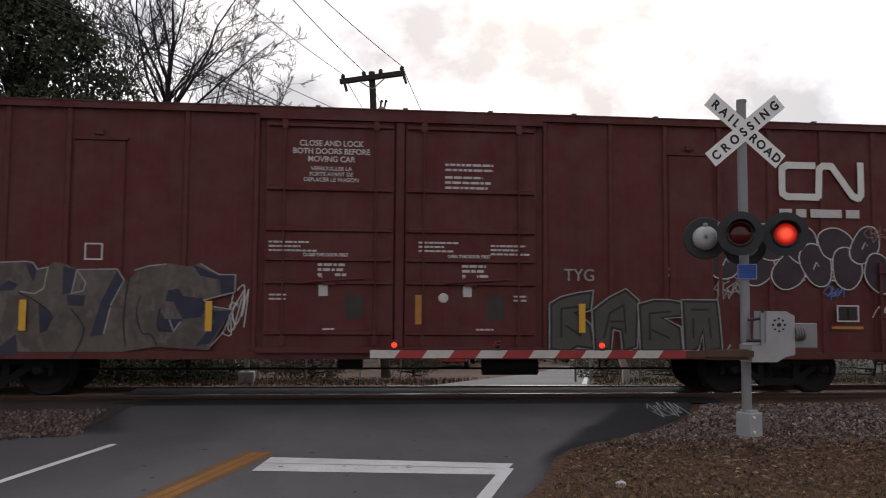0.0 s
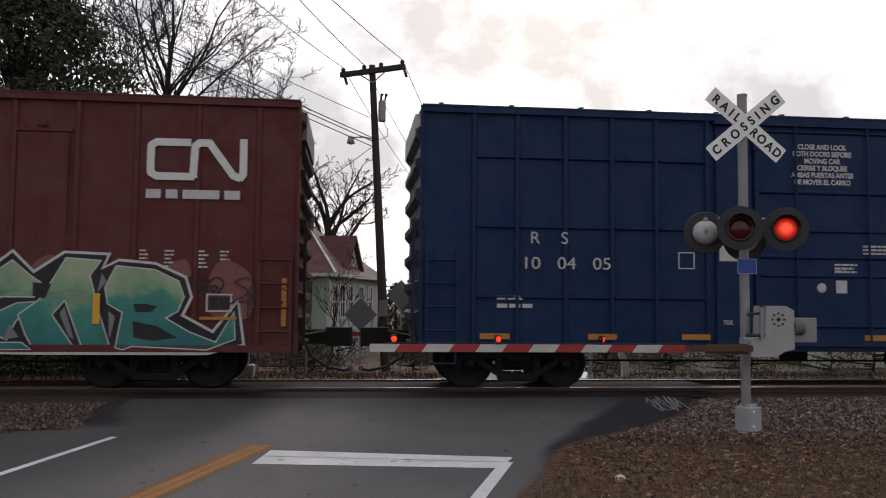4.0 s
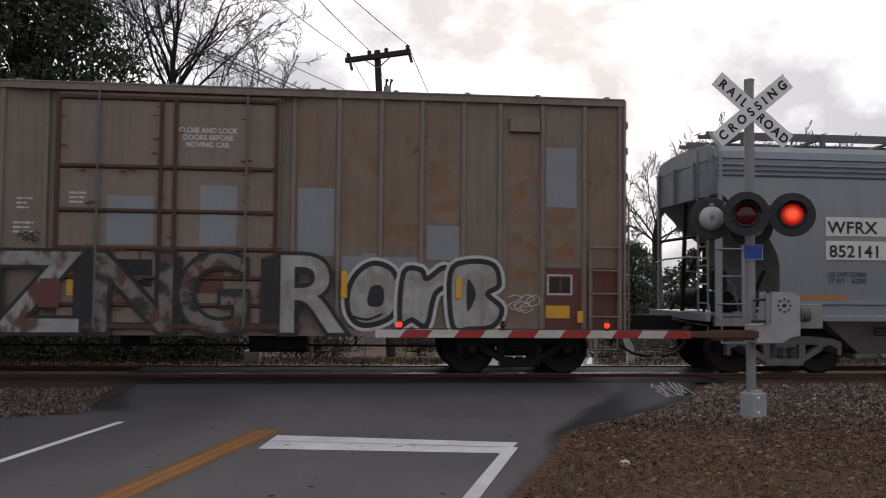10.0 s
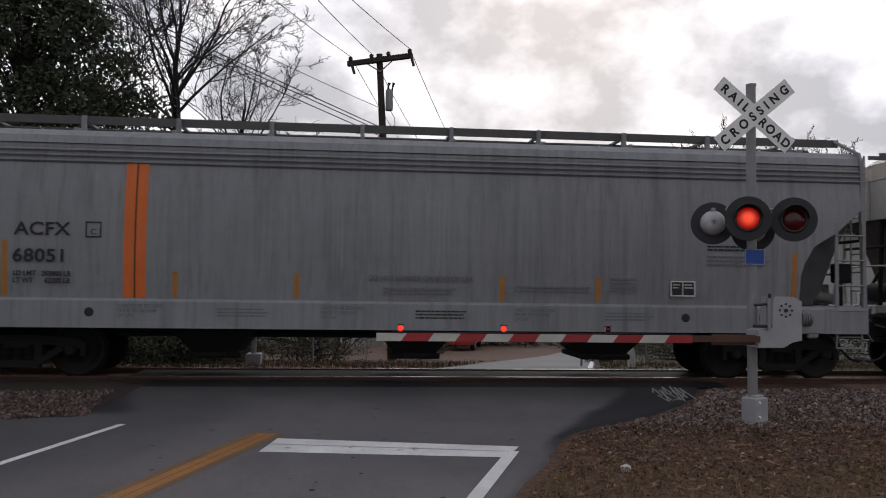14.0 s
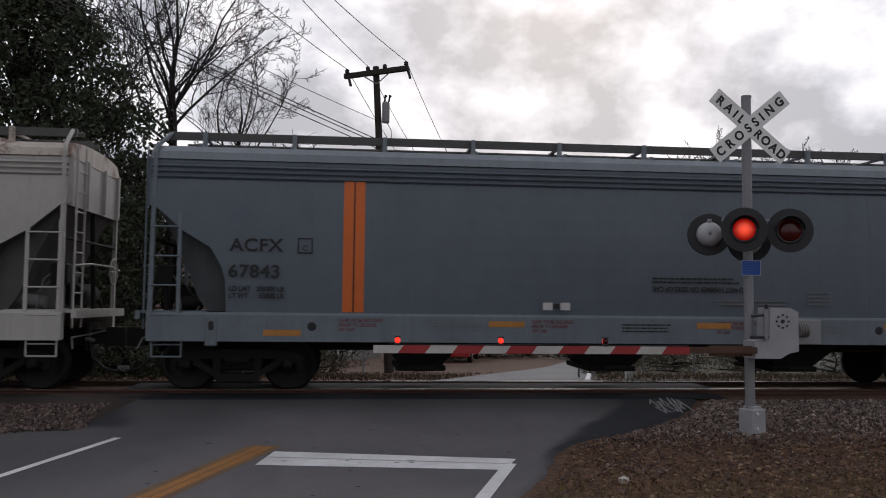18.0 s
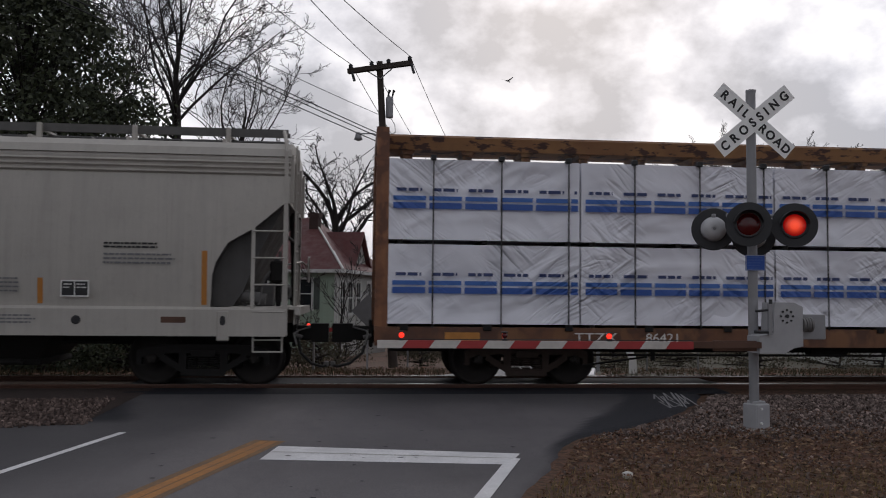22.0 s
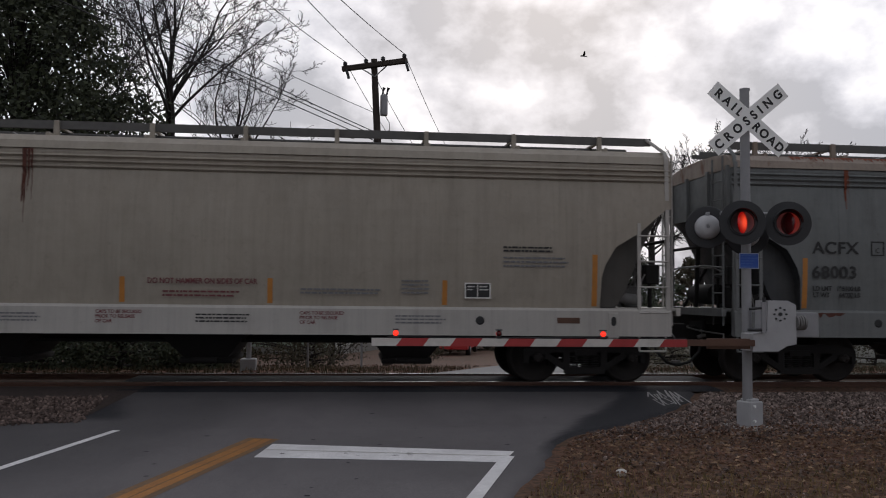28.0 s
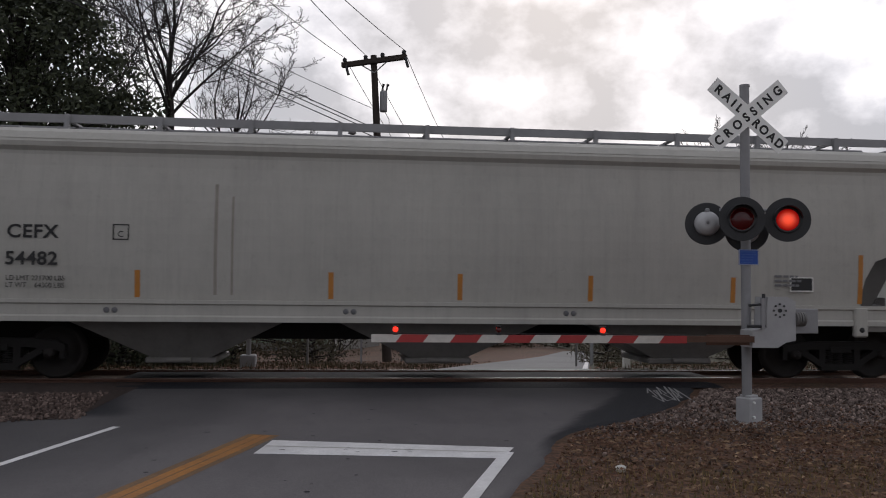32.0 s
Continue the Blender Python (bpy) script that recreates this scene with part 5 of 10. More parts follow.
        for q in ([(2, 6), (5, 26), (14, 29), (8, 2)], [(38, 28), (43, 32), (48, 29), (44, 22), (37, 23)], [(60, 30), (66, 33), (68, 27), (60, 25)], [(118, 24), (121, 31), (127, 31), (133, 25), (132, 12), (119, 13)], [(104, 29), (110, 32), (112, 26)]):
            w.shape(q, pink, soft=True, name="spray_halo", label="rough pink underspray")
        black = G("black_spray_ground", (.010, .010, .012))
        w.shape([(2, 1), (5, 12), (2, 15), (5, 24), (14, 31.5), (29, 28), (31, 30), (38, 24.5), (45, 27), (53, 33.5), (60, 26.5), (70, 33.5), (84, 33), (82, 28), (88, 31), (100, 30), (110, 25.5), (112, 19), (109, 12.5), (120, 6.5), (128, 17), (130, 3), (118, 0), (60, 0)], black, halo=DULL_WHITE, hw=.045)
        greens = fade
        for q in ([(14, 30), (17, 31), (28, 26.5), (30.5, 28.5), (36, 24), (37.6, 19), (35, 15), (32, 12), (36, 8.5), (37, 3), (34, .6), (7, .6), (8, 4), (15, 3.5), (21, 4), (20, 12), (14, 15)], [(38.4, 19.5), (45, 25), (53, 31), (59.5, 25.5), (62.5, 23.5), (60.5, 18.5), (50, 18.5), (44.5, 15), (49, 13.5), (55, 16.5), (61.5, 17), (55, 10.5), (52, 4), (47, 6.5), (38, 4.2), (44, 8.7), (34, 12.5)],
                  [(55.5, 12.5), (62, 17.5), (66, 24), (70.5, 32), (82, 31.2), (78.5, 26), (82, 13), (86, 1), (77, .6), (70.5, 17.5), (66.5, 12.5), (73, 3), (74, .6), (61, .6), (58, 6)], [(83.5, 22), (87, 29.5), (100, 28.3), (108, 24.5), (110, 19), (108, 14), (104, 11.7), (112, 7), (121, 3.5), (127, 14), (127.5, 4.5), (118, .8), (93, 2), (90, .8), (87.5, 1.5), (89.5, 13.5), (84.5, 16.5)], [(5, .8), (35, .8), (36, 3.2), (4, 3.2)], [(38, .8), (60, .8), (57, 3.2), (38, 3.2)]):
            w.shape(q, greens, DULL_WHITE, .010)
        grey = G("pale_grey_spray", (.20, .20, .21))
        for q in ([(21, 16.7), (24, 16.2), (27.5, 15.2), (24, 13.7), (21, 14)], [(22, 10.5), (27, 8.2), (31, 4.5), (25, 3.8), (20, 5)], [(93, 16.4), (97, 16.6), (101, 15.6), (99, 13.7), (94, 13.6)], [(93, 10.6), (101, 9), (108, 5), (100, 3.9), (93.5, 5)], [(60, 23.5), (66, 23), (64, 18), (60, 19)]):
            w.shape(q, black, None, name="letter_counter", label="black counter of a letter")
        for q in ([(6.5, 24), (10, 27), (9, 17), (7.5, 18)], [(10, 13), (12.5, 4.5), (9, 5)], [(22.5, 9.5), (26, 7.5), (23, 5.5)], [(69, 13), (70.5, 15.5), (74, 4), (72, 6)], [(81, 20), (82.5, 27), (84, 24)], [(85, 14), (87.3, 12), (85.5, 4)], [(53, 9.5), (56, 5), (51, 4)]):
            w.shape(q, grey, name="letter_flick", label="pale grey flick")
        for q in ([(14, 21), (22, 19.5), (27, 21), (34, 19), (37, 20)], [(14, 18.8), (20, 17.6), (24, 18.6)], [(41, 22.5), (48, 20), (55, 21.5), (60, 20)], [(66, 20), (72, 21.5), (78, 20)], [(88, 20), (90, 27)]):
            w.line(q, bpy.data.materials["mint_to_teal_fade"], .014, True)
        heart = [(118.5 + 4.8 * math.sin(q) ** 3 * 1.0, 22.5 + .28 * (13 * math.cos(q) - 5 * math.cos(2 * q) - 2 * math.cos(3 * q) - math.cos(4 * q))) for q in spread(0, 2 * math.pi, 24)[:-1]]
        w.line(heart, BLACK_PAINT, .014, False, True)
        scrawl(car, 16.92, 17.26, 1.64, 1.80, BLACK_PAINT, 27, 6, .014, -1.54)
        scrawl(car, 17.4, 18.2, 1.3, 1.9, G("dark_red_spray", (.05, .015, .014)), 13, 9, .02)
        for i, x in enumerate((14.2, 14.6)):
            plate(x, x + .3, 2.35, 2.6, CN_RED, car, "repair_patch", -1.49)
    else:
        tan = spray("dull_tan_silver_spray", ((.115, .088, .074), (.085, .062, .055), (.135, .11, .095)), .5, 2.4)
        navy = G("grimy_navy_spray", (.022, .022, .048))
        chalk_line = plain("chalky_spray_line", (.36, .34, .34), .8, 0, .4)
        w = Wall_Paint(car, 2.84, .66, .0364, -1.506)
        w.shape([(-70, 0), (-70, 40), (-14, 43), (7, 43.5), (10, 43), (12, 40), (16, 41), (19, 43.5), (24, 42.5), (29, 40), (46, 40.5), (50, 35), (53, 37), (56, 40.5), (68, 43.5), (78, 42), (83, 43.5), (91, 38.5), (99, 38.5), (99, 30.5), (85, 27), (88, 24), (98, 22.5), (89, 7), (88, 4), (64, 5.5), (48, 3), (35, 1), (0, 0)], tan)
        for q in ([(7, 42.5), (12, 42), (10.5, 34.5), (8.5, 38)], [(0, 35), (4, 33), (2, 30.5), (-6, 30)], [(13, 25), (19.5, 19), (17, 12.5), (14, 11.5)], [(23, 41.5), (28.5, 40), (27.5, 30), (23, 28.5)], [(25, 28.5), (33, 28.5), (32.5, 23.5), (25.5, 24)],
                  [(46.5, 40), (50, 35), (43, 21), (41.5, 11), (35.5, 10), (40, 26)], [(79, 43.5), (91.5, 38), (98.5, 38.5), (98.5, 30.5), (92.5, 29.5), (92, 36), (83, 38)], [(69, 31), (73.5, 32), (76, 28.5), (85, 27.5), (87, 25), (84, 19), (76, 18), (71.5, 26), (68, 26)],
                  [(65, 23), (68, 18), (76, 18), (72, 12), (65, 12.5)], [(88.5, 22), (97.5, 22), (88, 7), (82, 6), (90, 17)], [(0, 8), (4, 11), (5, 2), (-8, 1)], [(-30, 38), (-22, 41), (-26, 20), (-34, 12)], [(-14, 30), (-8, 22), (-16, 6), (-22, 10)]):
            w.shape(q, navy, name="letter_shadow", label="navy shading of the letters")
        for q in ([(-20, 42), (7, 43.5), (10, 43), (12, 40), (16.5, 41), (15, 31.5), (11, 29), (5, 30)], [(29, 40), (33, 34), (32, 30.5), (27, 29.3), (29, 40), (46.5, 40.5), (49.7, 35.5), (44, 24)], [(83, 43.5), (91.5, 38.5), (99, 38.5), (98.8, 30.5), (85, 26.8), (88, 24), (98, 22.5), (94, 12), (88.5, 6)], [(54, 40), (60, 42), (68, 43)], [(70, 18), (72, 12.5), (75, 17)], [(44, 23), (41.5, 11)]):
            w.line(q, chalk_line, .011)
        for q in ([(4.5, 29.5), (13, 25), (19, 19), (15, 12)], [(57, 28.5), (55.5, 21), (58, 12), (62, 11), (65, 6)], [(27, 22.5), (33, 13), (28, 0)], [(66, 23), (65, 14), (72, 12.5)], [(52, 38), (50, 20), (51, 6)]):
            w.line(q, BLACK_PAINT, .011, True)
        # small grey piece: four square-shouldered letters
        iron = G("iron_grey_spray", (.070, .062, .056))
        w = Wall_Paint(car, 11.78, .74, .036, -1.506)
        for q in ([(1, 3), (1, 24), (6, 27), (14, 29), (21, 30), (20, 22), (13, 20), (20, 14), (22, 3), (14, 4), (8, 1)], [(23, 2), (22, 21), (30, 27), (38, 31), (44, 26), (43, 4), (37, 2), (36, 12), (31, 13), (30, 3)], [(46, 2), (45, 24), (52, 26), (60, 26), (66, 25), (66, 19), (56, 18), (65, 13), (66, 2), (54, 1)], [(68, 1), (67, 26), (84, 26), (85, 17), (86, 3), (78, 2), (77, 12), (74, 3)]):
            w.shape(q, iron, BLACK_PAINT, .020, chalk_line, .042)
        for q in ([(6, 8), (6, 22), (14, 23)], [(8, 14), (16, 9)], [(27, 8), (30, 20), (37, 24), (38, 10)], [(30, 16), (37, 16)], [(50, 7), (50, 20), (61, 21)], [(51, 12), (60, 8)], [(71, 22), (80, 22)], [(72, 18), (72, 8)], [(80, 18), (81, 8)]):
            w.line(q, BLACK_PAINT, .016)
        w.line([(66, 2), (88, 1), (91, 5)], chalk_line, .014)
        words("FLV", 13.85, 1.98, .42, chalk_line, car, -1.49, "LEFT", "tag_letters", .95, fat=.004)
        words("TYG", 12.05, 2.02, .30, chalk_line, car, -1.49, "LEFT", "tag_letters", .95, fat=.002)
        scrawl(car, 14.75, 15.35, 1.72, 2.1, chalk_line, 3, 6, .017, -1.49)
        bub = random.Random(17)
        plum = G("deep_violet_spray", (.030, .016, .024))
        for k in range(11):
            cx, cz = 15.0 + .29 * k + bub.uniform(-.05, .05), 2.55 + (.22 if k % 2 else -.2) + bub.uniform(-.08, .08) - .012 * k
            rx, rz, tilt = bub.uniform(.24, .33), bub.uniform(.28, .38), bub.uniform(-.3, .3)
            egg = lambda e: [(cx + (rx + e) * math.cos(a) * (1 + .08 * math.sin(3 * a + k)) + tilt * (rz + e) * math.sin(a), cz + (rz + e) * math.sin(a)) for a in spread(0, 2 * math.pi, 22)[:-1]]
            y = -1.4905 - k * .0022
            rim = part("graffiti_letter", Solid().prism_y(egg(0.022), y - .0008, y), DULL_WHITE, car, "white outlined bubble letter")
            part("letter_fill", Solid().prism_y(egg(0.0), y - .0018, y - .0009), plum, rim)
            if k % 3 == 0:
                part("letter_stroke", Solid().path([(cx - .06, y - .003, cz - .08), (cx, y - .003, cz + .05), (cx + .05, y - .003, cz - .02)], .012, 4), DULL_WHITE, rim)
        scrawl(car, 17.75, 18.35, 1.3, 1.7, DULL_WHITE, 12, 8, .016)
        scrawl(car, 17.6, 18.45, 2.75, 3.1, G("faint_spray", (.24, .12, .11)), 15, 8, .014)
        scrawl(car, 16.8, 17.15, 1.75, 2.05, plain("blue_spray", (.08, .2, .5)), 16, 6, .012)
        scrawl(car, 6.3, 6.6, .95, 1.9, DULL_WHITE, 18, 10, .014, -1.49)


def emblem(car, x0, x1, z0, z1):
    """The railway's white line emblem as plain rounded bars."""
    t, y = 0.125, -1.4985
    w = x1 - x0
    s = Solid()
    pts = [(x0 + w * .42, z1 - t / 2), (x0 + .16, z1 - t / 2), (x0 + .07, z1 - .12), (x0 + t / 2, z1 - .22), (x0 + t / 2, z0 + .22), (x0 + .07, z0 + .12), (x0 + .16, z0 + t / 2), (x0 + w * .46, z0 + t / 2)]
    pts2 = [(x0 + w * .46, z0 + t / 2), (x0 + w * .475, z1 - .12), (x0 + w * .52, z1 - t / 2), (x0 + w * .62, z1 - t / 2), (x0 + w * .86, z0 + .1), (x0 + w * .93, z0 + .05), (x1 - t / 2, z0 + .12), (x1 - t / 2, z1)]
    for line in (pts, pts2):
        for (ax, az), (bx, bz) in zip(line, line[1:]):
            d = Vector((bx - ax, bz - az)).normalized()
            nx, nz = -d.y * t / 2, d.x * t / 2
            ax2, az2, bx2, bz2 = ax - d.x * .02, az - d.y * .02, bx + d.x * .02, bz + d.y * .02
            s.prism_y([(ax2 - nx, az2 - nz), (bx2 - nx, bz2 - nz), (bx2 + nx, bz2 + nz), (ax2 + nx, az2 + nz)], y - .002, y)
    part("emblem", s, WHITE_PAINT, car, "white bent-line railway emblem")


# ---- blue boxcar
def blue_boxcar(u):
    L, z0, z1 = 15.5, 0.70, 4.95
    blue = paint("dark_blue_paint", (0.003, 0.021, 0.076), 0.05, 0.04, 0.25, 0.55, 0.06)
    blue.node_tree.nodes["Principled BSDF"].inputs["Specular IOR Level"].default_value = 0.3
    roof = paint("blue_roof", (0.02, 0.034, 0.065), 0.4, 0.1)
    car, t0, t1 = begin("boxcar", "dark blue high-cube boxcar with white block lettering", "boxcar", u, L)
    boxcar_shell(car, L, blue, z0, z1, paint("dark_blue_end", (.004, .014, .04), .2), roof, ribs=7)
    ps = [0.89, 1.65, 2.51, 3.35, 4.16, 5.1, 9.93, 10.55, 11.33, 12.10, 12.92, 13.76, 14.57]
    posts(car, ps, z0 + .12, z1 - .12, blue, 0.10, 0.05)
    segs = [(a + .05, b - .05) for a, b in zip(ps, ps[1:]) if b - a < 2]
    for z in (4.07, 2.85, 1.63):
        cross_ribs(car, segs, z, blue)
    for x, g in ((0.0, -1), (L, 1)):
        part("end_notice", Solid().box(min(x + g * .035, x + g * .14), max(x + g * .035, x + g * .14), -1.38, 1.38, 4.42, 4.80), DULL_WHITE, car, "dirty white band across the end")
    d = part("door", Solid().bevelled(5.97, 9.62, -1.545, -1.465, 0.86, 4.75, 0.015), blue, car, "dark blue sliding plug door")
    s = Solid()
    for z in (1.16, 2.06, 2.39, 2.87, 3.56, 4.66):
        s.prism_x([(-1.545, z - .04), (-1.545, z + .04), (-1.585, z + .015), (-1.585, z - .015)], 6.05, 9.5)
    part("door_rib", s, blue, d)
    for x in (6.72, 8.1, 9.05):
        part("lock_rod", Solid().bar((x, -1.60, 0.82), (x, -1.60, 4.8), 0.02, 6), blue, d)
    part("door_bracket", Solid().box(6.35, 6.45, -1.62, -1.56, .9, 1.1).box(9.0, 9.1, -1.62, -1.56, .9, 1.1).box(5.93, 6.03, -1.6, -1.5, 4.3, 4.5), blue, d)
    d2 = part("door", Solid().bevelled(5.25, 5.92, -1.52, -1.465, 0.86, 4.75, 0.015), blue, car, "narrow auxiliary door")
    for z in (.84, 4.79):
        part("door_track", Solid().box(5.2, 9.8, -1.615, -1.465, z - .04, z + .035), blue, car)
    words("CLOSE AND LOCK\nBOTH DOORS BEFORE\nMOVING CAR\nCIERRE Y BLOQUEE\nAMBAS PUERTAS ANTES\nDE MOVER EL CARRO", 7.25, 4.35, 0.128, DULL_WHITE, car, -1.5485, "CENTER", "door_notice", 0.86, fat=.004)
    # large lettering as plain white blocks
    for i, x in enumerate((11.47, 12.28, 13.16, 13.95)):
        g = Solid()
        o = (x, 3.42)
        if i == 0:
            g.prism_y([(x, 3.52), (x + .10, 3.42), (x + .40, 3.42), (x + .50, 3.52), (x + .50, 3.78), (x + .27, 3.78), (x + .27, 3.68), (x + .36, 3.68), (x + .36, 3.55), (x + .15, 3.55), (x + .15, 3.88), (x + .36, 3.88), (x + .36, 3.84), (x + .50, 3.84), (x + .50, 3.91), (x + .40, 4.0), (x + .10, 4.0), (x, 3.91)], -1.5155, -1.512)
        elif i == 1:
            g.prism_y([(x, 3.43), (x + .14, 3.43), (x + .33, 4.0), (x + .20, 4.0)], -1.5155, -1.512)
            g.prism_y([(x + .40, 3.43), (x + .54, 3.43), (x + .33, 4.0), (x + .21, 4.0)], -1.5165, -1.513).box(x + .12, x + .42, -1.5155, -1.512, 3.54, 3.64)
        elif i == 2:
            g.box(x, x + .42, -1.5155, -1.512, 3.87, 4.0).box(x + .14, x + .28, -1.5155, -1.512, 3.43, 3.87)
        else:
            g.prism_y([(x, 3.43), (x + .16, 3.43), (x + .5, 4.0), (x + .34, 4.0)], -1.5155, -1.512)
            g.prism_y([(x + .34, 3.43), (x + .5, 3.43), (x + .16, 4.0), (x, 4.0)], -1.5165, -1.513)
        part("block_lettering", g, WHITE_PAINT, car, "large white block mark")
    for x in (12.33, 12.70, 13.15, 13.55):
        bars(x, x + .14, 2.2, 6, 0.032, 0.045, DULL_WHITE, car, -1.5, int(x * 10), "data_stencil")
    for x, z, w, h in ((5.35, 2.98, .28, .12), (5.30, 2.3, .38, .42)):
        plate(x, x + w, z, z + h, DULL_WHITE, car, "paper_card", -1.524)
    for x, z, w in ((6.1, 2.85, .5), (8.0, 2.62, .8), (9.05, 1.6, .35), (10.65, 1.55, .4), (13.9, 1.35, .3), (13.2, .98, .35), (7.45, 2.28, .45), (6.3, 1.4, .2)):
        bars(x, x + w, z, 3, 0.035, 0.03, DULL_WHITE, car, -1.549 if x < 9.6 else -1.5, int(x * 9), "stencil_line")
    words("ASD", 7.45, 2.12, 0.11, DULL_WHITE, car, -1.5485)
    plate(7.47, 7.68, 1.75, 1.98, DULL_WHITE, car, "paper_card", -1.5485)
    part("round_mark", Solid().lathe_y(7.2, 1.84, [(0.05, -1.547), (0.09, -1.547), (0.09, -1.5495), (0.05, -1.5495)], 20), DULL_WHITE, car)
    plate(13.12, 13.57, 1.14, 1.34, YELLOW_TAPE, car, "notice_plate", -1.5)
    plate(13.25, 13.5, 1.38, 1.52, DULL_WHITE, car, "notice_plate", -1.5)
    for x in (1.0, 2.9, 4.6, 8.0, 10.62, 12.25, 13.88):
        plate(x, x + .52, .90, 1.0, ORANGE_TAPE, car, "reflector", -1.552 if 6 < x < 9.6 else -1.515, "orange reflector strip")
    words("70K", 5.35, 1.17, .12, DULL_WHITE, car, -1.524)
    words("R", 1.87, 2.56, .30, DULL_WHITE, car, -1.5155, "LEFT", "reporting_mark")
    words("S", 2.42, 2.56, .30, DULL_WHITE, car, -1.5155, "LEFT", "reporting_mark")
    words("10   04   05", 1.72, 2.12, 0.30, DULL_WHITE, car, -1.5155, "LEFT", "car_number", 1.15)
    bars(1.3, 1.95, 1.65, 2, .07, .07, DULL_WHITE, car, -1.5, 77, "data_stencil")
    frame_mark(4.55, 2.15, .3, .3, DULL_WHITE, car, -1.5)
    scrawl(car, 14.68, 15.05, 1.22, 1.45, DULL_WHITE, 41, 7, .01, -1.50)
    truck(car, 1.75, None, t0, t1)
    truck(car, L - 1.75, None, t0, t1)
    couplers(car, L, 1.02)


# ---- yellow boxcar
FRESH_RUST_CHIP = plain("bare_rust_chip", (0.060, 0.026, 0.016), 0.85, 0, 0.4)


def yellow_boxcar(u):
    L, z0, z1 = 15.43, 0.70, 4.90
    yel = paint("faded_yellow_paint", (0.47, 0.205, 0.046), 0.28, 0.32, 0.3, 0.55, 0.2)
    roof = paint("yellow_roof", (0.40, 0.24, 0.09), 0.5, 0.3)
    black = paint("black_door_paint", (0.0065, 0.0075, 0.013), 0.06, 0.04, 0.2, 0.6, 0.1)
    black.node_tree.nodes["Principled BSDF"].inputs["Specular IOR Level"].default_value = 0.15
    orange = paint("orange_patch_paint", (0.40, 0.155, 0.04), 0.25, 0.15)
    car, t0, t1 = begin("boxcar", "faded yellow boxcar with black sliding door and heavy graffiti", "boxcar", u, L)
    # ends: grimy yellow, made darker than the sides to paint in their shade
    boxcar_shell(car, L, yel, z0, z1, paint("grimy_shaded_yellow_end", (.27, .125, .03), .35, .35), roof, ribs=7)
    ps = [0.72, 1.58, 2.48, 3.35, 4.24, 5.11, 5.75, 9.65, 10.35, 11.23, 12.12, 12.98, 13.81, 14.70]
    posts(car, ps, z0 + .12, z1 - .12, yel, 0.13, 0.065)
    segs = [(a + .06, b - .06) for a, b in zip(ps, ps[1:]) if b - a < 2]
    for z in (4.10, 2.87, 1.60):
        cross_ribs(car, segs, z, yel, 0.08, 0.05)
    d = part("door", Solid().bevelled(5.88, 9.56, -1.56, -1.465, 0.92, 4.74, 0.02), black, car, "black sliding door with scrawled tags")
    s = Solid()
    for z in (1.66, 2.30, 2.83, 3.52):
        s.prism_x([(-1.56, z - .05), (-1.56, z + .05), (-1.605, z + .02), (-1.605, z - .02)], 5.95, 9.5)
    part("door_rib", s, black, d)
    for x in (6.55, 7.75, 8.9):
        part("lock_rod", Solid().bar((x, -1.61, .9), (x, -1.61, 4.75), 0.02, 6), black, d)
    for z in (.88, 4.79):
        part("door_track", Solid().box(5.3, 9.9, -1.62, -1.465, z - .04, z + .035), RUSTY_IRON if z < 1 else yel, car)
    words("CLOSE AND LOCK\nBOTH DOORS BEFORE\nMOVING CAR", 8.65, 3.27, .115, DULL_WHITE, car, -1.5635, "CENTER", "door_notice", .92, fat=.004)
    scrawl(car, 6.6, 8.5, 2.9, 3.4, DULL_WHITE, 51, 10, .035, -1.609)
    scrawl(car, 6.6, 7.2, 1.6, 1.9, WHITE_PAINT, 52, 9, .016, -1.61)
    scrawl(car, 6.6, 7.5, 1.08, 1.28, DULL_WHITE, 53, 12, .014, -1.566)
    scrawl(car, 7.8, 8.8, 1.15, 1.55, DULL_WHITE, 54, 9, .009, -1.566)
    scrawl(car, 6.0, 6.25, 1.6, 2.0, GREY_LETTER, 55, 7, .012, -1.566)
    for x, z, w in ((6.1, 3.05, .3), (6.1, 2.66, .32), (7.3, 2.35, .7), (7.35, 1.72, .5), (8.7, 1.45, .4)):
        bars(x, x + w, z, 2, .035, .03, DULL_WHITE, car, -1.566, int(x * 5 + z * 3), "door_stencil")
    plate(6.65, 6.95, 2.92, 3.0, DULL_WHITE, car, "paper_card", -1.566)
    plate(7.25, 7.35, 1.35, 1.8, ORANGE_TAPE, car, "reflector", -1.566)
    part("round_mark", Solid().lathe_y(7.28, 2.17, [(0.05, -1.562), (0.085, -1.562), (0.085, -1.565), (0.05, -1.565)], 20), DULL_WHITE, car)
    brown = plain("brown_stencil", (0.06, 0.03, 0.016), .7)
    words("next\nload", .80, 3.55, .30, brown, car, -1.468, "LEFT", "slogan", .95, shear=.25, fat=.006)
    words("any\nroad", 3.45, 3.55, .30, brown, car, -1.468, "LEFT", "slogan", .95, shear=.25, fat=.006)
    words("FB    OX", .90, 2.22, .34, brown, car, -1.468, "LEFT", "reporting_mark", 1.05, shear=.2, fat=.006)
    words("50   48  07", .74, 1.78, .34, brown, car, -1.468, "LEFT", "car_number", 1.1, shear=.2, fat=.006)
    # crossed red, white and blue ribbon emblem
    red, blu = plain("faded_red", (.26, .05, .035), .7), plain("faded_blue", (.055, .07, .12), .7)
    w = Wall_Paint(car, 2.50, 3.48, 1.0, -1.5275)
    pale_line = plain("faded_pale_line", (.30, .26, .24), .7)
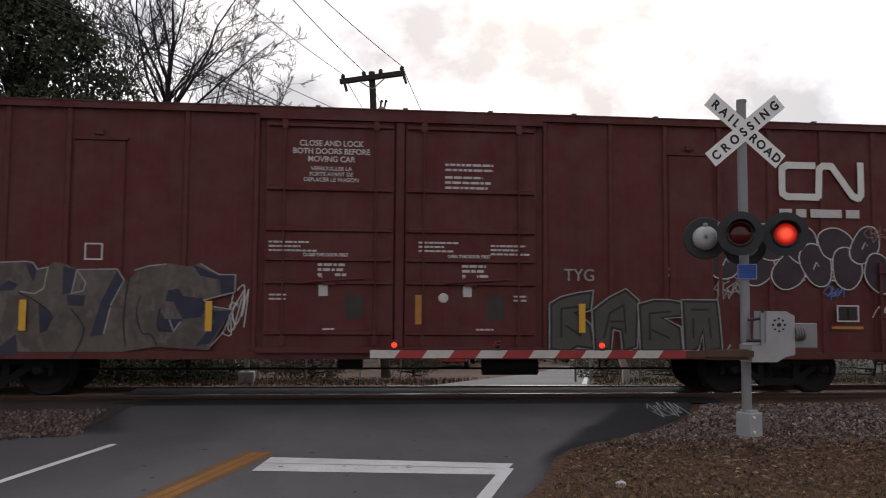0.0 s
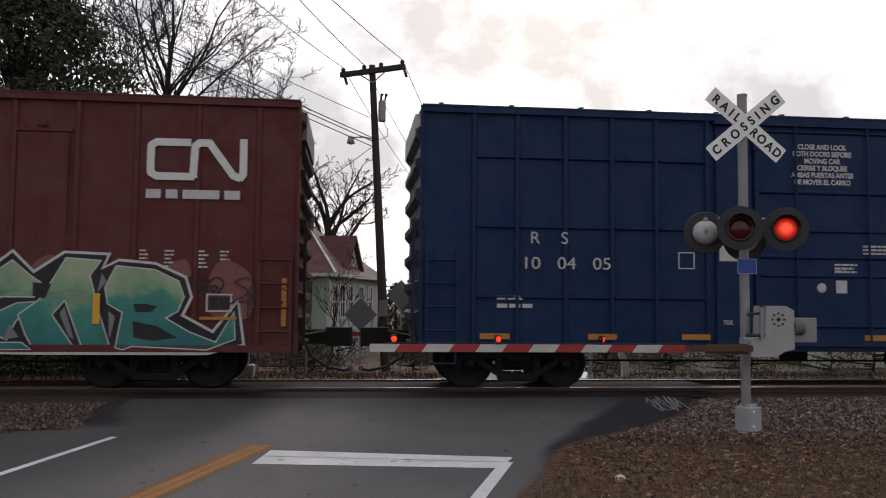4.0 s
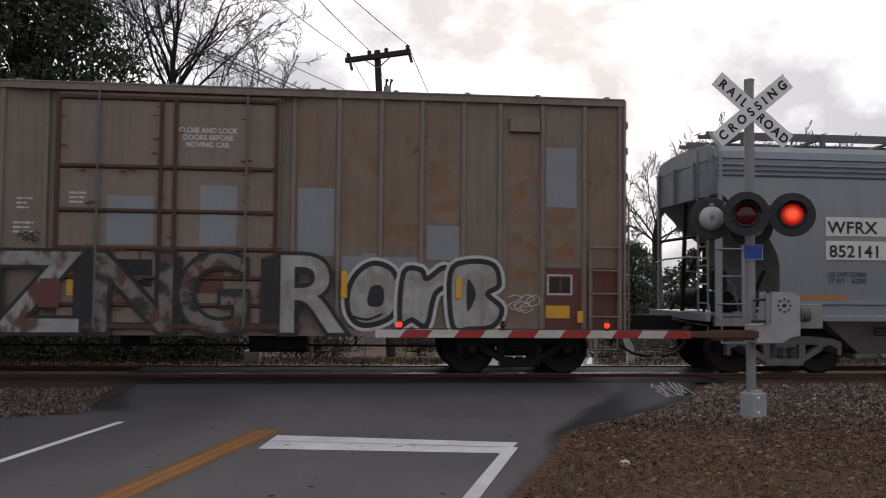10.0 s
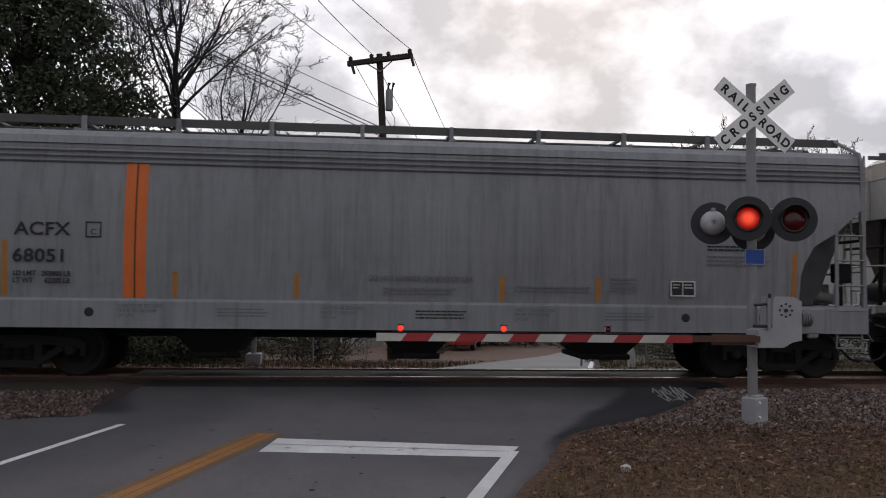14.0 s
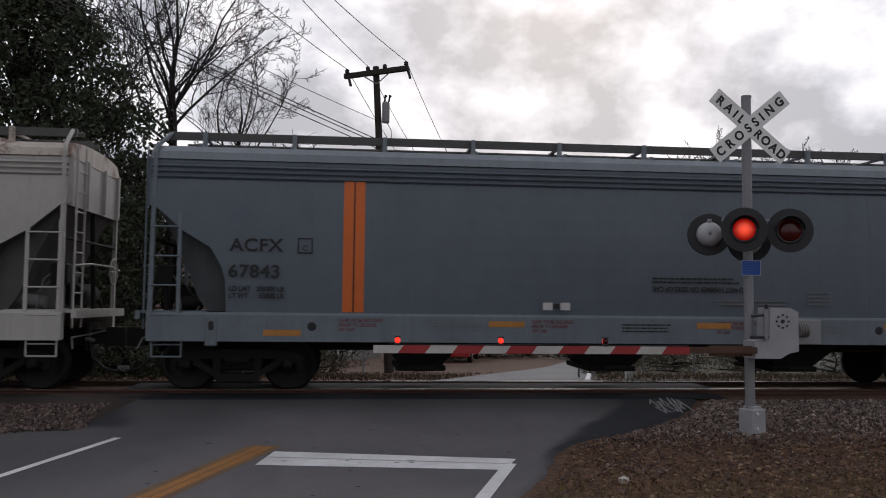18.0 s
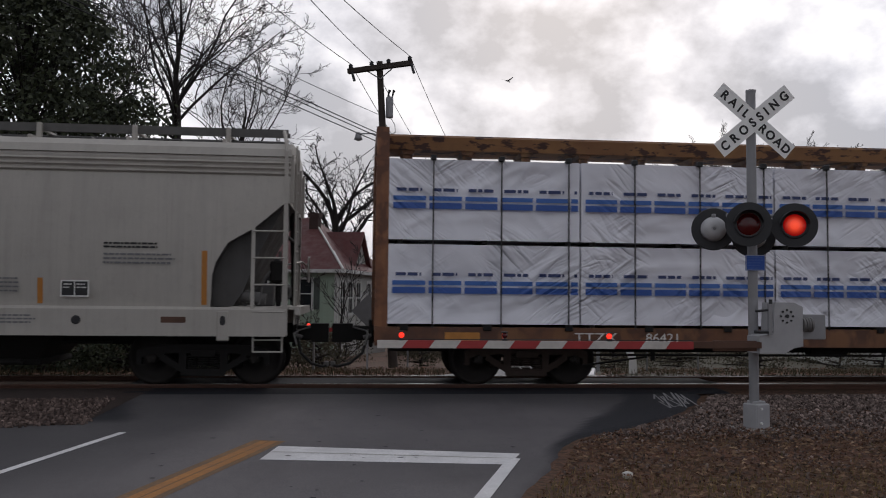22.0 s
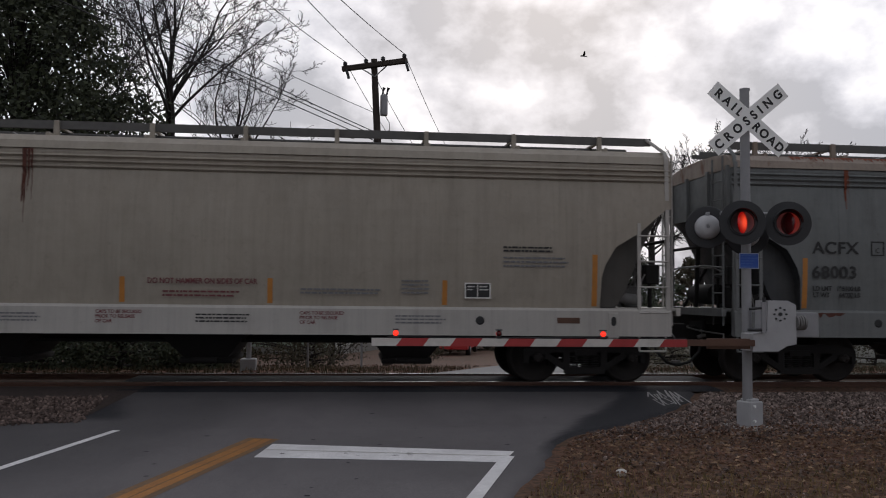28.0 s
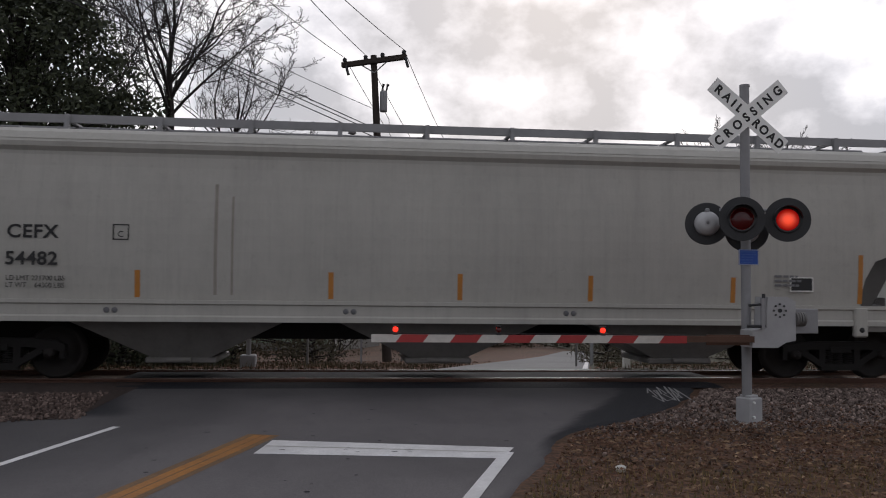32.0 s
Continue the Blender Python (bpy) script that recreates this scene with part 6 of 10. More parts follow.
    for sg in (-1, 1):
        w.line([(sg * .60, .23), (sg * .36, .10), (sg * .14, 0), (sg * .36, -.10), (sg * .60, -.23)], red, .065)
    w.line([(-.60, .43), (-.34, .29), (-.06, .13), (.04, 0), (-.06, -.13), (-.34, -.29), (-.60, -.43)], pale_line, .085, True)
    w.line([(-.60, .45), (-.34, .31), (-.05, .14), (.06, 0), (-.05, -.14), (-.34, -.31), (-.60, -.45)], blu, .062, True)
    for sg in (-1, 1):
        w.line([(.60, .43 * sg), (.12, .14 * sg)], pale_line, .085)
        w.line([(.60, .45 * sg), (.13, .16 * sg)], blu, .062)
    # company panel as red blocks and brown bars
    rd = plain("faded_red_logo", (.30, .045, .03), .7)
    g = Solid().box(13.24, 13.78, -1.531, -1.528, 3.83, 3.97).box(13.43, 13.58, -1.531, -1.528, 3.42, 3.83).box(13.84, 14.32, -1.531, -1.528, 3.83, 3.97).box(14.0, 14.14, -1.531, -1.528, 3.42, 3.83)
    g.prism_y([(14.36, 3.42), (14.52, 3.42), (14.82, 3.97), (14.66, 3.97)], -1.531, -1.528).prism_y([(14.66, 3.42), (14.82, 3.42), (14.52, 3.97), (14.36, 3.97)], -1.5325, -1.5292)
    part("logo_block", g, rd, car, "faded red block logo")
    words("Railcar Pooling", 14.06, 3.23, .235, brown, car, -1.5325, "CENTER", "slogan", 1.12, shear=.2, fat=.008)
    words("Experts", 14.0, 2.98, .235, brown, car, -1.5325, "CENTER", "slogan", 1.12, shear=.2, fat=.008)
    bars(13.42, 14.5, 2.72, 1, .14, 0, brown, car, -1.5295, 63, "company_bar", .02)
    for x in (13.12, 13.5, 13.95, 14.3):
        bars(x, x + .16, 2.4, 7, .028, .05, brown, car, -1.468, int(x * 10), "data_stencil")
    frame_mark(3.72, 1.98, .28, .24, brown, car, -1.53)
    plate(14.06, 14.32, 1.28, 1.62, BLACK_PAINT, car, "data_box", -1.468)
    frame_mark(14.04, 1.26, .30, .38, DULL_WHITE, car, -1.47)
    for x0, x1, a, b in ((2.55, 3.3, .9, 1.55), (4.3, 5.05, .9, 1.5), (1.65, 2.4, .85, 1.5), (13.9, 14.6, .85, 1.9), (.1, .65, .78, 2.35), (14.75, 15.35, .78, 2.3), (9.75, 10.3, .85, 1.5), (12.2, 12.9, .85, 1.5)):
        plate(x0, x1, a, b, orange, car, "repaint_patch", -1.4635)
    G = lambda n, c: paint(n, c, 0.2, 0, 0.12, 0.55)
    sil, gry, wh = spray("silver_fill", ((.30, .29, .28), (.16, .12, .08), (.42, .41, .40))), spray("stone_fill", ((.20, .17, .14), (.36, .2, .09), (.33, .32, .31))), spray("chalk_fill", ((.30, .27, .22), (.34, .18, .06), (.26, .25, .24)))
    w = Wall_Paint(car, -.256, .70, .061, -1.5305)
    for q in ([(58, 0), (57, 15), (60, 22), (65, 23.5), (71, 22), (71.5, 10), (72, 0)], [(73, 21.5), (80, 23), (87, 22.5), (84, 14), (80, 11), (74, 13)]):
        w.shape(q, sil if q[0][0] < 70 else gry, BLACK_PAINT, .015, DULL_WHITE, .035)
    for q in ([(43, 12), (44, 22), (48, 24.5), (55, 25), (63, 22.5)], [(64, 23.5), (72, 22), (80, 23.5), (88, 22.5), (87, 17), (83, 14)], [(11, 9), (9, 14), (12, 22), (18, 23)], [(27, 24), (31, 21), (29, 17), (30, 13), (27, 9)], [(74, 6), (80, 5), (83, 2), (82, 0)]):
        w.line(q, DULL_WHITE, .032, True)
        w.line(q, BLACK_PAINT, .015, True)
    for q in ([(58, 12), (63, 10), (68, 6), (71, 1)], [(59, 8), (64, 6), (66, 1)], [(60, 19), (66, 18), (70, 14)], [(61, 15), (66, 12), (70, 9)], [(75, 20), (80, 17), (84, 19)], [(76, 15), (81, 21)], [(78, 14), (83, 21)], [(45, 5), (47, 10), (44, 12)], [(52, 4), (55, 10), (52, 13)], [(13, 12), (17, 18), (14, 21)], [(46, 6), (53, 5)]):
        w.line(q, BLACK_PAINT, .017, True)
    ink, lilac = plain("blue_doodle", (.030, .050, .17)), plain("pale_doodle", (.42, .42, .46), .7)
    w.shape([(15, 8), (17, 13), (18.6, 16.5), (19.2, 19.5), (21.6, 19.5), (22.2, 16.5), (24, 13), (25.6, 8), (22.6, 7.6), (20.4, 11), (18.2, 7.6)], ink, BLACK_PAINT, .010, DULL_WHITE, .035, name="insect_doodle", label="blue winged insect sprayed on the side")
    for q in ([(20.4, 18.5), (20.4, 11.5)], [(19.6, 16), (16.4, 9)], [(21.2, 16), (24.2, 9)], [(19.4, 15), (18.2, 9)], [(21.4, 15), (22.6, 9)], [(18.4, 15), (22.4, 15)], [(19.6, 19), (18.8, 20.5)], [(21.2, 19), (22, 20.5)]):
        w.line(q, lilac, .012)
    w.shape([(39.4 + 1.6 * math.cos(k), 7.5 + 3.4 * math.sin(k)) for k in spread(0, 2 * math.pi, 14)[:-1]], ink, None, halo=DULL_WHITE, hw=.03, name="insect_doodle", label="blue beetle sprayed on the side")
    for q in ([(39.4, 10.5), (39.4, 4.5)], [(38.2, 9), (40.6, 9)], [(38, 11), (37, 12.5)], [(40.8, 11), (41.8, 12.5)]):
        w.line(q, lilac, .012)
    brick = G("brick_red_fill", (.15, .035, .025))
    w.shape([(16.8 + 2.0 * math.cos(k), 9.5 + 2.0 * math.sin(k)) for k in spread(0, 2 * math.pi, 12)[:-1]], brick, BLACK_PAINT, .012, name="spray_dot", label="dark red dot")
    w.shape([(33, 5), (32, 10), (35, 12.5), (37, 9), (36, 5)], brick, BLACK_PAINT, .012, soft=True, name="spray_face", label="dark red blot")
    w.shape([(20, 1), (20.5, 6), (24, 7.5), (28, 4), (27, .5)], wh, BLACK_PAINT, .022, DULL_WHITE, .03, soft=True)
    w.shape([(35, 0), (35, 4), (38, 5), (41, 4), (41, 0)], wh, None, name="spray_blot", label="chalky blot")
    # pale piece behind the door
    pinkish = spray("pinkish_halo_spray", ((.40, .20, .14), (.42, .19, .06), (.36, .20, .17)))
    mintish = spray("pale_mint_spray", ((.30, .30, .26), (.38, .24, .12), (.27, .29, .27)), scale=2.2)
    w = Wall_Paint(car, 6.84, .70, .065, -1.5305)
    w.shape([(53, 17), (54, 20), (60, 22.5), (70, 21.5), (76, 22), (82, 22), (86, 19), (84, 13), (70, 14)], pinkish, soft=True, name="spray_halo", label="pinkish spray haze")
    w.shape([(44, 2), (44, 17), (50, 17), (53, 18.5), (58, 20.5), (63, 19), (66, 19.5), (70, 15.5), (75, 19), (80, 20), (83, 14), (92, 12.5), (89, 5), (80, 1.5), (60, 1)], mintish, BLACK_PAINT, .012)
    rnd = random.Random(12)
    for q in ([(45, 14), (52, 15), (57, 19), (62, 18)], [(44, 7), (48, 12), (47, 3)], [(50, 14), (52, 8), (50, 2)], [(54, 17), (56, 10), (53, 3)], [(60, 18), (61, 9), (58, 2)], [(64, 19), (66, 12), (63, 4)], [(70, 15), (67, 9), (69, 2)], [(76, 18), (80, 13), (78, 3)], [(82, 14), (86, 10), (91, 12), (88, 8), (84, 9)], [(46, 15.5), (60, 15), (70, 15.5)], [(46, 10), (56, 6), (62, 7)]):
        w.line(q, BLACK_PAINT, .016, True)
        w.line([(a + rnd.uniform(.8, 1.6), b + rnd.uniform(-1, 1)) for a, b in q], BLACK_PAINT, .010, True)
    for rx, rz in ((3.2, 5.4), (2.1, 4.0), (1.2, 2.4)):
        w.line([(72.5 + rx * math.cos(k), 8.5 + rz * math.sin(k)) for k in spread(0, 2 * math.pi, 16)[:-1]], BLACK_PAINT, .018, True, True)
    w.line([(46.5, 27.5), (52, 29), (59, 28.5), (63.5, 27.5)], BLACK_PAINT, .014, True)
    w.line([(62, 29), (63.8, 27.5), (61.8, 26.5)], BLACK_PAINT, .014)
    for i, (a, b, c, e, m) in enumerate(((.1, .65, 3.3, 3.85, DULL_WHITE), (0.6, 1.3, .8, 1.05, BLACK_PAINT), (2.3, 3.2, .85, 1.5, DULL_WHITE), (11.3, 12.2, 2.3, 2.6, BLACK_PAINT), (12.3, 12.6, 2.0, 2.55, BLACK_PAINT), (13.5, 15.2, 1.7, 2.05, BLACK_PAINT), (13.4, 14.2, .8, 1.1, DULL_WHITE), (10.0, 11.0, 2.42, 2.55, BLACK_PAINT), (9.8, 12.8, .8, 1.4, BLACK_PAINT), (4.9, 5.3, .8, .95, BLACK_PAINT))):
        scrawl(car, a, b, c, e, m, 70 + i, 12, .015, -1.542)
    rnd = random.Random(91)
    for k in range(46):
        x, z = rnd.choice(ps) + rnd.uniform(-.25, .25), rnd.choice((4.04, 3.6, 2.8, 2.78, 2.4, 1.55, 3.3)) - abs(rnd.gauss(0, .16))
        if 5.8 < x < 9.6:
            continue
        r = rnd.uniform(.012, .045)
        ring = [(x + r * rnd.uniform(.5, 1.6) * math.cos(q), z + r * rnd.uniform(.5, 1.2) * math.sin(q)) for q in spread(0, 5.4, 6)]
        part("paint_chip", Solid().prism_y(ring, -1.5315 if min(abs(x - p) for p in ps) < .09 else -1.467, -1.46), FRESH_RUST_CHIP, car)
    worm = [(0.24 + .7 * u2 ** 1.3, 3.07 - .95 * u2 + .12 * math.sin(u2 * 7)) for u2 in spread(0, 1, 24)]
    for k, (x, z) in enumerate(worm):
        part("worm_segment", Solid().lathe_y(x, z, [(.01, -1.531 - k * 1e-4), (.085, -1.531 - k * 1e-4), (.085, -1.533 - k * 1e-4), (.01, -1.533 - k * 1e-4)], 12), G("worm_green", (.22, .26, .12)) if k == 0 else (BLACK_PAINT if k % 2 else bpy.data.materials["worm_green"]), car)
    truck(car, 1.75, None, t0, t1)
    truck(car, L - 1.75, None, t0, t1)
    couplers(car, L, 1.02)


# ---- grey-brown boxcar
def grey_boxcar(u):
    L, z0, z1 = 15.45, 0.70, 4.88
    gr = paint("dull_grey_brown_paint", (0.232, 0.184, 0.152), 0.36, 0.36, 0.45, 0.6, 0.2)
    rusty = paint("rust_brown_paint", (0.235, 0.162, 0.118), 0.35, 0.5, 0.4, 0.65)
    doorp = paint("door_grey_rust", (0.245, 0.190, 0.155), 0.3, 0.55, 0.4, 0.62)
    dr = paint("dark_red_primer", (0.13, 0.040, 0.032), 0.35, 0.2)
    patch = paint("blue_grey_patch", (0.25, 0.265, 0.28), 0.15, 0, 0.1)
    roof = paint("grey_roof", (0.24, 0.22, 0.2), 0.45, 0.2)
    car, t0, t1 = begin("boxcar", "weathered grey-brown boxcar with rusty door and silver graffiti", "boxcar", u, L)
    # end colour is the side grey with grime, lowered to hold the end's shade
    boxcar_shell(car, L, gr, z0, z1, paint("grimy_shaded_grey_end", (.165, .14, .12), .35, .25), roof, ribs=8)
    ps = [.04, .75, 1.47, 2.11, 2.35, 2.90, 3.59, 4.29, 5.0, 5.7, 9.72, 10.48, 11.20, 11.9, 12.62, 13.26, 14.01, 14.76, 15.4]
    posts(car, ps, z0 + .12, z1 - .12, gr, 0.10, 0.05)
    for a, b in ((9.78, 10.43), (10.53, 11.15), (11.25, 11.85), (11.95, 12.57)):
        plate(a, b, 2.2, 4.6, rusty, car, "rusty_panel", -1.4635)
    plate(13.4, 13.95, .95, 4.5, rusty, car, "rusty_panel", -1.4635)
    plate(14.8, 15.35, 1.9, 4.6, rusty, car, "rusty_panel", -1.4635)
    for a, b, c, e in ((.82, 1.40, 3.17, 3.68), (1.55, 2.05, 3.17, 3.68), (2.41, 2.85, 2.1, 3.7), (2.96, 3.54, 2.0, 3.68), (9.8, 10.42, 2.05, 3.2), (10.9, 11.15, 1.6, 2.1), (12.0, 12.56, 2.0, 2.6), (14.07, 14.62, 2.95, 4.0), (10.55, 11.84, 1.7, 2.05)):
        plate(a, b, c, e, patch, car, "repaint_patch", -1.466)
    wash = spray("orange_rust_wash", ((.24, .17, .125), (.235, .125, .06), (.20, .15, .12)), scale=2.2)
    for a, b, c, e in ((13.4, 13.95, 1.7, 3.5), (14.07, 14.62, 2.0, 2.93), (12.0, 12.56, 2.62, 3.7), (10.53, 11.15, 3.3, 3.75), (11.25, 11.85, 2.3, 2.8)):
        plate(a + .02, b - .02, c, e, wash, car, "rust_wash", -1.4648)
    for a, b, c, e in ((-.0, .70, .75, 2.0), (14.07, 15.40, .75, 1.9), (.82, 2.05, .75, 1.05)):
        plate(a, b, c, e, dr, car, "primer_panel", -1.4645)
    d = part("door", Solid().bevelled(5.87, 9.50, -1.545, -1.465, .90, 4.72, .015), doorp, car, "rusty grey-brown plug door")
    s = Solid()
    for z in (1.2, 1.65, 2.13, 2.75, 3.48, 4.62):
        s.prism_x([(-1.545, z - .04), (-1.545, z + .04), (-1.59, z + .015), (-1.59, z - .015)], 5.93, 9.44)
    for x in (7.55, 7.78):
        s.box(x - .03, x + .03, -1.59, -1.545, .95, 4.65)
    part("door_rib", s, RUSTY_IRON, d)
    for x in (6.55, 8.95):
        part("lock_rod", Solid().bar((x, -1.61, .85), (x, -1.61, 4.78), .02, 6), GREY_IRON, d)
    for z in (.86, 4.77):
        part("door_track", Solid().box(5.2, 9.9, -1.615, -1.465, z - .04, z + .035), RUSTY_IRON if z < 1 else gr, car)
    for a, b, c, e, m in ((6.7, 7.45, 2.2, 3.0, patch), (8.2, 8.8, 2.2, 3.2, patch), (6.55, 7.45, 1.5, 1.95, BLACK_PAINT), (8.0, 8.6, 1.4, 1.85, dr)):
        plate(a, b, c, e, m, d, "door_patch", -1.5485)
    words("CLOSE AND LOCK\nDOORS BEFORE\nMOVING CAR", 8.3, 4.08, .12, DULL_WHITE, car, -1.5485, "CENTER", "door_notice", .95, fat=.004)
    for x, z, t in ((.82, 2.84, "TO"), (1.55, 2.84, "FX"), (.80, 2.39, "88"), (1.54, 2.40, "71"), (2.37, 2.38, "07")):
        p = plate(x, x + .56 - (.1 if x > 2 else .06), z, z + .31, WHITE_PAINT, car, "number_panel", -1.513 if 1.5 < x < 2.3 or x < 2.2 else -1.513)
        words(t, x + .245, z + .045, .31, BLACK_PAINT, p, -1.517, "CENTER", "car_number", 1.0)
    box = part("utility_box", Solid().bevelled(13.42, 13.95, -1.56, -1.465, 4.25, 4.5, .01), gr, car)
    frame_mark(3.85, 2.38, .28, .28, DULL_WHITE, car, -1.47)
    frame_mark(14.1, 1.42, .45, .36, DULL_WHITE, car, -1.47, .03)
    plate(14.16, 14.32, 1.47, 1.72, BLACK_PAINT, car, "black_panel", -1.468)
    plate(14.36, 14.5, 1.47, 1.72, BLACK_PAINT, car, "black_panel", -1.468)
    plate(14.08, 14.5, 1.02, 1.24, YELLOW_TAPE, car, "notice_plate", -1.47)
    plate(.78, 1.4, 1.1, 1.3, YELLOW_TAPE, car, "notice_plate", -1.47)
    for x, a, b in ((.66, 1.0, 1.9), (3.45, 1.3, 1.7), (6.1, 1.35, 1.8), (10.55, 1.35, 1.8), (12.5, 1.35, 1.7), (14.62, .95, 1.15)):
        plate(x, x + .10, a, b, YELLOW_TAPE, car, "reflector", -1.552, "yellow reflector strip")
    for x, z, w in ((5.25, 2.95, .25), (5.2, 2.55, .32), (6.1, 3.05, .3), (.8, 2.2, .45)):
        bars(x, x + w, z, 3, .035, .04, DULL_WHITE, car, -1.55 if x > 5.9 else -1.47, int(x * 11), "stencil_line")
    G = lambda n, c: paint(n, c, 0.25, 0.12, 0.2, 0.55)
    sil, wht = spray("silver_letter_fill", ((.36, .35, .34), (.28, .26, .24), (.12, .05, .04))), spray("worn_white_fill", ((.42, .41, .39), (.30, .28, .26), (.40, .39, .37)))
    blk = G("worn_black_spray", (.018, .018, .019))
    for k, (ch, x, w) in enumerate((("R", 2.45, 1.08), ("E", 3.78, 1.22), ("Z", 5.00, 1.12))):
        yy = -1.525 - (.09 if x > 4.9 else 0)
        back = plate(x - .22, x + .12, .74, 2.02, blk, car, "letter_shadow", yy + .003)
        words(ch, x, .78, 1.83, blk, back, yy - .003, "LEFT", "letter_outline", w, fat=.085)
        words(ch, x, .78, 1.83, wht if k != 2 else sil, back, yy - .008, "LEFT", "graffiti_letter", w, fat=.03)
    for i in range(4):
        x = 2.95 + i * .95
        plate(x - .10, x + .22, .95 + .2 * (i % 2), 1.42 + .2 * (i % 2), dr, car, "primer_panel", -1.5405 - (.09 if x > 4.9 else 0))
    mixed = spray("black_rust_fill", ((.03, .028, .027), (.20, .17, .15), (.11, .05, .035)), scale=2.6)
    for k, (ch, x, w) in enumerate((("N", 6.42, 1.05), ("G", 7.85, .92), ("R", 9.42, 1.05))):
        back = plate(x - .2, x + .1, .76, 2.0, blk, car, "letter_shadow", -1.606)
        words(ch, x, .78, 1.83, blk, back, -1.612, "LEFT", "letter_outline", w, fat=.085)
        words(ch, x, .78, 1.83, wht if k == 2 else mixed, back, -1.617, "LEFT", "graffiti_letter", w, fat=.02)
    w = Wall_Paint(car, 10.55, .78, .05, -1.52)
    for q, hole in (([(2, 10), (4, 18), (10, 23), (17, 21), (20, 13), (17, 5), (9, 2), (4, 4)], [(9, 9), (10, 15), (14, 15), (14, 9)]), ([(20, 3), (21, 20), (27, 21), (29, 18), (35, 22), (38, 17), (32, 13), (29, 2), (24, 4)], None),
                    ([(38, 2), (37, 20), (43, 24), (52, 23), (54, 16), (50, 13), (55, 8), (52, 2), (44, 1)], [(43, 7), (43, 18), (46, 13)])):
        w.shape(q, wht, blk, .045, DULL_WHITE, .10, True)
        if hole:
            w.shape(hole, blk, name="letter_counter", label="black counter of a letter", soft=True)
    w.line([(4, 5), (9, 4), (14, 6)], blk, .02, True)
    rustline = plain("bright_rust_edge", (.16, .06, .028), .85, 0, .4)
    for x in (5.90, 9.44):
        part("door_edge", Solid().box(x - .035, x + .035, -1.575, -1.545, .95, 4.66), RUSTY_IRON, d, "rusted edge of the door")
    for x in (6.75, 7.25, 8.2, 8.75):
        part("rust_streak", Solid().add([(x - .02, -1.5492, 2.1), (x + .025, -1.5492, 2.1), (x + .012, -1.5492, 2.1 - (.25 + .3 * (x % 1))), (x, -1.5492, 2.1 - (.25 + .3 * (x % 1)) * 1.2)], [(0, 3, 2, 1)]), rustline, d)
    rr = random.Random(33)
    for k in range(70):
        x, z = rr.choice((5.95, 6.5, 7.5, 7.83, 8.95, 9.42)) + rr.gauss(0, .05), rr.uniform(1.0, 4.6)
        if rr.random() < .5:
            x, z = rr.uniform(6.0, 9.4), rr.choice((1.15, 1.6, 2.08, 2.7, 3.43)) + rr.gauss(0, .035)
        ln, wd = rr.uniform(.03, .12), rr.uniform(.012, .03)
        part("rust_chip", Solid().add([(x - ln, -1.597, z), (x, -1.597, z - wd), (x + ln * .8, -1.597, z - wd * .3), (x + ln * .3, -1.597, z + wd)], [(0, 1, 2, 3)]), rustline, d)
    words("CLOSE YOUR", .86, 1.58, .19, blk, car, -1.5215, "LEFT", "tag_letters", .9)
    words("PRAY\n4", 1.55, 1.36, .19, blk, car, -1.5215, "LEFT", "tag_letters", .85)
    for i, (a, b, c, e) in enumerate(((.85, 1.4, 1.85, 2.1), (1.55, 2.1, 1.85, 2.05), (1.5, 2.1, .8, 1.0), (13.4, 13.9, 1.1, 1.5), (.4, .65, 2.3, 3.2), (5.3, 5.6, 2.2, 2.4))):
        scrawl(car, a, b, c, e, blk if i % 3 else DULL_WHITE, 90 + i, 9, .013, -1.52)
    truck(car, 1.75, None, t0, t1)
    truck(car, L - 1.75, None, t0, t1)
    couplers(car, L, 1.0)


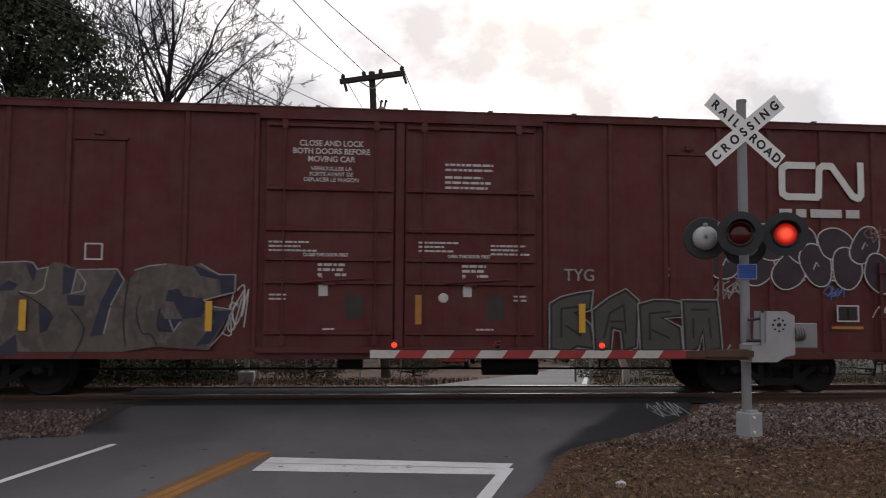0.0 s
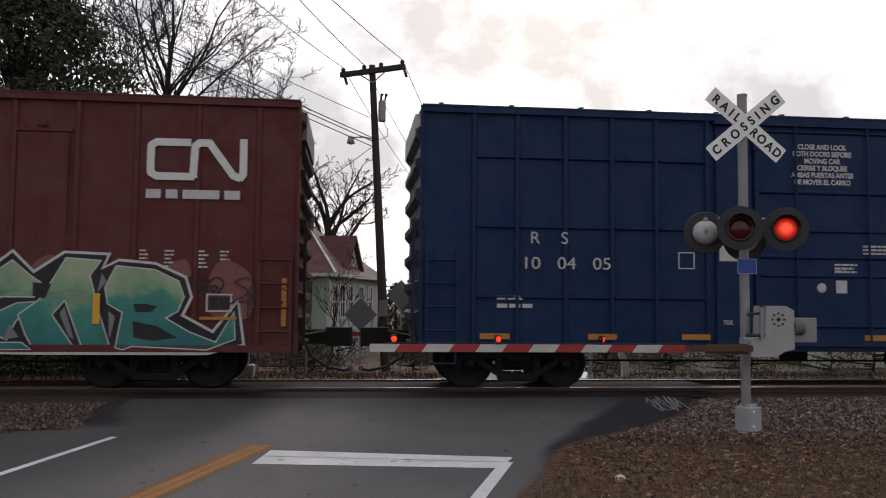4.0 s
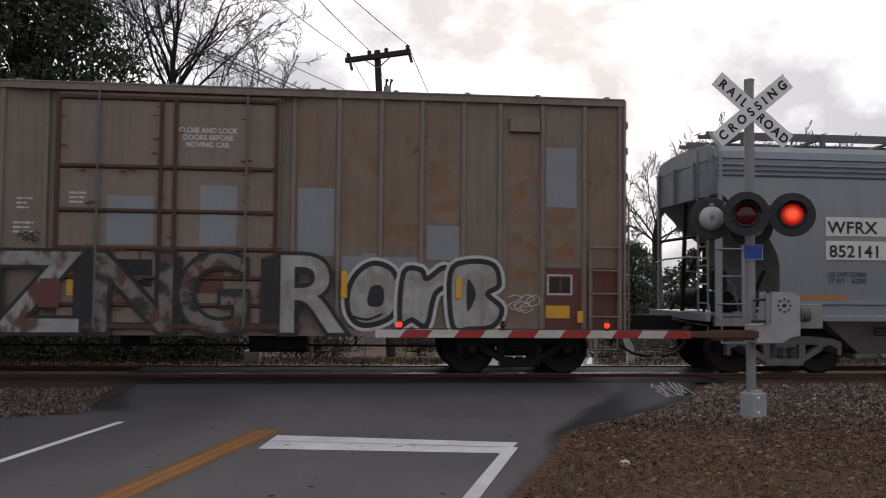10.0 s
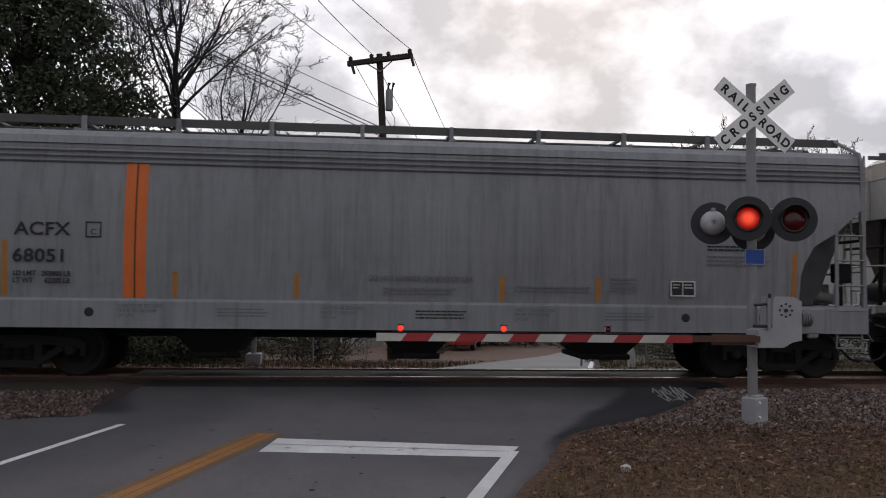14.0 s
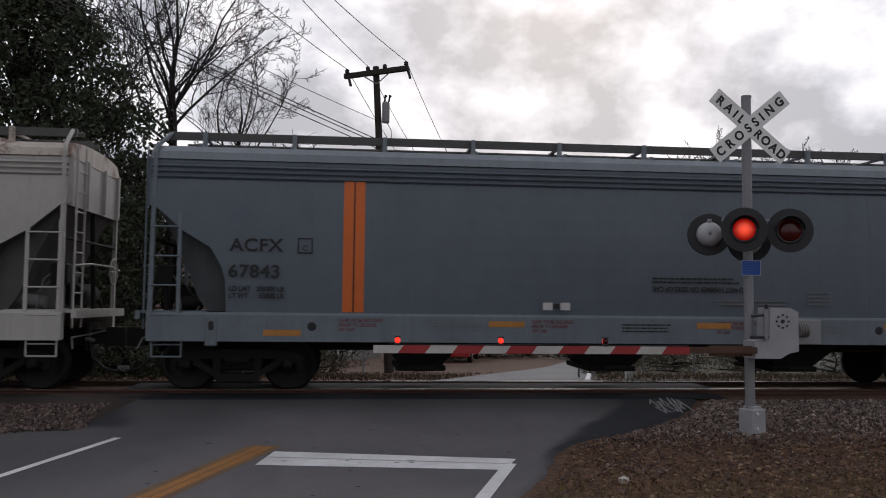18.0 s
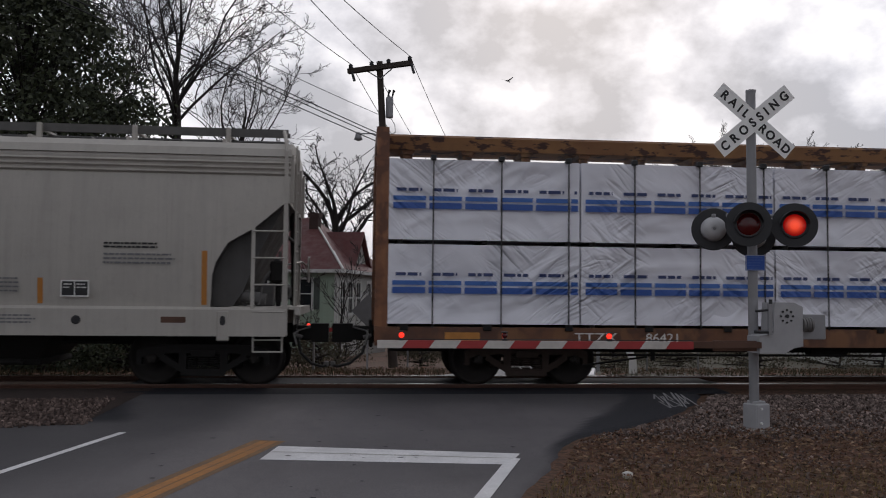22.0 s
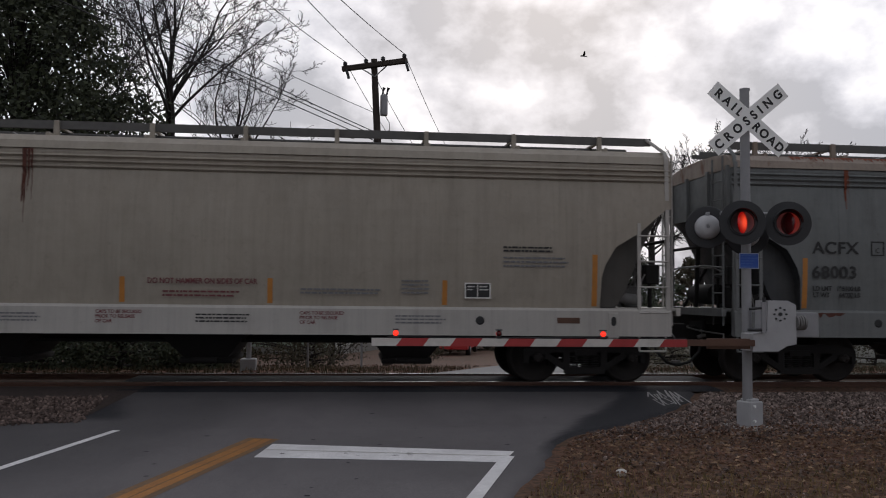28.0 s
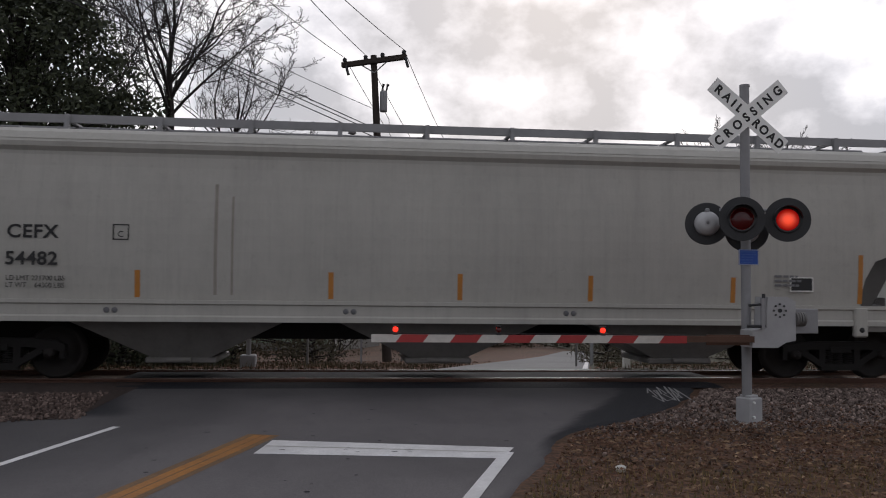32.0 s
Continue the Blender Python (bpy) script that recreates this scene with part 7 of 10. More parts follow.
# ---- covered hoppers
def hopper_shell(car, L, col, under, ribs=True, low=1.34, cut=1.25, cutz=3.10, knee=2.1, roofcol=None, open_ends=False):
    """Lofted body with bulging sides, corrugated eave, curved roof and sloping end sheets."""
    def half(zb):
        pts = []
        zs = [zb + (3.56 - zb) * i / 8 for i in range(9)]
        pts += [(1.53 - 0.075 * ((z - 2.5) / 1.15) ** 2, z) for z in zs]
        if ribs:
            for z in (3.605, 3.695, 3.785):
                pts += [(1.450, z - .03), (1.497, z), (1.450, z + .035)]
            pts += [(1.452, 3.855), (1.44, 3.90)]
        else:
            pts += [(1.455, 3.74), (1.46, 3.80), (1.52, 3.87), (1.53, 3.95), (1.50, 4.0)]
        return pts
    crown = [(1.475, 3.905), (1.42, 4.04), (1.27, 4.155), (0.78, 4.21), (0.3, 4.23)] if ribs else [(1.51, 4.0), (1.40, 4.13), (1.26, 4.21), (0.78, 4.26), (0.3, 4.28)]
    stations = [(0.0, cutz), (0.08, cutz), (cut * .45, cutz - (cutz - knee) * .42), (cut * .8, knee + .32), (cut * .95, knee), (cut, knee - .22), (cut + .02, low)]
    rings = []
    for x, zb in stations + [(L - a, b) for a, b in reversed(stations)]:
        h = half(zb)
        rings.append([(x, -y, z) for y, z in h] + [(x, y, z) for y, z in reversed(h)])
    s = Solid()
    s.loft(rings, True, False, False)
    body = part("body", s, col, car)
    floor = Solid()
    for ra, rb in zip(rings, rings[1:]):
        floor.add([ra[0], ra[-1], rb[-1], rb[0]], [(0, 3, 2, 1)])
    part("slope_floor", floor, under, car, "sloping underside of the ends, shade painted in")
    part("roof", Solid().loft([[(x, -y, z) for y, z in crown] + [(x, y, z) for y, z in reversed(crown)] for x in (-.015, L + .015)], True, False), roofcol or col, car, "curved roof sheet")
    # sloping end sheets; the overhang's shade is put into their dark paint
    for g, x0 in ((1, 0.0), (-1, L)):
        e = Solid()
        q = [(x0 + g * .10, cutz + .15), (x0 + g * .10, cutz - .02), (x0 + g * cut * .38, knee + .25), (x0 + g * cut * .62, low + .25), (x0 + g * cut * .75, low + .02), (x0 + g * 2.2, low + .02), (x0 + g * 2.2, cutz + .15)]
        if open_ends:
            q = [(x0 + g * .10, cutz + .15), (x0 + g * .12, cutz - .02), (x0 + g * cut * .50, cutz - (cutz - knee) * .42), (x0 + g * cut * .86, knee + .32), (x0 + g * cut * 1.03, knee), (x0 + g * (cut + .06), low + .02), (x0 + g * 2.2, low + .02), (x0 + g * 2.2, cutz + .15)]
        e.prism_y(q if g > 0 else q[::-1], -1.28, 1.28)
        part("slope_sheet", e, under, car, "sloping end sheet with painted shade")
        for yy in (-1.36, -0.5, 0.5, 1.36):
            part("end_stiffener", Solid().box(min(x0 - g * .0, x0 - g * .06), max(x0 - g * .0, x0 - g * .06), yy - .04, yy + .04, cutz + .02, 3.95), col, car)
    return body


def running_board(car, L, mat, xs, z=4.44, sup=None):
    rb = part("running_board", Solid().box(0.10, L - 0.10, -0.80, -0.76, z - .085, z + .055).box(0.10, L - 0.10, -0.42, -0.38, z - .02, z + .06), mat, car, "steel running board along the roof")
    s = Solid()
    n = int(L / 0.16)
    for i in range(n):
        x = L * i / n
        s.box(x, x + .022, -0.76, -0.42, z + .02, z + .035)
    part("grating", s, mat, rb)
    s2 = Solid().box(0.2, L - 0.2, 0.40, 0.44, z - .02, z + .06).box(0.2, L - 0.2, 0.78, 0.82, z - .02, z + .06)
    part("far_running_board", s2, mat, car)
    for x in xs:
        part("board_support", Solid().prism_y([(x - .045, 4.10), (x + .045, 4.10), (x + .035, z + .05), (x - .035, z + .05)], -0.88, -0.80).prism_y([(x - .03, 4.08), (x + .03, 4.08), (x + .03, 4.21), (x - .03, 4.21)], -1.27, -.8).box(x - .03, x + .03, -.8, .8, z - .06, z - .02), sup or mat, rb)
    k = int(L // 1.6)
    for i in range(k):
        x = 0.9 + (L - 1.8) * i / (k - 1)
        part("roof_hatch", Solid().bevelled(x - .50, x + .50, -.34, .30, 4.22, z - .07, .03), mat, car)


def hopper_ends(car, L, mat, low_sill, ladder_x=(0.06, 0.50)):
    """Corner posts, ladders, crossover platforms and brake gear at both ends."""
    for g, x0 in ((1, 0.0), (-1, L)):
        X = lambda a: x0 + g * a
        b2 = lambda a, b: (min(X(a), X(b)), max(X(a), X(b)))
        part("corner_post", Solid().loft([[(X(0.0), -1.52, 1.0), (X(.07), -1.52, 1.0), (X(.07), -1.44, 1.0), (X(0.0), -1.44, 1.0)], [(X(0.03), -1.49, 4.0), (X(.10), -1.49, 4.0), (X(.10), -1.41, 4.0), (X(0.03), -1.41, 4.0)]]), mat, car)
        part("corner_brace", Solid().path([(X(.055), -1.46, 3.9), (X(.07), -1.42, 4.12), (X(.17), -.80, 4.46)], .035, 6), mat, car, "bent post that carries the running board")
        part("corner_post", Solid().box(*b2(.0, .07), 1.44, 1.52, 1.0, 3.95), mat, car)
        xa, xb = sorted((X(ladder_x[0]), X(ladder_x[1] + (.08 if g < 0 else 0))))
        ladder(xa, xb, 1.05, 3.0 if g > 0 else 2.85, 4, mat, car, -1.52, "side_ladder", .016)
        # end ladder going up to the roof
        lad = Solid()
        for yy in (-1.30, -0.86):
            lad.bar((X(-.10), yy, 1.05), (X(-.10), yy, 4.12), .02, 5)
        for k in range(8):
            lad.bar((X(-.10), -1.30, 1.3 + k * .34), (X(-.10), -.86, 1.3 + k * .34), .014, 5)
        part("end_ladder", lad, mat, car)
        part("platform", Solid().box(*b2(-.18, .95), -1.42, 1.42, low_sill - .05, low_sill).box(*b2(-.2, -.12), -1.45, 1.45, low_sill - .14, low_sill), mat, car, "end crossover platform")
        part("grab_rail", Solid().path([(X(-.12), -1.3, 2.1), (X(-.16), -.6, 2.15), (X(-.16), .6, 2.15), (X(-.12), 1.3, 2.1)], .018, 5), mat, car)
        st = Solid()
        for a in (.08, .56):
            st.bar((X(a), -1.47, 1.0), (X(a), -1.47, .60), .018, 5)
        st.bar((X(.08), -1.47, .60), (X(.56), -1.47, .60), .018, 5).bar((X(.08), -1.47, .80), (X(.56), -1.47, .80), .014, 5)
        part("sill_step", st, mat, car)
        gear = Solid()
        gear.bevelled(*b2(.30, .62), -.8, -.45, low_sill, low_sill + .4, .02)
        gear.bar((X(.75), -1.0, low_sill), (X(1.1), -1.0, 1.9), .035, 6).bar((X(.25), -.3, low_sill), (X(.25), -.3, 2.35), .03, 6)
        gear.bar((X(.4), -1.1, low_sill + .12), (X(.9), -1.1, low_sill + .2), .10, 10)
        gear.bar((X(.15), -.9, 1.95), (X(.15), -.3, 1.95), .02, 6)
        part("brake_gear", gear, BLACK_IRON if g > 0 else GREY_IRON, car)
        part("air_reservoir", Solid().bar((X(.30), -.15, low_sill + .26), (X(.30), .85, low_sill + .26), .20, 14), BLACK_IRON, car, "dark air brake reservoir")
        part("brake_valve", Solid().bevelled(*b2(.06, .34), -1.15, -.88, low_sill + .42, low_sill + .78, .03).bar((X(.2), -1.0, low_sill), (X(.2), -1.0, low_sill + .45), .04, 8), BLACK_IRON, car)
        part("end_brace", Solid().bar((X(.02), .2, low_sill), (X(.10), .2, 3.3), .045, 6).bar((X(.05), .9, low_sill), (X(.75), .9, 2.5), .035, 6).bar((X(.04), -1.42, 2.55), (X(.04), 1.42, 2.55), .03, 6), BLACK_IRON, car)
        part("brake_pipe", Solid().path([(X(.85), -.7, low_sill + .05), (X(.6), -.9, low_sill + .3), (X(.35), -.7, low_sill + .6), (X(.1), -.5, low_sill + .75), (X(.1), .6, low_sill + .8)], .018, 5).path([(X(.5), -1.25, low_sill + .02), (X(.42), -1.2, low_sill + .5), (X(.2), -1.0, low_sill + .75)], .015, 5), GREY_IRON, car)
        if g < 0:
            w = Solid()
            ring = [(X(-.22), .55 + .24 * math.cos(a), 2.05 + .24 * math.sin(a)) for a in spread(0, 2 * math.pi, 20)]
            w.path(ring, .014, 5)
            for a in spread(0, math.pi, 2)[:2]:
                w.bar((X(-.22), .55 + .24 * math.cos(a), 2.05 + .24 * math.sin(a)), (X(-.22), .55 - .24 * math.cos(a), 2.05 - .24 * math.sin(a)), .01, 5)
            part("brake_wheel", w, mat, car)


def outlets(car, xs, mat, top=1.02, bottom=0.38, w=1.25, chute=0.9):
    for x in xs:
        o = part("discharge_hopper", Solid().loft([[(x - chute / 2, -.75, bottom), (x + chute / 2, -.75, bottom), (x + chute / 2, .75, bottom), (x - chute / 2, .75, bottom)],
                                                  [(x - w, -1.25, top), (x + w, -1.25, top), (x + w, 1.25, top), (x - w, 1.25, top)]]), mat, car)
        part("outlet_gate", Solid().bevelled(x - chute * .6, x + chute * .6, -.8, .8, bottom - .1, bottom, .02).bar((x - .2, -.95, bottom - .03), (x + .2, -.95, bottom - .03), .05, 8), mat, o)


def seams(car, L, n, mat, a=2.0, z0=1.40, z1=3.56):
    """Weld seams between the side sheets."""
    for i in range(n):
        x = a + (L - 2 * a) * i / (n - 1)
        s = Solid()
        zs = spread(z0, z1, 6)
        s.loft([[(x - .006, -(1.53 - 0.075 * ((z - 2.5) / 1.15) ** 2) - .004, z), (x + .006, -(1.53 - 0.075 * ((z - 2.5) / 1.15) ** 2) - .004, z), (x + .006, -1.42, z), (x - .006, -1.42, z)] for z in zs])
        part("weld_seam", s, mat, car)


def stripe(car, x0, x1, z0, z1, mat, name="band", off=.005, label=""):
    """A painted band that follows the bulge of the side."""
    s = Solid()
    f = lambda z: -(1.53 - 0.075 * ((z - 2.5) / 1.15) ** 2)
    zs = spread(z0, z1, 8)
    s.loft([[(x0, f(z) - off, z), (x1, f(z) - off, z), (x1, f(z) + .01, z), (x0, f(z) + .01, z)] for z in zs])
    return part(name, s, mat, car, label)


AMBER_TAPE = plain("dull_amber_reflector", (0.46, 0.185, 0.03), 0.5, 0, 0.2)
ORANGE_BAND = paint("orange_band_paint", (0.70, 0.15, 0.022), 0.2, 0.05, 0.2)
FADED_BAND = paint("faded_salmon_band", (0.42, 0.145, 0.075), 0.25, 0.0, 0.3)


def rust_runs(car, xs, mat, seed=1):
    """Rust that has run down from the roof joints in thin wavering threads."""
    rnd = random.Random(seed)
    f = lambda z: -(1.53 - 0.075 * ((z - 2.5) / 1.15) ** 2) - .007 if z < 3.56 else -1.502
    for x in xs:
        for k in range(rnd.randint(3, 6)):
            ln = rnd.choice((.15, .3, .5, .7, 1.2)) * rnd.uniform(.7, 1.2)
            a = x + rnd.uniform(-.10, .10)
            w = rnd.uniform(.006, .017)
            zs = spread(3.89, 3.56 - ln, 12)
            v, q = [], []
            drift = rnd.uniform(-.03, .03)
            for n, z in enumerate(zs):
                u = n / 12
                ww = w * (1.5 - 1.3 * u) * rnd.uniform(.6, 1.3)
                c = a + drift * u + rnd.uniform(-.006, .006)
                v += [(c - ww, f(z), z), (c + ww, f(z), z)]
                if n:
                    q.append((2 * n - 2, 2 * n, 2 * n + 1, 2 * n - 1))
            part("rust_run", Solid().add(v, q), mat, car)


OCHRE_STAIN = plain("ochre_run_stain", (0.27, 0.205, 0.13), 0.85, 0, 0.3)
RUST_STAIN = plain("rust_stain", (0.095, 0.028, 0.017), 0.85, 0, 0.35)
DARK_RUST_IRON = plain("dark_rusty_steel", (0.030, 0.017, 0.012), 0.85)
FRESH_RUST = plain("fresh_rust_stain", (0.20, 0.050, 0.020), 0.85, 0, 0.4)


def rust_fringe(car, x0, x1, mat, seed):
    """Short ragged runs hanging from the edge of the roof walk down over the roof sheet."""
    rnd = random.Random(seed)
    s = Solid()
    x = x0
    while x < x1:
        w, f = rnd.uniform(.02, .05), rnd.uniform(.25, 1.0)
        top, low = (-1.275, 4.158), (-1.275 - .15 * f, 4.158 - .112 * f)
        s.add([(x - w, *top), (x + w, *top), (x + rnd.uniform(-.02, .02), *low)], [(0, 2, 1)])
        x += rnd.uniform(.03, .09)
    part("rust_fringe", s, mat, car, "ragged rust along the roof edge")


def flow_hopper(u, L, mark, number, col, roof, label, band=None, band_x=3.2, mark_x=1.45, dark=None, rust=0, text=BLACK_PAINT, sill=None, yel=True, panel=None, extra=None, size=.30, caution_mat=None, roofcol=None, notices=True, box_x=3.65, marks=(3.6, 6.8, 9.2, 12.15), middle=None, limits=("198100", "64900")):
    """A centre-flow covered hopper with full-length side sill."""
    # cut to 30 percent, so the end sheets carry shade in their colour
    under = paint(mark.lower() + "_painted_shade_steel", tuple(c * 0.30 for c in dark or (0.2, 0.2, 0.2)), .4, .1)
    car, t0, t1 = begin("covered_hopper", label, "hopper car", u, L)
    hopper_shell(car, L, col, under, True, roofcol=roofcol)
    running_board(car, L, roof, [.75, 2.3, 3.9, 5.5, 7.1, 8.7, 10.3, 11.9, 13.5, 15.1], 4.44, roofcol or col)
    seams(car, L, 9, col)
    sm = sill or col
    part("side_sill", Solid().prism_x([(-1.545, .88), (-1.545, 1.30), (-1.50, 1.345), (-1.40, 1.345), (-1.40, .88)], 0.0, L), sm, car)
    part("sill_flange", Solid().box(0.02, L - .02, -1.56, -1.40, .862, .882), sm, car)
    part("far_sill", Solid().box(0.0, L, 1.40, 1.54, .88, 1.34), sm, car)
    hopper_ends(car, L, sm, 1.36)
    for x in (1.05, L - 1.05):
        part("jacking_pad", Solid().bevelled(x - .1, x + .1, -1.56, -1.50, .78, 1.28, .02), sm, car)
        # no opening: a black plate paints the slot's dark inside
        part("sill_hole", Solid().prism_y([(x + .045 * math.cos(a), 1.12 + .03 * (1 if math.sin(a) > 0 else -1) + .05 * math.sin(a)) for a in spread(0, 5.76, 12)], -1.563, -1.5605), BLACK_PAINT, car, "dark jacking slot")
    outlets(car, [4.6, 8.1, 11.6], BLACK_IRON, .95, .42, .8, .75)
    part("underframe", Solid().box(.5, L - .5, -.3, .3, .66, .95).bar((3, -.9, .72), (L - 3, -.9, .72), .025, 6), BLACK_IRON, car)
    truck(car, 1.43, None, t0, t1)
    truck(car, L - 1.43, None, t0, t1)
    couplers(car, L, .65)
    if band:
        stripe(car, band_x, band_x + .36, 1.36, 3.60, band, "band", .005, "orange vertical band")
        if band is not FADED_BAND:
            stripe(car, band_x + .17, band_x + .195, 1.36, 3.60, BLACK_PAINT, "band_line", .007)
    if panel:
        stripe(car, mark_x - .1, mark_x + 1.2, 1.92, 2.66, panel, "repainted_panel", .004)
    words(mark, mark_x, 2.37, size, text, car, -1.541, "LEFT", "reporting_mark", 1.1, fat=.006, gap=1.06)
    words(number, mark_x - .02, 1.93, size, text, car, -1.541, "LEFT", "car_number", 1.1, fat=.006, gap=1.06)
    words("LD LMT   %s LB\nLT WT      %s LB" % limits, mark_x, 1.70, .115, text, car, -1.532, "LEFT", "load_limit", .92, fat=.003)
    frame_mark(mark_x + 1.12, 2.34, .25, .26, text, car, -1.541)
    words("C", mark_x + 1.20, 2.39, .13, text, car, -1.541)
    xb = L - box_x
    if middle:
        stripe(car, 2.75, 8.9, 1.36, 3.57, middle, "repainted_panel", .0025)
    plate(xb, xb + .42, 1.51, 1.75, BLACK_PAINT, car, "data_box", -1.519)
    frame_mark(xb - .015, 1.495, .45, .27, WHITE_PAINT, car, -1.524, .02)
    plate(xb + .2, xb + .215, 1.52, 1.74, WHITE_PAINT, car, "data_line", -1.523)
    bars(xb + .03, xb + .17, 1.71, 2, .022, .03, DULL_WHITE, car, -1.5235, 8, "data_stencil")
    bars(xb + .24, xb + .40, 1.71, 2, .022, .03, DULL_WHITE, car, -1.5235, 9, "data_stencil")
    if notices:
        if notices == "long":
            words("CAUTION DO NOT USE STEAM,\nBOILING WATER OR SHARP OBJECTS\nTO CLEAN ENTER CAR WITH\nCLEAN SOFT SOLED SHOES.", L - 3.1, 2.24, .098, text, car, -1.541, "LEFT", "caution", .88, fat=.003)
            words("SUBJECT TO A SECURITY AGREEMENT\nRECORDED WITH THE SURFACE\nTRANSPORTATION BOARD", 9.72, 1.66, .085, text, car, -1.525, "LEFT", "caution", .85, fat=.002)
        else:
            bars(L - 3.0, L - 2.1, 2.40, 2, .030, .03, text, car, -1.541, 9, "caution_stencil", .1)
            bars(L - 3.0, L - 1.85, 2.22, 3, .030, .04, GREY_LETTER, car, -1.540, 10, "caution_stencil", .1)
            bars(9.75, 11.1, 1.64, 2, .030, .03, GREY_LETTER, car, -1.524, 14, "caution_stencil", .1)
            bars(11.45, 11.95, 1.80, 4, .028, .04, GREY_LETTER, car, -1.528, 15, "data_stencil", .1)
        if notices == "turned":
            words("DO NOT HAMMER ON SIDES OF CAR", 10.35, 1.86, .13, text, car, -1.532, "LEFT", "caution", .80, turn=pose(0, 0, 0, 0, 180, 0), fat=.003)
            bars(8.6, 10.2, 2.02, 2, .030, .035, text, car, -1.537, 12, "caution_stencil", .15)
        elif notices == "compartments":
            words("DO NOT HAMMER SIDES OF CAR", 7.25, 1.76, .125, RED_LETTER, car, -1.531, "LEFT", "caution", .85, fat=.003)
            bars(7.4, 8.6, 1.62, 2, .030, .035, RED_LETTER, car, -1.526, 12, "caution_stencil", .15)
            words("NOTE: THIS CAR HAS FOUR COMPARTMENTS\n     EQUIPPED WITH PNEUMATIC OUTLETS\nCAUTION: REMOVE BOTH CAPS BEFORE OPERATING OUTLETS", 7.62, 1.22, .075, text, car, -1.5475, "LEFT", "sill_notice", .72, fat=.002)
        else:
            words("DO NOT HAMMER ON SIDES OF CAR", 7.25, 1.70, .125, caution_mat or RED_LETTER, car, -1.530, "LEFT", "caution", .85, fat=.003)
            bars(7.5, 8.85, 1.58, 2, .030, .035, caution_mat or RED_LETTER, car, -1.524, 12, "caution_stencil", .15)
    if box_x < 3:
        plate(6.65, 6.82, 1.43, 1.56, DULL_WHITE, car, "paper_card", -1.517)
        plate(6.96, 7.13, 1.43, 1.56, DULL_WHITE, car, "paper_card", -1.517)
        plate(6.84, 6.94, 1.46, 1.54, BLACK_PAINT, car, "data_box", -1.517)
    for i, x in enumerate((3.15, 6.45, 9.75)):
        if notices:
            words("CAPS TO BE SECURED PRIOR TO\nRELEASE OF CAR" if notices == "compartments" else "CAPS TO BE SECURED\nPRIOR TO RELEASE\nOF CAR", x, 1.20, .066 if notices == "compartments" else .078, caution_mat or RED_LETTER, car, -1.5475, "LEFT", "sill_notice", .95, fat=.002)
        if notices == "compartments" and i == 1:
            continue
        bars(x + 1.6, x + 2.5, 1.20, 3, .026, .03, text if i == 1 else GREY_LETTER, car, -1.549, 20 + i, "sill_stencil", .15)
    for x in (2.7, L - 3.4):
        ring = Solid().lathe_y(x, 1.12, [(.05, -1.546), (.075, -1.546), (.075, -1.549), (.05, -1.549)], 18)
        part("round_mark", ring, text, car)
    part("sill_placard", Solid().box(L - 2.05, L - 1.65, -1.5495, -1.545, 1.08, 1.18), RUSTY_IRON, car)
    if yel:
        stripe(car, 1.29, 1.38, 1.38, 2.28, AMBER_TAPE, "reflector", .006, "amber reflector strip")
        stripe(car, L - 1.42, L - 1.33, 1.38, 2.28, AMBER_TAPE, "reflector", .006)
        for x in marks:
            stripe(car, x, x + .085, 1.38, 1.80, AMBER_TAPE, "reflector", .006)
    else:
        for x in (1.9, 5.7, 9.4, 12.9, 14.6):
            plate(x, x + .62, 1.13 if x > 2 else .96, 1.23 if x > 2 else 1.06, ORANGE_TAPE, car, "reflector", -1.549)
    if rust:
        rust_runs(car, ([1.9, 3.55, 5.2, 6.85, 8.4, 9.95, 11.58, 13.15] if rust == 6 else [2.1, 3.7, 5.3, 6.9, 8.5, 10.1, 11.7][:rust]) if rust > 2 else [6.9, 10.3], (FRESH_RUST if rust == 7 else RUST_STAIN) if rust > 2 else OCHRE_STAIN, seed=int(u))
    if rust == 7:
        rnd = random.Random(8)
        for k in range(30):
            x, w = rnd.uniform(.3, L - .3), rnd.uniform(.03, .20)
            part("rust_patch", Solid().add([(x - w, -1.5475, 1.295), (x - w * .4, -1.5475, 1.295 - rnd.uniform(.02, .10)), (x + w * .2, -1.5475, 1.295 - rnd.uniform(.01, .06)), (x + w, -1.5475, 1.295), (x, -1.5475, 1.302)], [(0, 1, 2, 3, 4)]), RUST_STAIN, car)
    if rust > 5:
        rust_fringe(car, 1.2, 14.2, RUST_STAIN if rust == 6 else FRESH_RUST, int(u))
    if extra:
        extra(car)
    return car


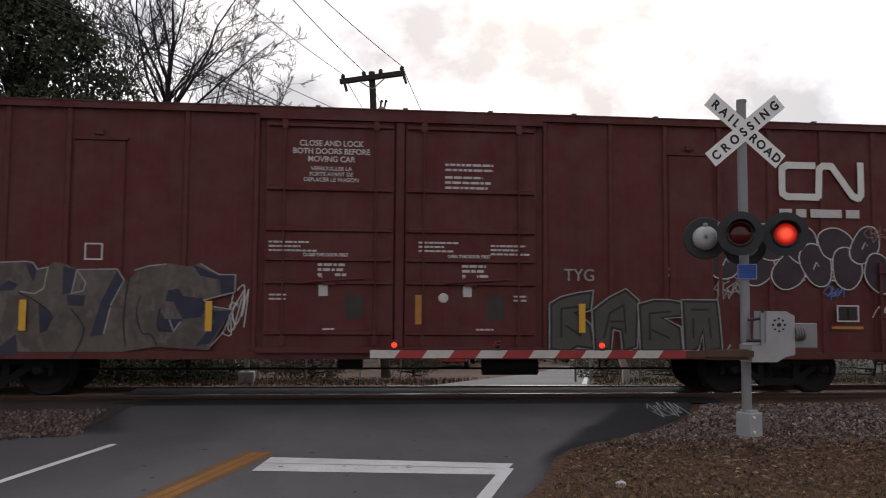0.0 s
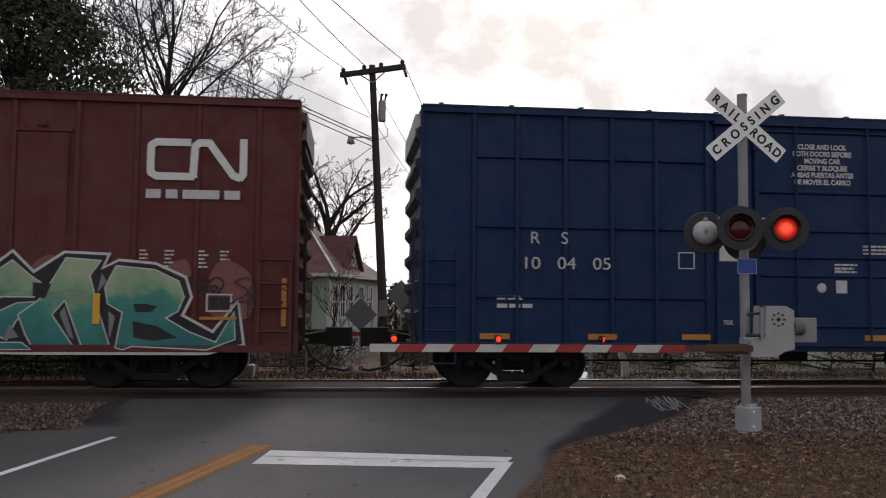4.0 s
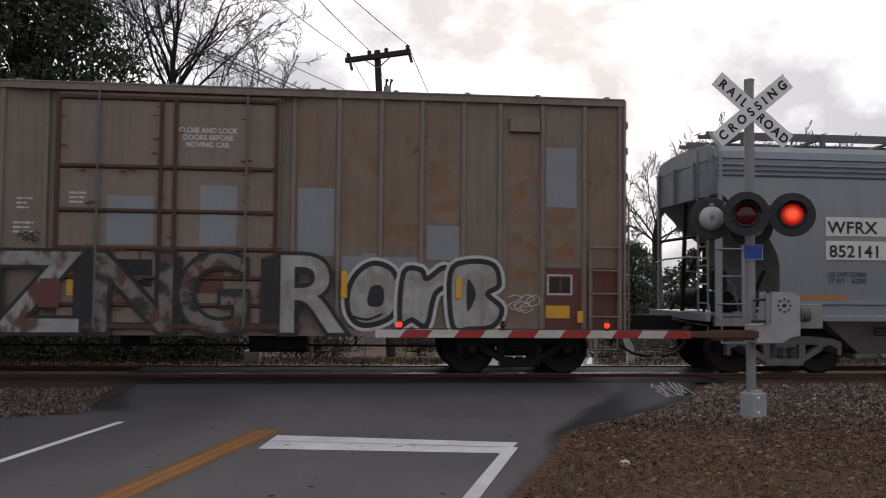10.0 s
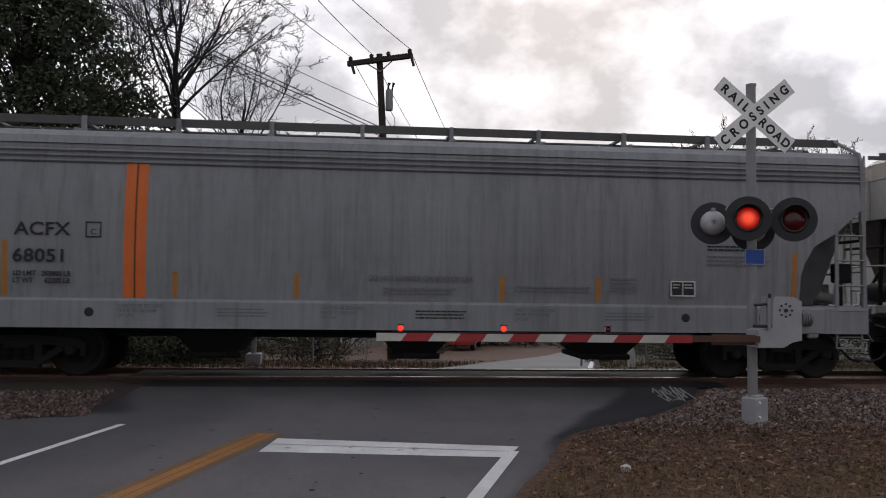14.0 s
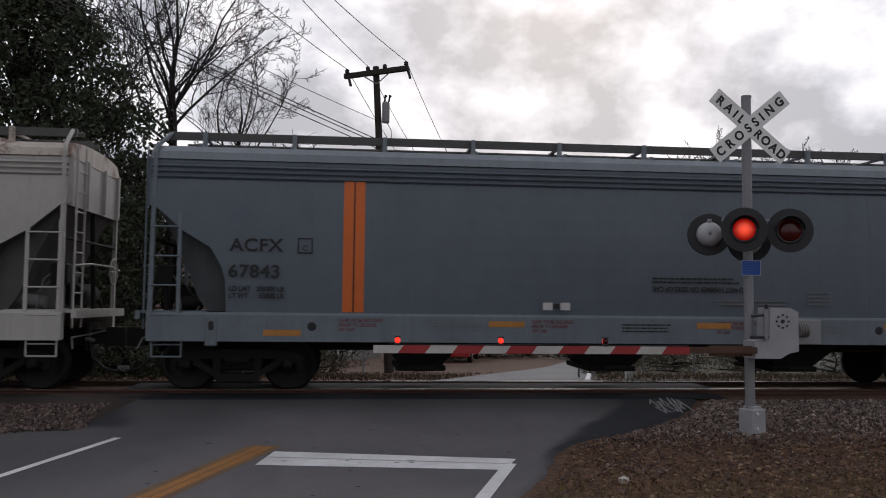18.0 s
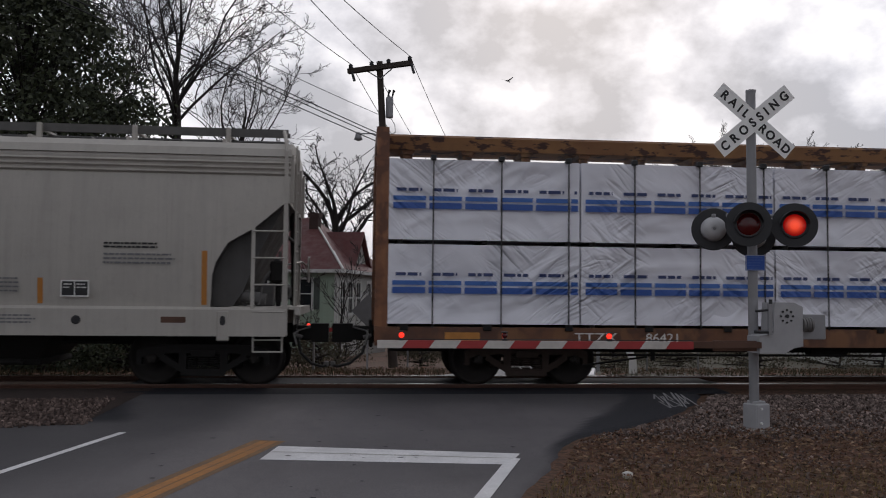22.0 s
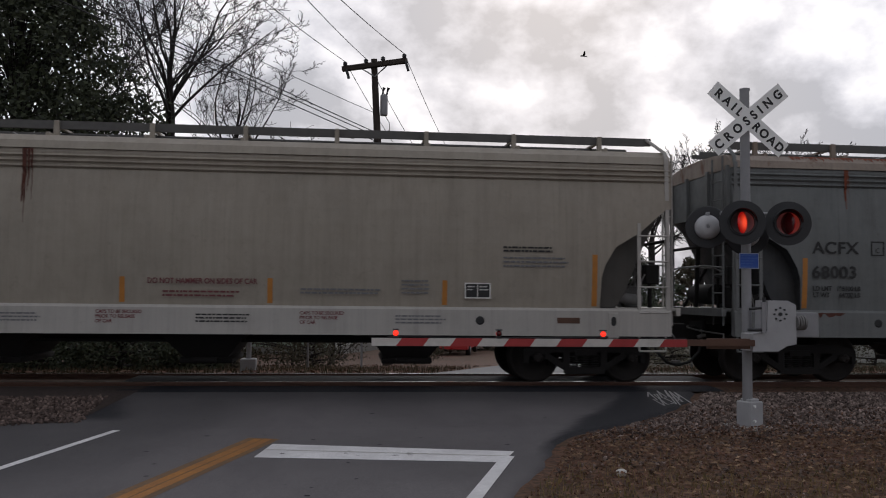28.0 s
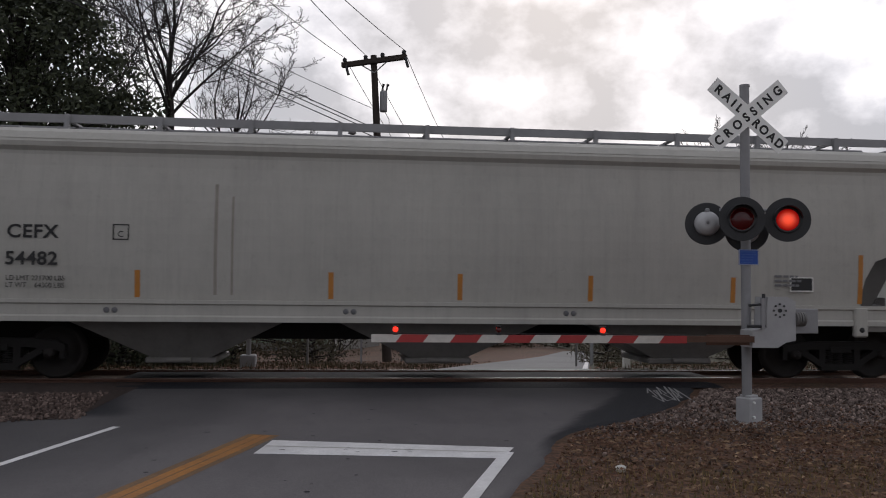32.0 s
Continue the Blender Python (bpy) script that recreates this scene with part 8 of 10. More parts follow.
def smooth_hopper(u, L, mark, number, col, label, ribs, mark_x, dark, roofmat, orange_side, panels):
    """A covered hopper whose sill stops short of open end cages, with long discharge chutes."""
    under = paint(mark.lower() + "_chute_paint", dark, .35, .05, .3)
    car, t0, t1 = begin("covered_hopper", label, "hopper car", u, L)
    # end sheets take a darkened copy of the chute paint as shade
    hopper_shell(car, L, col, paint(mark.lower() + "_end_shade_paint", tuple(c * .45 for c in dark), .35, .05, .3), ribs, 1.34, 1.14 if ribs else 1.22, 3.25 if ribs else 2.66, 2.2 if ribs else 1.85, open_ends=ribs)
    running_board(car, L, roofmat, [.80 + 1.56 * i for i in range(int((L - .5) / 1.56) + 1)], 4.45 if ribs else 4.49)
    part("side_sill", Solid().prism_x([(-1.535, 1.0), (-1.535, 1.08), (-1.51, 1.11), (-1.51, 1.28), (-1.55, 1.30), (-1.55, 1.36), (-1.40, 1.36), (-1.40, 1.0)], 1.12 if ribs else .42, L - (1.12 if ribs else .42)), col, car)
    hopper_ends(car, L, col, 1.12, (-.03, .46))
    part("end_sill", Solid().box(-.05, 1.3, -1.50, -1.40, .90, 1.05), under, car)
    part("end_sill", Solid().box(L - 1.3, L + .05, -1.50, -1.40, .90, 1.05), under, car)
    for x in (1.28, L - 1.28):
        part("jacking_pad", Solid().bevelled(x - .13, x + .13, -1.57, -1.45, .80, 1.34, .03), col, car)
        # a black disc on the pad paints the hole's dark inside
        part("sill_hole", Solid().lathe_y(x, .93, [(.005, -1.571), (.05, -1.571), (.05, -1.573), (.005, -1.573)], 12), BLACK_PAINT, car)
    n = 4 if ribs else 3
    outlets(car, [L * (i + .5) / n * .76 + L * .12 for i in range(n)], under, 1.06, .36, 1.55 if ribs else 1.9, 1.0)
    part("underframe", Solid().box(.5, L - .5, -.3, .3, .66, 1.0), BLACK_IRON, car)
    truck(car, 1.43, GREY_IRON if ribs else None, t0, t1)
    truck(car, L - 1.43, GREY_IRON if ribs else None, t0, t1)
    couplers(car, L, .65)
    if panels:
        for z, w in ((2.53, 1.18), (2.10, 1.33)):
            plate(mark_x - .04, mark_x + w, z, z + .34, WHITE_PAINT, car, "number_panel", -1.537)
    words(mark, mark_x, 2.58 if panels else 2.36, .30, BLACK_PAINT, car, -1.5415, "LEFT", "reporting_mark", 1.06, fat=.007, gap=1.08)
    words(number, mark_x + .02 if panels else mark_x - .02, 2.15 if panels else 1.92, .30, BLACK_PAINT, car, -1.5415, "LEFT", "car_number", 1.05, fat=.007, gap=1.06)
    words("LD LMT %s\nLT WT    %s" % (("223800", "62200") if panels else ("221700 LBS", "64300 LBS")), mark_x, 1.80 if panels else 1.66, .115, BLACK_PAINT, car, -1.531, "LEFT", "load_limit", .95)
    frame_mark(mark_x + 1.66, 2.34, .26, .26, BLACK_PAINT, car, -1.541)
    words("C", mark_x + 1.74, 2.39, .14, BLACK_PAINT, car, -1.541)
    if orange_side:
        for x in (1.45, 4.4, 6.75, 9.4, 11.9, 14.2):
            plate(x, x + (.95 if x in (1.45, 14.2) else .45), 1.385, 1.46, ORANGE_TAPE, car, "reflector", -1.466, "orange reflector strip")
    else:
        for x, h in ((1.25, .88), (3.73, .45), (6.9, .45), (9.1, .45), (11.4, .45), (14.0, .45), (L - 1.3, .88)):
            stripe(car, x, x + .085, 1.40, 1.40 + h, AMBER_TAPE, "reflector", .006, "amber reflector strip")
    if panels:
        bars(6.95, 8.0, 2.26, 5, .05, .03, RED_LETTER, car, -1.541, 5, "caution_stencil", .2)
        bars(6.75, 7.95, 1.72, 2, .025, .03, BLACK_PAINT, car, -1.524, 6, "caution_stencil", .2)
    bars(L - 2.9, L - 2.3, 1.9, 3, .04, .04, GREY_LETTER, car, -1.528, 6, "data_stencil", .3)
    if not panels:
        plate(L - 2.6, L - 2.18, 1.62, 1.86, BLACK_PAINT, car, "data_box", -1.523)
        frame_mark(L - 2.61, 1.61, .44, .26, WHITE_PAINT, car, -1.527)
        stain = plain("brown_run_stain", (.31, .285, .25), .8)
        for x, w, a in ((5.0, .055, 3.3), (5.28, .04, 3.1)):
            stripe(car, x, x + w, 1.45, a, stain, "run_stain", .003)
        for x in (3.3, 7.2, 11.0):
            part("sill_bolt", Solid().lathe_y(x, 1.19, [(.01, -1.512), (.05, -1.512), (.05, -1.52), (.01, -1.52)], 12).lathe_y(x + .13, 1.19, [(.01, -1.512), (.05, -1.512), (.05, -1.52), (.01, -1.52)], 12), GREY_LETTER, car)
    else:
        for x in (3.2, 8.9, 13.6):
            # solid black block; the dark of the opening is in its colour
            part("hand_hole", Solid().bevelled(x - .13, x + .13, -1.30, -1.24, .72, .88, .02), BLACK_PAINT, car)
    return car


# ---- centre-beam flat car with wrapped lumber
def wrinkles(n, l, b):
    """Taut diagonal creases in plastic film, two crossing directions that take turns."""
    tc = n.new("ShaderNodeTexCoord")
    heights = []
    for turn, size in ((40, (1.5, 1.0, .30)), (-34, (1.3, 1.0, .24))):
        mp = n.new("ShaderNodeMapping")
        mp.vector_type = "TEXTURE"
        mp.inputs["Rotation"].default_value = (0, radians(turn), 0)
        mp.inputs["Scale"].default_value = size
        l.new(tc.outputs["Object"], mp.inputs["Vector"])
        wr = n.new("ShaderNodeTexNoise")
        wr.inputs["Scale"].default_value, wr.inputs["Detail"].default_value, wr.inputs["Distortion"].default_value = 1.0, 2.0, 1.1
        l.new(mp.outputs[0], wr.inputs["Vector"])
        fold = n.new("ShaderNodeMath")
        fold.operation = "SUBTRACT"
        fold.inputs[1].default_value = .5
        l.new(wr.outputs["Fac"], fold.inputs[0])
        sharp = n.new("ShaderNodeMath")
        sharp.operation = "ABSOLUTE"
        l.new(fold.outputs[0], sharp.inputs[0])
        heights.append(sharp.outputs[0])
    where = n.new("ShaderNodeMix")
    where.data_type = "FLOAT"
    l.new(noise_fac(n, l, .55, .42, .58, 2), where.inputs[0])
    l.new(heights[0], where.inputs[2])
    l.new(heights[1], where.inputs[3])
    amount = n.new("ShaderNodeMath")
    amount.operation = "MULTIPLY"
    l.new(where.outputs[0], amount.inputs[0])
    l.new(noise_fac(n, l, .8, .43, .68, 2, loc=(3, 1, 5)), amount.inputs[1])
    bump(n, l, b, amount.outputs[0], 1.0, .24)


def centre_beam(u):
    L = 22.4
    rustp = spray("rusted_yellow_brown_paint", ((.15, .064, .026), (.05, .024, .016), (.20, .105, .04)), .6, 4.5)
    rusto = spray("orange_rust_paint", ((.20, .078, .032), (.12, .045, .022), (.24, .10, .042)), .45, 2.2)
    car, t0, t1 = begin("centre_beam_flat_car", "rusty centre-beam flat car carrying wrapped lumber", "flat car", u, L)
    part("deck", Solid().box(0, L, -1.5, 1.5, .96, 1.04), rustp, car)
    part("side_sill", Solid().box(0, L, -1.53, -1.44, .72, 1.03), spray("rusted_orange_brown_sill", ((.15, .062, .028), (.09, .036, .02), (.19, .085, .035)), .4, 1.6), car)
    part("far_sill", Solid().box(0, L, 1.44, 1.53, .72, 1.03), rustp, car)
    part("centre_sill", Solid().box(.3, L - .3, -.3, .3, .55, .96), BLACK_IRON, car)
    part("brake_rigging", Solid().bar((3.9, -1.1, .55), (L - 3.9, -1.1, .55), .022, 5).bar((3.7, -1.1, .36), (4.9, -1.1, .52), .02, 5), BLACK_IRON, car)
    for x in (5.0, 9.8, 14.6):
        part("hanger", Solid().box(x - .035, x + .035, -1.13, -1.07, .45, .75), BLACK_IRON, car)
    part("air_reservoir", Solid().bar((10.6, -.75, .62), (12.0, -.75, .62), .19, 14), BLACK_IRON, car, "dark air brake reservoir")
    part("brake_cylinder", Solid().bar((8.1, -.8, .66), (8.8, -.8, .66), .15, 12).bar((8.8, -.8, .66), (9.3, -.8, .66), .03, 6), BLACK_IRON, car)
    tanp, n, l, b = nodes_of("chipped_tan_paint")
    c = mix_rgb(n, l, noise_fac(n, l, 1.2, .35, .7, 6), (.23, .115, .042), (.155, .068, .027))
    c = mix_rgb(n, l, noise_fac(n, l, 2.6, .53, .57, 7, (1, 1, 2.6), .62), c, (.045, .018, .011))
    l.new(c, b.inputs["Base Color"])
    b.inputs["Roughness"].default_value = .75
    part("top_chord", Solid().prism_x([(-.42, 4.27), (.42, 4.27), (.50, 4.50), (.42, 4.55), (-.42, 4.55), (-.50, 4.50)], 0.0, L), tanp, car, "chipped tan top chord")
    for i in range(20):
        x = .6 + (L - 1.2) * i / 19
        part("beam_post", Solid().box(x - .09, x + .09, -.30, .30, 1.04, 4.27), rustp, car)
        part("post_gusset", Solid().prism_y([(x - .13, 4.27), (x - .09, 4.20), (x + .09, 4.20), (x + .13, 4.27)], -.36, .36), rustp, car)
    for x, g in ((0.0, 1), (L, -1)):
        a, b = sorted((x, x + g * .22))
        bulk = part("bulkhead", Solid().box(min(x + g * .14, x + g * .18), max(x + g * .14, x + g * .18), -1.32, 1.32, 1.04, 4.2), rusto, car, "rusty end bulkhead")
        part("corner_post", Solid().box(a, b, -1.50, -1.32, 1.04, 4.38), rusto, bulk)
        part("corner_post", Solid().box(a, b, 1.32, 1.50, 1.04, 4.38), rusto, bulk)
        part("header", Solid().box(a, b, -1.32, 1.32, 4.20, 4.50), rusto, bulk)
        for z in (1.6, 2.3, 3.0, 3.6):
            part("bulkhead_beam", Solid().box(min(x, x + g * .14), max(x, x + g * .14), -1.32, 1.32, z - .07, z + .07), rusto, car)
        for yy in (-.6, .6):
            part("bulkhead_post", Solid().box(min(x - g * .02, x + g * .12), max(x - g * .02, x + g * .12), yy - .07, yy + .07, 1.04, 4.1), rusto, car)
    for i in range(16):
        x = .5 + (L - 1) * i / 15
        part("stake_pocket", Solid().bevelled(x - .07, x + .07, -1.575, -1.53, .98, 1.09, .01), BLACK_IRON, car)
    words("TTZX", 3.45, .80, .22, WHITE_PAINT, car, -1.5335, "LEFT", "reporting_mark", 1.35)
    words("86421", 4.72, .80, .22, WHITE_PAINT, car, -1.5335, "LEFT", "car_number", 1.15)
    bars(14.1, 15.1, .98, 1, .2, 0, WHITE_PAINT, car, -1.5335, 5, "owner_bar", .05)
    plate(1.2, 1.8, .8, .95, ORANGE_TAPE, car, "reflector", -1.5335)
    frame_mark(15.6, .72, .55, .30, WHITE_PAINT, car, -1.5335)
    for x in (7.1, 9.6, 12.2, 17.0, 20.0):
        plate(x, x + .5, .82, .92, ORANGE_TAPE, car, "reflector", -1.5335)
    truck(car, 2.70, DARK_RUST_IRON, t0, t1)
    truck(car, L - 2.70, DARK_RUST_IRON, t0, t1)
    couplers(car, L, .75)
    # lumber bundles, wrapped in white film
    film, n, l, b = nodes_of("white_lumber_wrap")
    base = mix_rgb(n, l, scaled(n, l, noise_fac(n, l, 1.2, .4, .7, 7), .35), (0.77, 0.775, 0.83), (0.62, 0.625, 0.69))
    l.new(base, b.inputs["Base Color"])
    b.inputs["Roughness"].default_value = .32
    wrinkles(n, l, b)
    blue = plain("printed_blue", (0.030, 0.095, 0.36), .45, 0, .12)
    pale_blue = plain("printed_pale_blue", (0.045, 0.14, 0.44), .45, 0, .12)
    navy = plain("printed_navy", (0.035, 0.055, 0.16), .5)
    for ink in (blue, pale_blue, navy):
        wrinkles(ink.node_tree.nodes, ink.node_tree.links, ink.node_tree.nodes["Principled BSDF"])
    rnd = random.Random(5)
    widths = [(.22, 3.55), (3.58, 7.1), (7.13, 10.98), (11.24, 14.8), (14.83, 18.5), (18.53, 22.05)]
    for side in (-1, 1):
        for a, e in widths:
            for z0, z1 in ((1.06, 2.45), (2.50, 3.92)):
                y0, y1 = (-1.50, -.34) if side < 0 else (.34, 1.50)
                s = Solid()
                nx, nz = (72, 26) if side < 0 else (10, 4)
                front = []
                for i in range(nx + 1):
                    for k in range(nz + 1):
                        x, z = a + (e - a) * i / nx, z0 + .03 + (z1 - z0 - .03) * k / nz
                        edge = min(1.0, 5 * min(i / nx, 1 - i / nx)) * min(1.0, 4 * min(k / nz, 1 - k / nz) + .2)
                        w = .012 * noise.noise((x * 1.6 + z * 1.3, z * 2.4 - x * .7, z0 + a))
                        for ang, k1, gain in ((.62, 2.6, .075), (-.75, 2.2, .05), (.25, 3.4, .04)):
                            p, q = x * math.cos(ang) + z * math.sin(ang), z * math.cos(ang) - x * math.sin(ang)
                            crease = 1 - abs(noise.noise((p * .55 + a * 3.1, q * k1, z0 * 5 + k1)))
                            w += gain * (1 - crease ** 7) * max(0.0, .35 + noise.noise((x * .7, z * .9, a + ang)))
                        front.append((x, (y0 - .005 + max(-.02, w) * min(1.0, edge + .15)) if side < 0 else y1, z))
                fs = [(i * (nz + 1) + k, (i + 1) * (nz + 1) + k, (i + 1) * (nz + 1) + k + 1, i * (nz + 1) + k + 1) for i in range(nx) for k in range(nz)]
                s.add(front, fs if side < 0 else [f[::-1] for f in fs], True)
                s.box(a, e, y0 + .075 if side < 0 else y0, y1 if side < 0 else y1 - .035, z0 + .03, z1)
                bun = part("lumber_bundle", s, film, car, "lumber bundle wrapped in white film")
                if side > 0:
                    continue
                for x in (a + .2, (a + e) / 2, e - .2):
                    part("spacer_block", Solid().box(x - .05, x + .05, -1.48, -.34, z0 - .03, z0 + .03), BLACK_IRON, bun)
                k = 0
                x = a + .05
                while x < e - .1:
                    x2 = min(x + .60, e - .02)
                    f = lambda xx, zz: -1.505 - .026
                    zb = z1 - (.86 if z0 > 2 else .84)
                    for d, h, m2 in ((0, .105, blue), (.142, .075, pale_blue)):
                        part("printed_band", Solid().box(x + .02, x2 - .015, -1.5335, -1.5315, zb + d, zb + d + h), m2, bun)
                    bars(x + .08, min(x + .52, x2 - .03), zb + .355, 1, .055, 0, navy, bun, -1.533, int(x * 50), "brand_bar", .05)
                    x += .62
    for i in range(19):
        x = .98 + 1.185 * i
        if 10.9 < x < 11.3 or x > 22:
            continue
        part("tie_down_strap", Solid().box(x - .012, x + .012, -1.55, -1.537, 1.02, 3.96).box(x - .012, x + .012, -1.55, -.4, 3.95, 3.965), HOSE, car, "black tie-down strap")
        part("strap_corner", Solid().bevelled(x - .05, x + .05, -1.58, -1.46, 3.90, 3.99, .01), BLACK_PAINT, car)
    for z0, z1 in ((1.06, 3.95),):
        part("loose_wrap", Solid().bar((11.11, -1.46, z0), (11.11, -1.44, z1), .07, 10, .085), film, car, "loose fold of wrap")


# ---- tank car
def tank_car(u):
    L = 10.22
    blk = paint("glossy_black_tank_paint", (0.0075, 0.0120, 0.0235), .03, 0.0, .2, .32, .03)
    blk.node_tree.nodes["Principled BSDF"].inputs["Specular IOR Level"].default_value = 0.42
    car, t0, t1 = begin("tank_car", "glossy black chemical tank car with white lettering", "tank car", u, L)
    R, cz = 1.47, 2.30
    rings = []
    prof = [(-.27, .05), (-.24, .58), (-.15, 1.06), (-.01, 1.34), (.15, 1.44), (.38, R), (L * .5, R), (L - .38, R), (L - .15, 1.44), (L + .01, 1.34), (L + .15, 1.06), (L + .24, .58), (L + .27, .05)]
    n = 56
    for x, r in prof:
        rings.append([(x, r * math.sin(2 * math.pi * i / n), cz + r * math.cos(2 * math.pi * i / n)) for i in range(n)])
    shell = part("tank_shell", Solid().loft(rings, True, True), blk, car, "glossy black tank")
    for x in (.42, 3.4, 6.7, L - .42):
        band = Solid()
        band.loft([[(xx, (R + d) * math.sin(2 * math.pi * i / n), cz + (R + d) * math.cos(2 * math.pi * i / n)) for i in range(n)] for xx, d in ((x - .02, 0), (x - .015, .004), (x + .015, .004), (x + .02, 0))], False, True)
        part("girth_seam", band, blk, shell)
    # dome housing, walkway, rails
    part("dome_housing", Solid().lathe_z(5.12, 0, [(.48, 3.66), (.48, 4.24), (.50, 4.24), (.50, 4.32), (.05, 4.35)], 28), blk, car, "black dome housing")
    for k in range(14):
        a = k * 2 * math.pi / 14
        part("dome_rib", Solid().box(5.12 + .485 * math.cos(a) - .012, 5.12 + .485 * math.cos(a) + .012, .485 * math.sin(a) - .012, .485 * math.sin(a) + .012, 3.7, 4.24), blk, car)
    part("dome_hinge", Solid().box(5.50, 5.62, -.1, .1, 3.95, 4.14).bar((5.62, 0, 4.1), (5.75, 0, 3.8), .03, 6), blk, car)
    part("walkway", Solid().box(4.2, 6.6, -1.1, -.55, 3.72, 3.76).box(4.2, 6.6, .55, 1.1, 3.72, 3.76).box(4.25, 4.35, -1.15, 1.15, 3.60, 3.72).box(6.45, 6.55, -1.15, 1.15, 3.6, 3.72).bevelled(5.75, 6.35, -.4, .4, 3.76, 3.86, .02), blk, car)
    rl = Solid()
    for yy in (-1.05, 1.05):
        for x in (4.25, 4.75, 5.75):
            rl.bar((x, yy, 3.76), (x, yy, 4.41), .025, 6)
        rl.path([(4.25, yy, 3.76), (4.25, yy, 4.28), (4.45, yy, 4.44), (5.65, yy, 4.44), (5.78, yy, 4.40), (5.85, yy, 4.17), (6.0, yy, 3.8)], .025, 6)
        rl.path([(6.55, yy, 3.76), (6.55, yy, 4.17), (6.75, yy, 4.17), (6.80, yy, 4.25), (6.80, yy, 4.32), (6.70, yy, 4.38), (6.50, yy, 4.38), (6.35, yy, 4.28), (6.32, yy, 3.76)], .025, 6)
    rl.bar((4.25, -1.05, 4.28), (4.25, 1.05, 4.28), .022, 6).bar((4.25, -1.05, 4.1), (4.25, 1.05, 4.1), .022, 6)
    part("safety_rail", rl, blk, car, "black safety railing")
    lad = Solid()
    arc = [(-(R + .09) * math.sin(a), cz + (R + .09) * math.cos(a)) for a in spread(radians(45), radians(100), 8)]
    for x in (5.72, 6.20):
        lad.path([(x, yy, zz) for yy, zz in arc] + [(x, -1.56, 1.9), (x, -1.56, .62)], .022, 5)
    for k in range(9):
        a = radians(48 + 6.4 * k)
        lad.bar((5.72, -(R + .09) * math.sin(a), cz + (R + .09) * math.cos(a)), (6.20, -(R + .09) * math.sin(a), cz + (R + .09) * math.cos(a)), .015, 5)
    for z in (.64, .95, 1.3, 1.65, 2.0):
        lad.bar((5.72, -1.56, z), (6.20, -1.56, z), .015, 5)
    part("ladder", lad, blk, car)
    for x0, x1 in ((-.6, 1.9), (L - 1.9, L + .6)):
        part("stub_sill", Solid().box(x0, x1, -.3, .3, .70, 1.05).box(max(x0, .3 if x0 < 0 else x0), min(x1, L - .3 if x1 > L else x1), -.9, .9, .92, 1.25), blk, car)
        part("end_platform", Solid().box(x0 if x0 < 0 else L - .35, x0 + .9 if x0 < 0 else x1, -1.45, 1.45, .98, 1.04), blk, car)
        xe = x0 if x0 < 0 else x1
        g = 1 if x0 < 0 else -1
        er = Solid()
        er.path([(xe + g * .75, -1.4, 1.0), (xe + g * .75, -1.4, 2.0), (xe + g * .45, -1.4, 2.02), (xe + g * .15, -1.38, 2.0), (xe + g * .12, -1.3, 1.9), (xe + g * .12, -1.3, 1.0)], .022, 5)
        er.bar((xe + g * .12, -1.3, 1.95), (xe + g * .12, 1.3, 1.95), .02, 5).bar((xe + g * .12, -1.3, 1.5), (xe + g * .12, -.6, 1.5), .02, 5).bar((xe + g * .12, -.6, 1.0), (xe + g * .12, -.6, 1.95), .02, 5)
        part("end_rail", er, blk, car)
        st = Solid()
        for a in (.1, .5):
            st.bar((xe + g * a, -1.42, 1.0), (xe + g * a, -1.42, .45), .018, 5)
        st.bar((xe + g * .1, -1.42, .45), (xe + g * .5, -1.42, .45), .018, 5)
        part("sill_step", st, blk, car)
    part("running_rail", Solid().bar((1.2, -1.3, .97), (L - 1.2, -1.3, .97), .03, 8), blk, car)
    part("bottom_outlet", Solid().bar((5.1, 0, .9), (5.1, 0, .5), .16, 12).bar((4.2, -.5, .78), (4.9, -.5, .78), .14, 12).bar((2.0, -.7, .62), (8, -.7, .62), .018, 6), BLACK_IRON, car)
    # lettering wrapped on the shell
    def shell_y(z):
        return -math.sqrt(max(.01, (R + .006) ** 2 - (z - cz) ** 2))

    def on_shell(ob):
        for v in ob.data.vertices:
            v.co.y = shell_y(v.co.z) + (v.co.y + 1.54) * 1.0
        ob.data.update()
    on_shell(words("CAOX 300577", 1.12, 1.93, .31, WHITE_PAINT, car, -1.54, "LEFT", "reporting_mark", 1.15, fat=.004))
    on_shell(words("LD LMT   202500 LB   91850 KG\nLT WT      60500 LB   27450 KG", 1.14, 1.74, .115, WHITE_PAINT, car, -1.54, "LEFT", "load_limit", 1.0))
    on_shell(words("SODIUM\nHYDROXIDE\nSOLUTION", 8.13, 2.26, .158, WHITE_PAINT, car, -1.54, "CENTER", "contents_name", 1.0, fat=.003))
    for i, (x, z, w, r) in enumerate(((3.9, 1.98, 1.4, 2), (3.9, 1.72, 1.2, 1), (3.9, 1.56, 1.05, 2), (6.2, 1.84, .95, 2), (6.2, 1.64, .9, 2), (1.7, 1.30, .6, 1), (8.2, 1.36, .6, 1), (9.3, 1.55, .3, 2))):
        on_shell(bars(x, x + w, z, r, .035, .03, DULL_WHITE, car, -1.54, i, "stencil_line", .15))
    def shell_plate(x0, x1, z0, z1, mat, name, label="", dy=0.0):
        s = Solid()
        zs = spread(z0, z1, 5)
        s.loft([[(x0, shell_y(z) - dy, z), (x1, shell_y(z) - dy, z), (x1, shell_y(z) + .01, z), (x0, shell_y(z) + .01, z)] for z in zs])
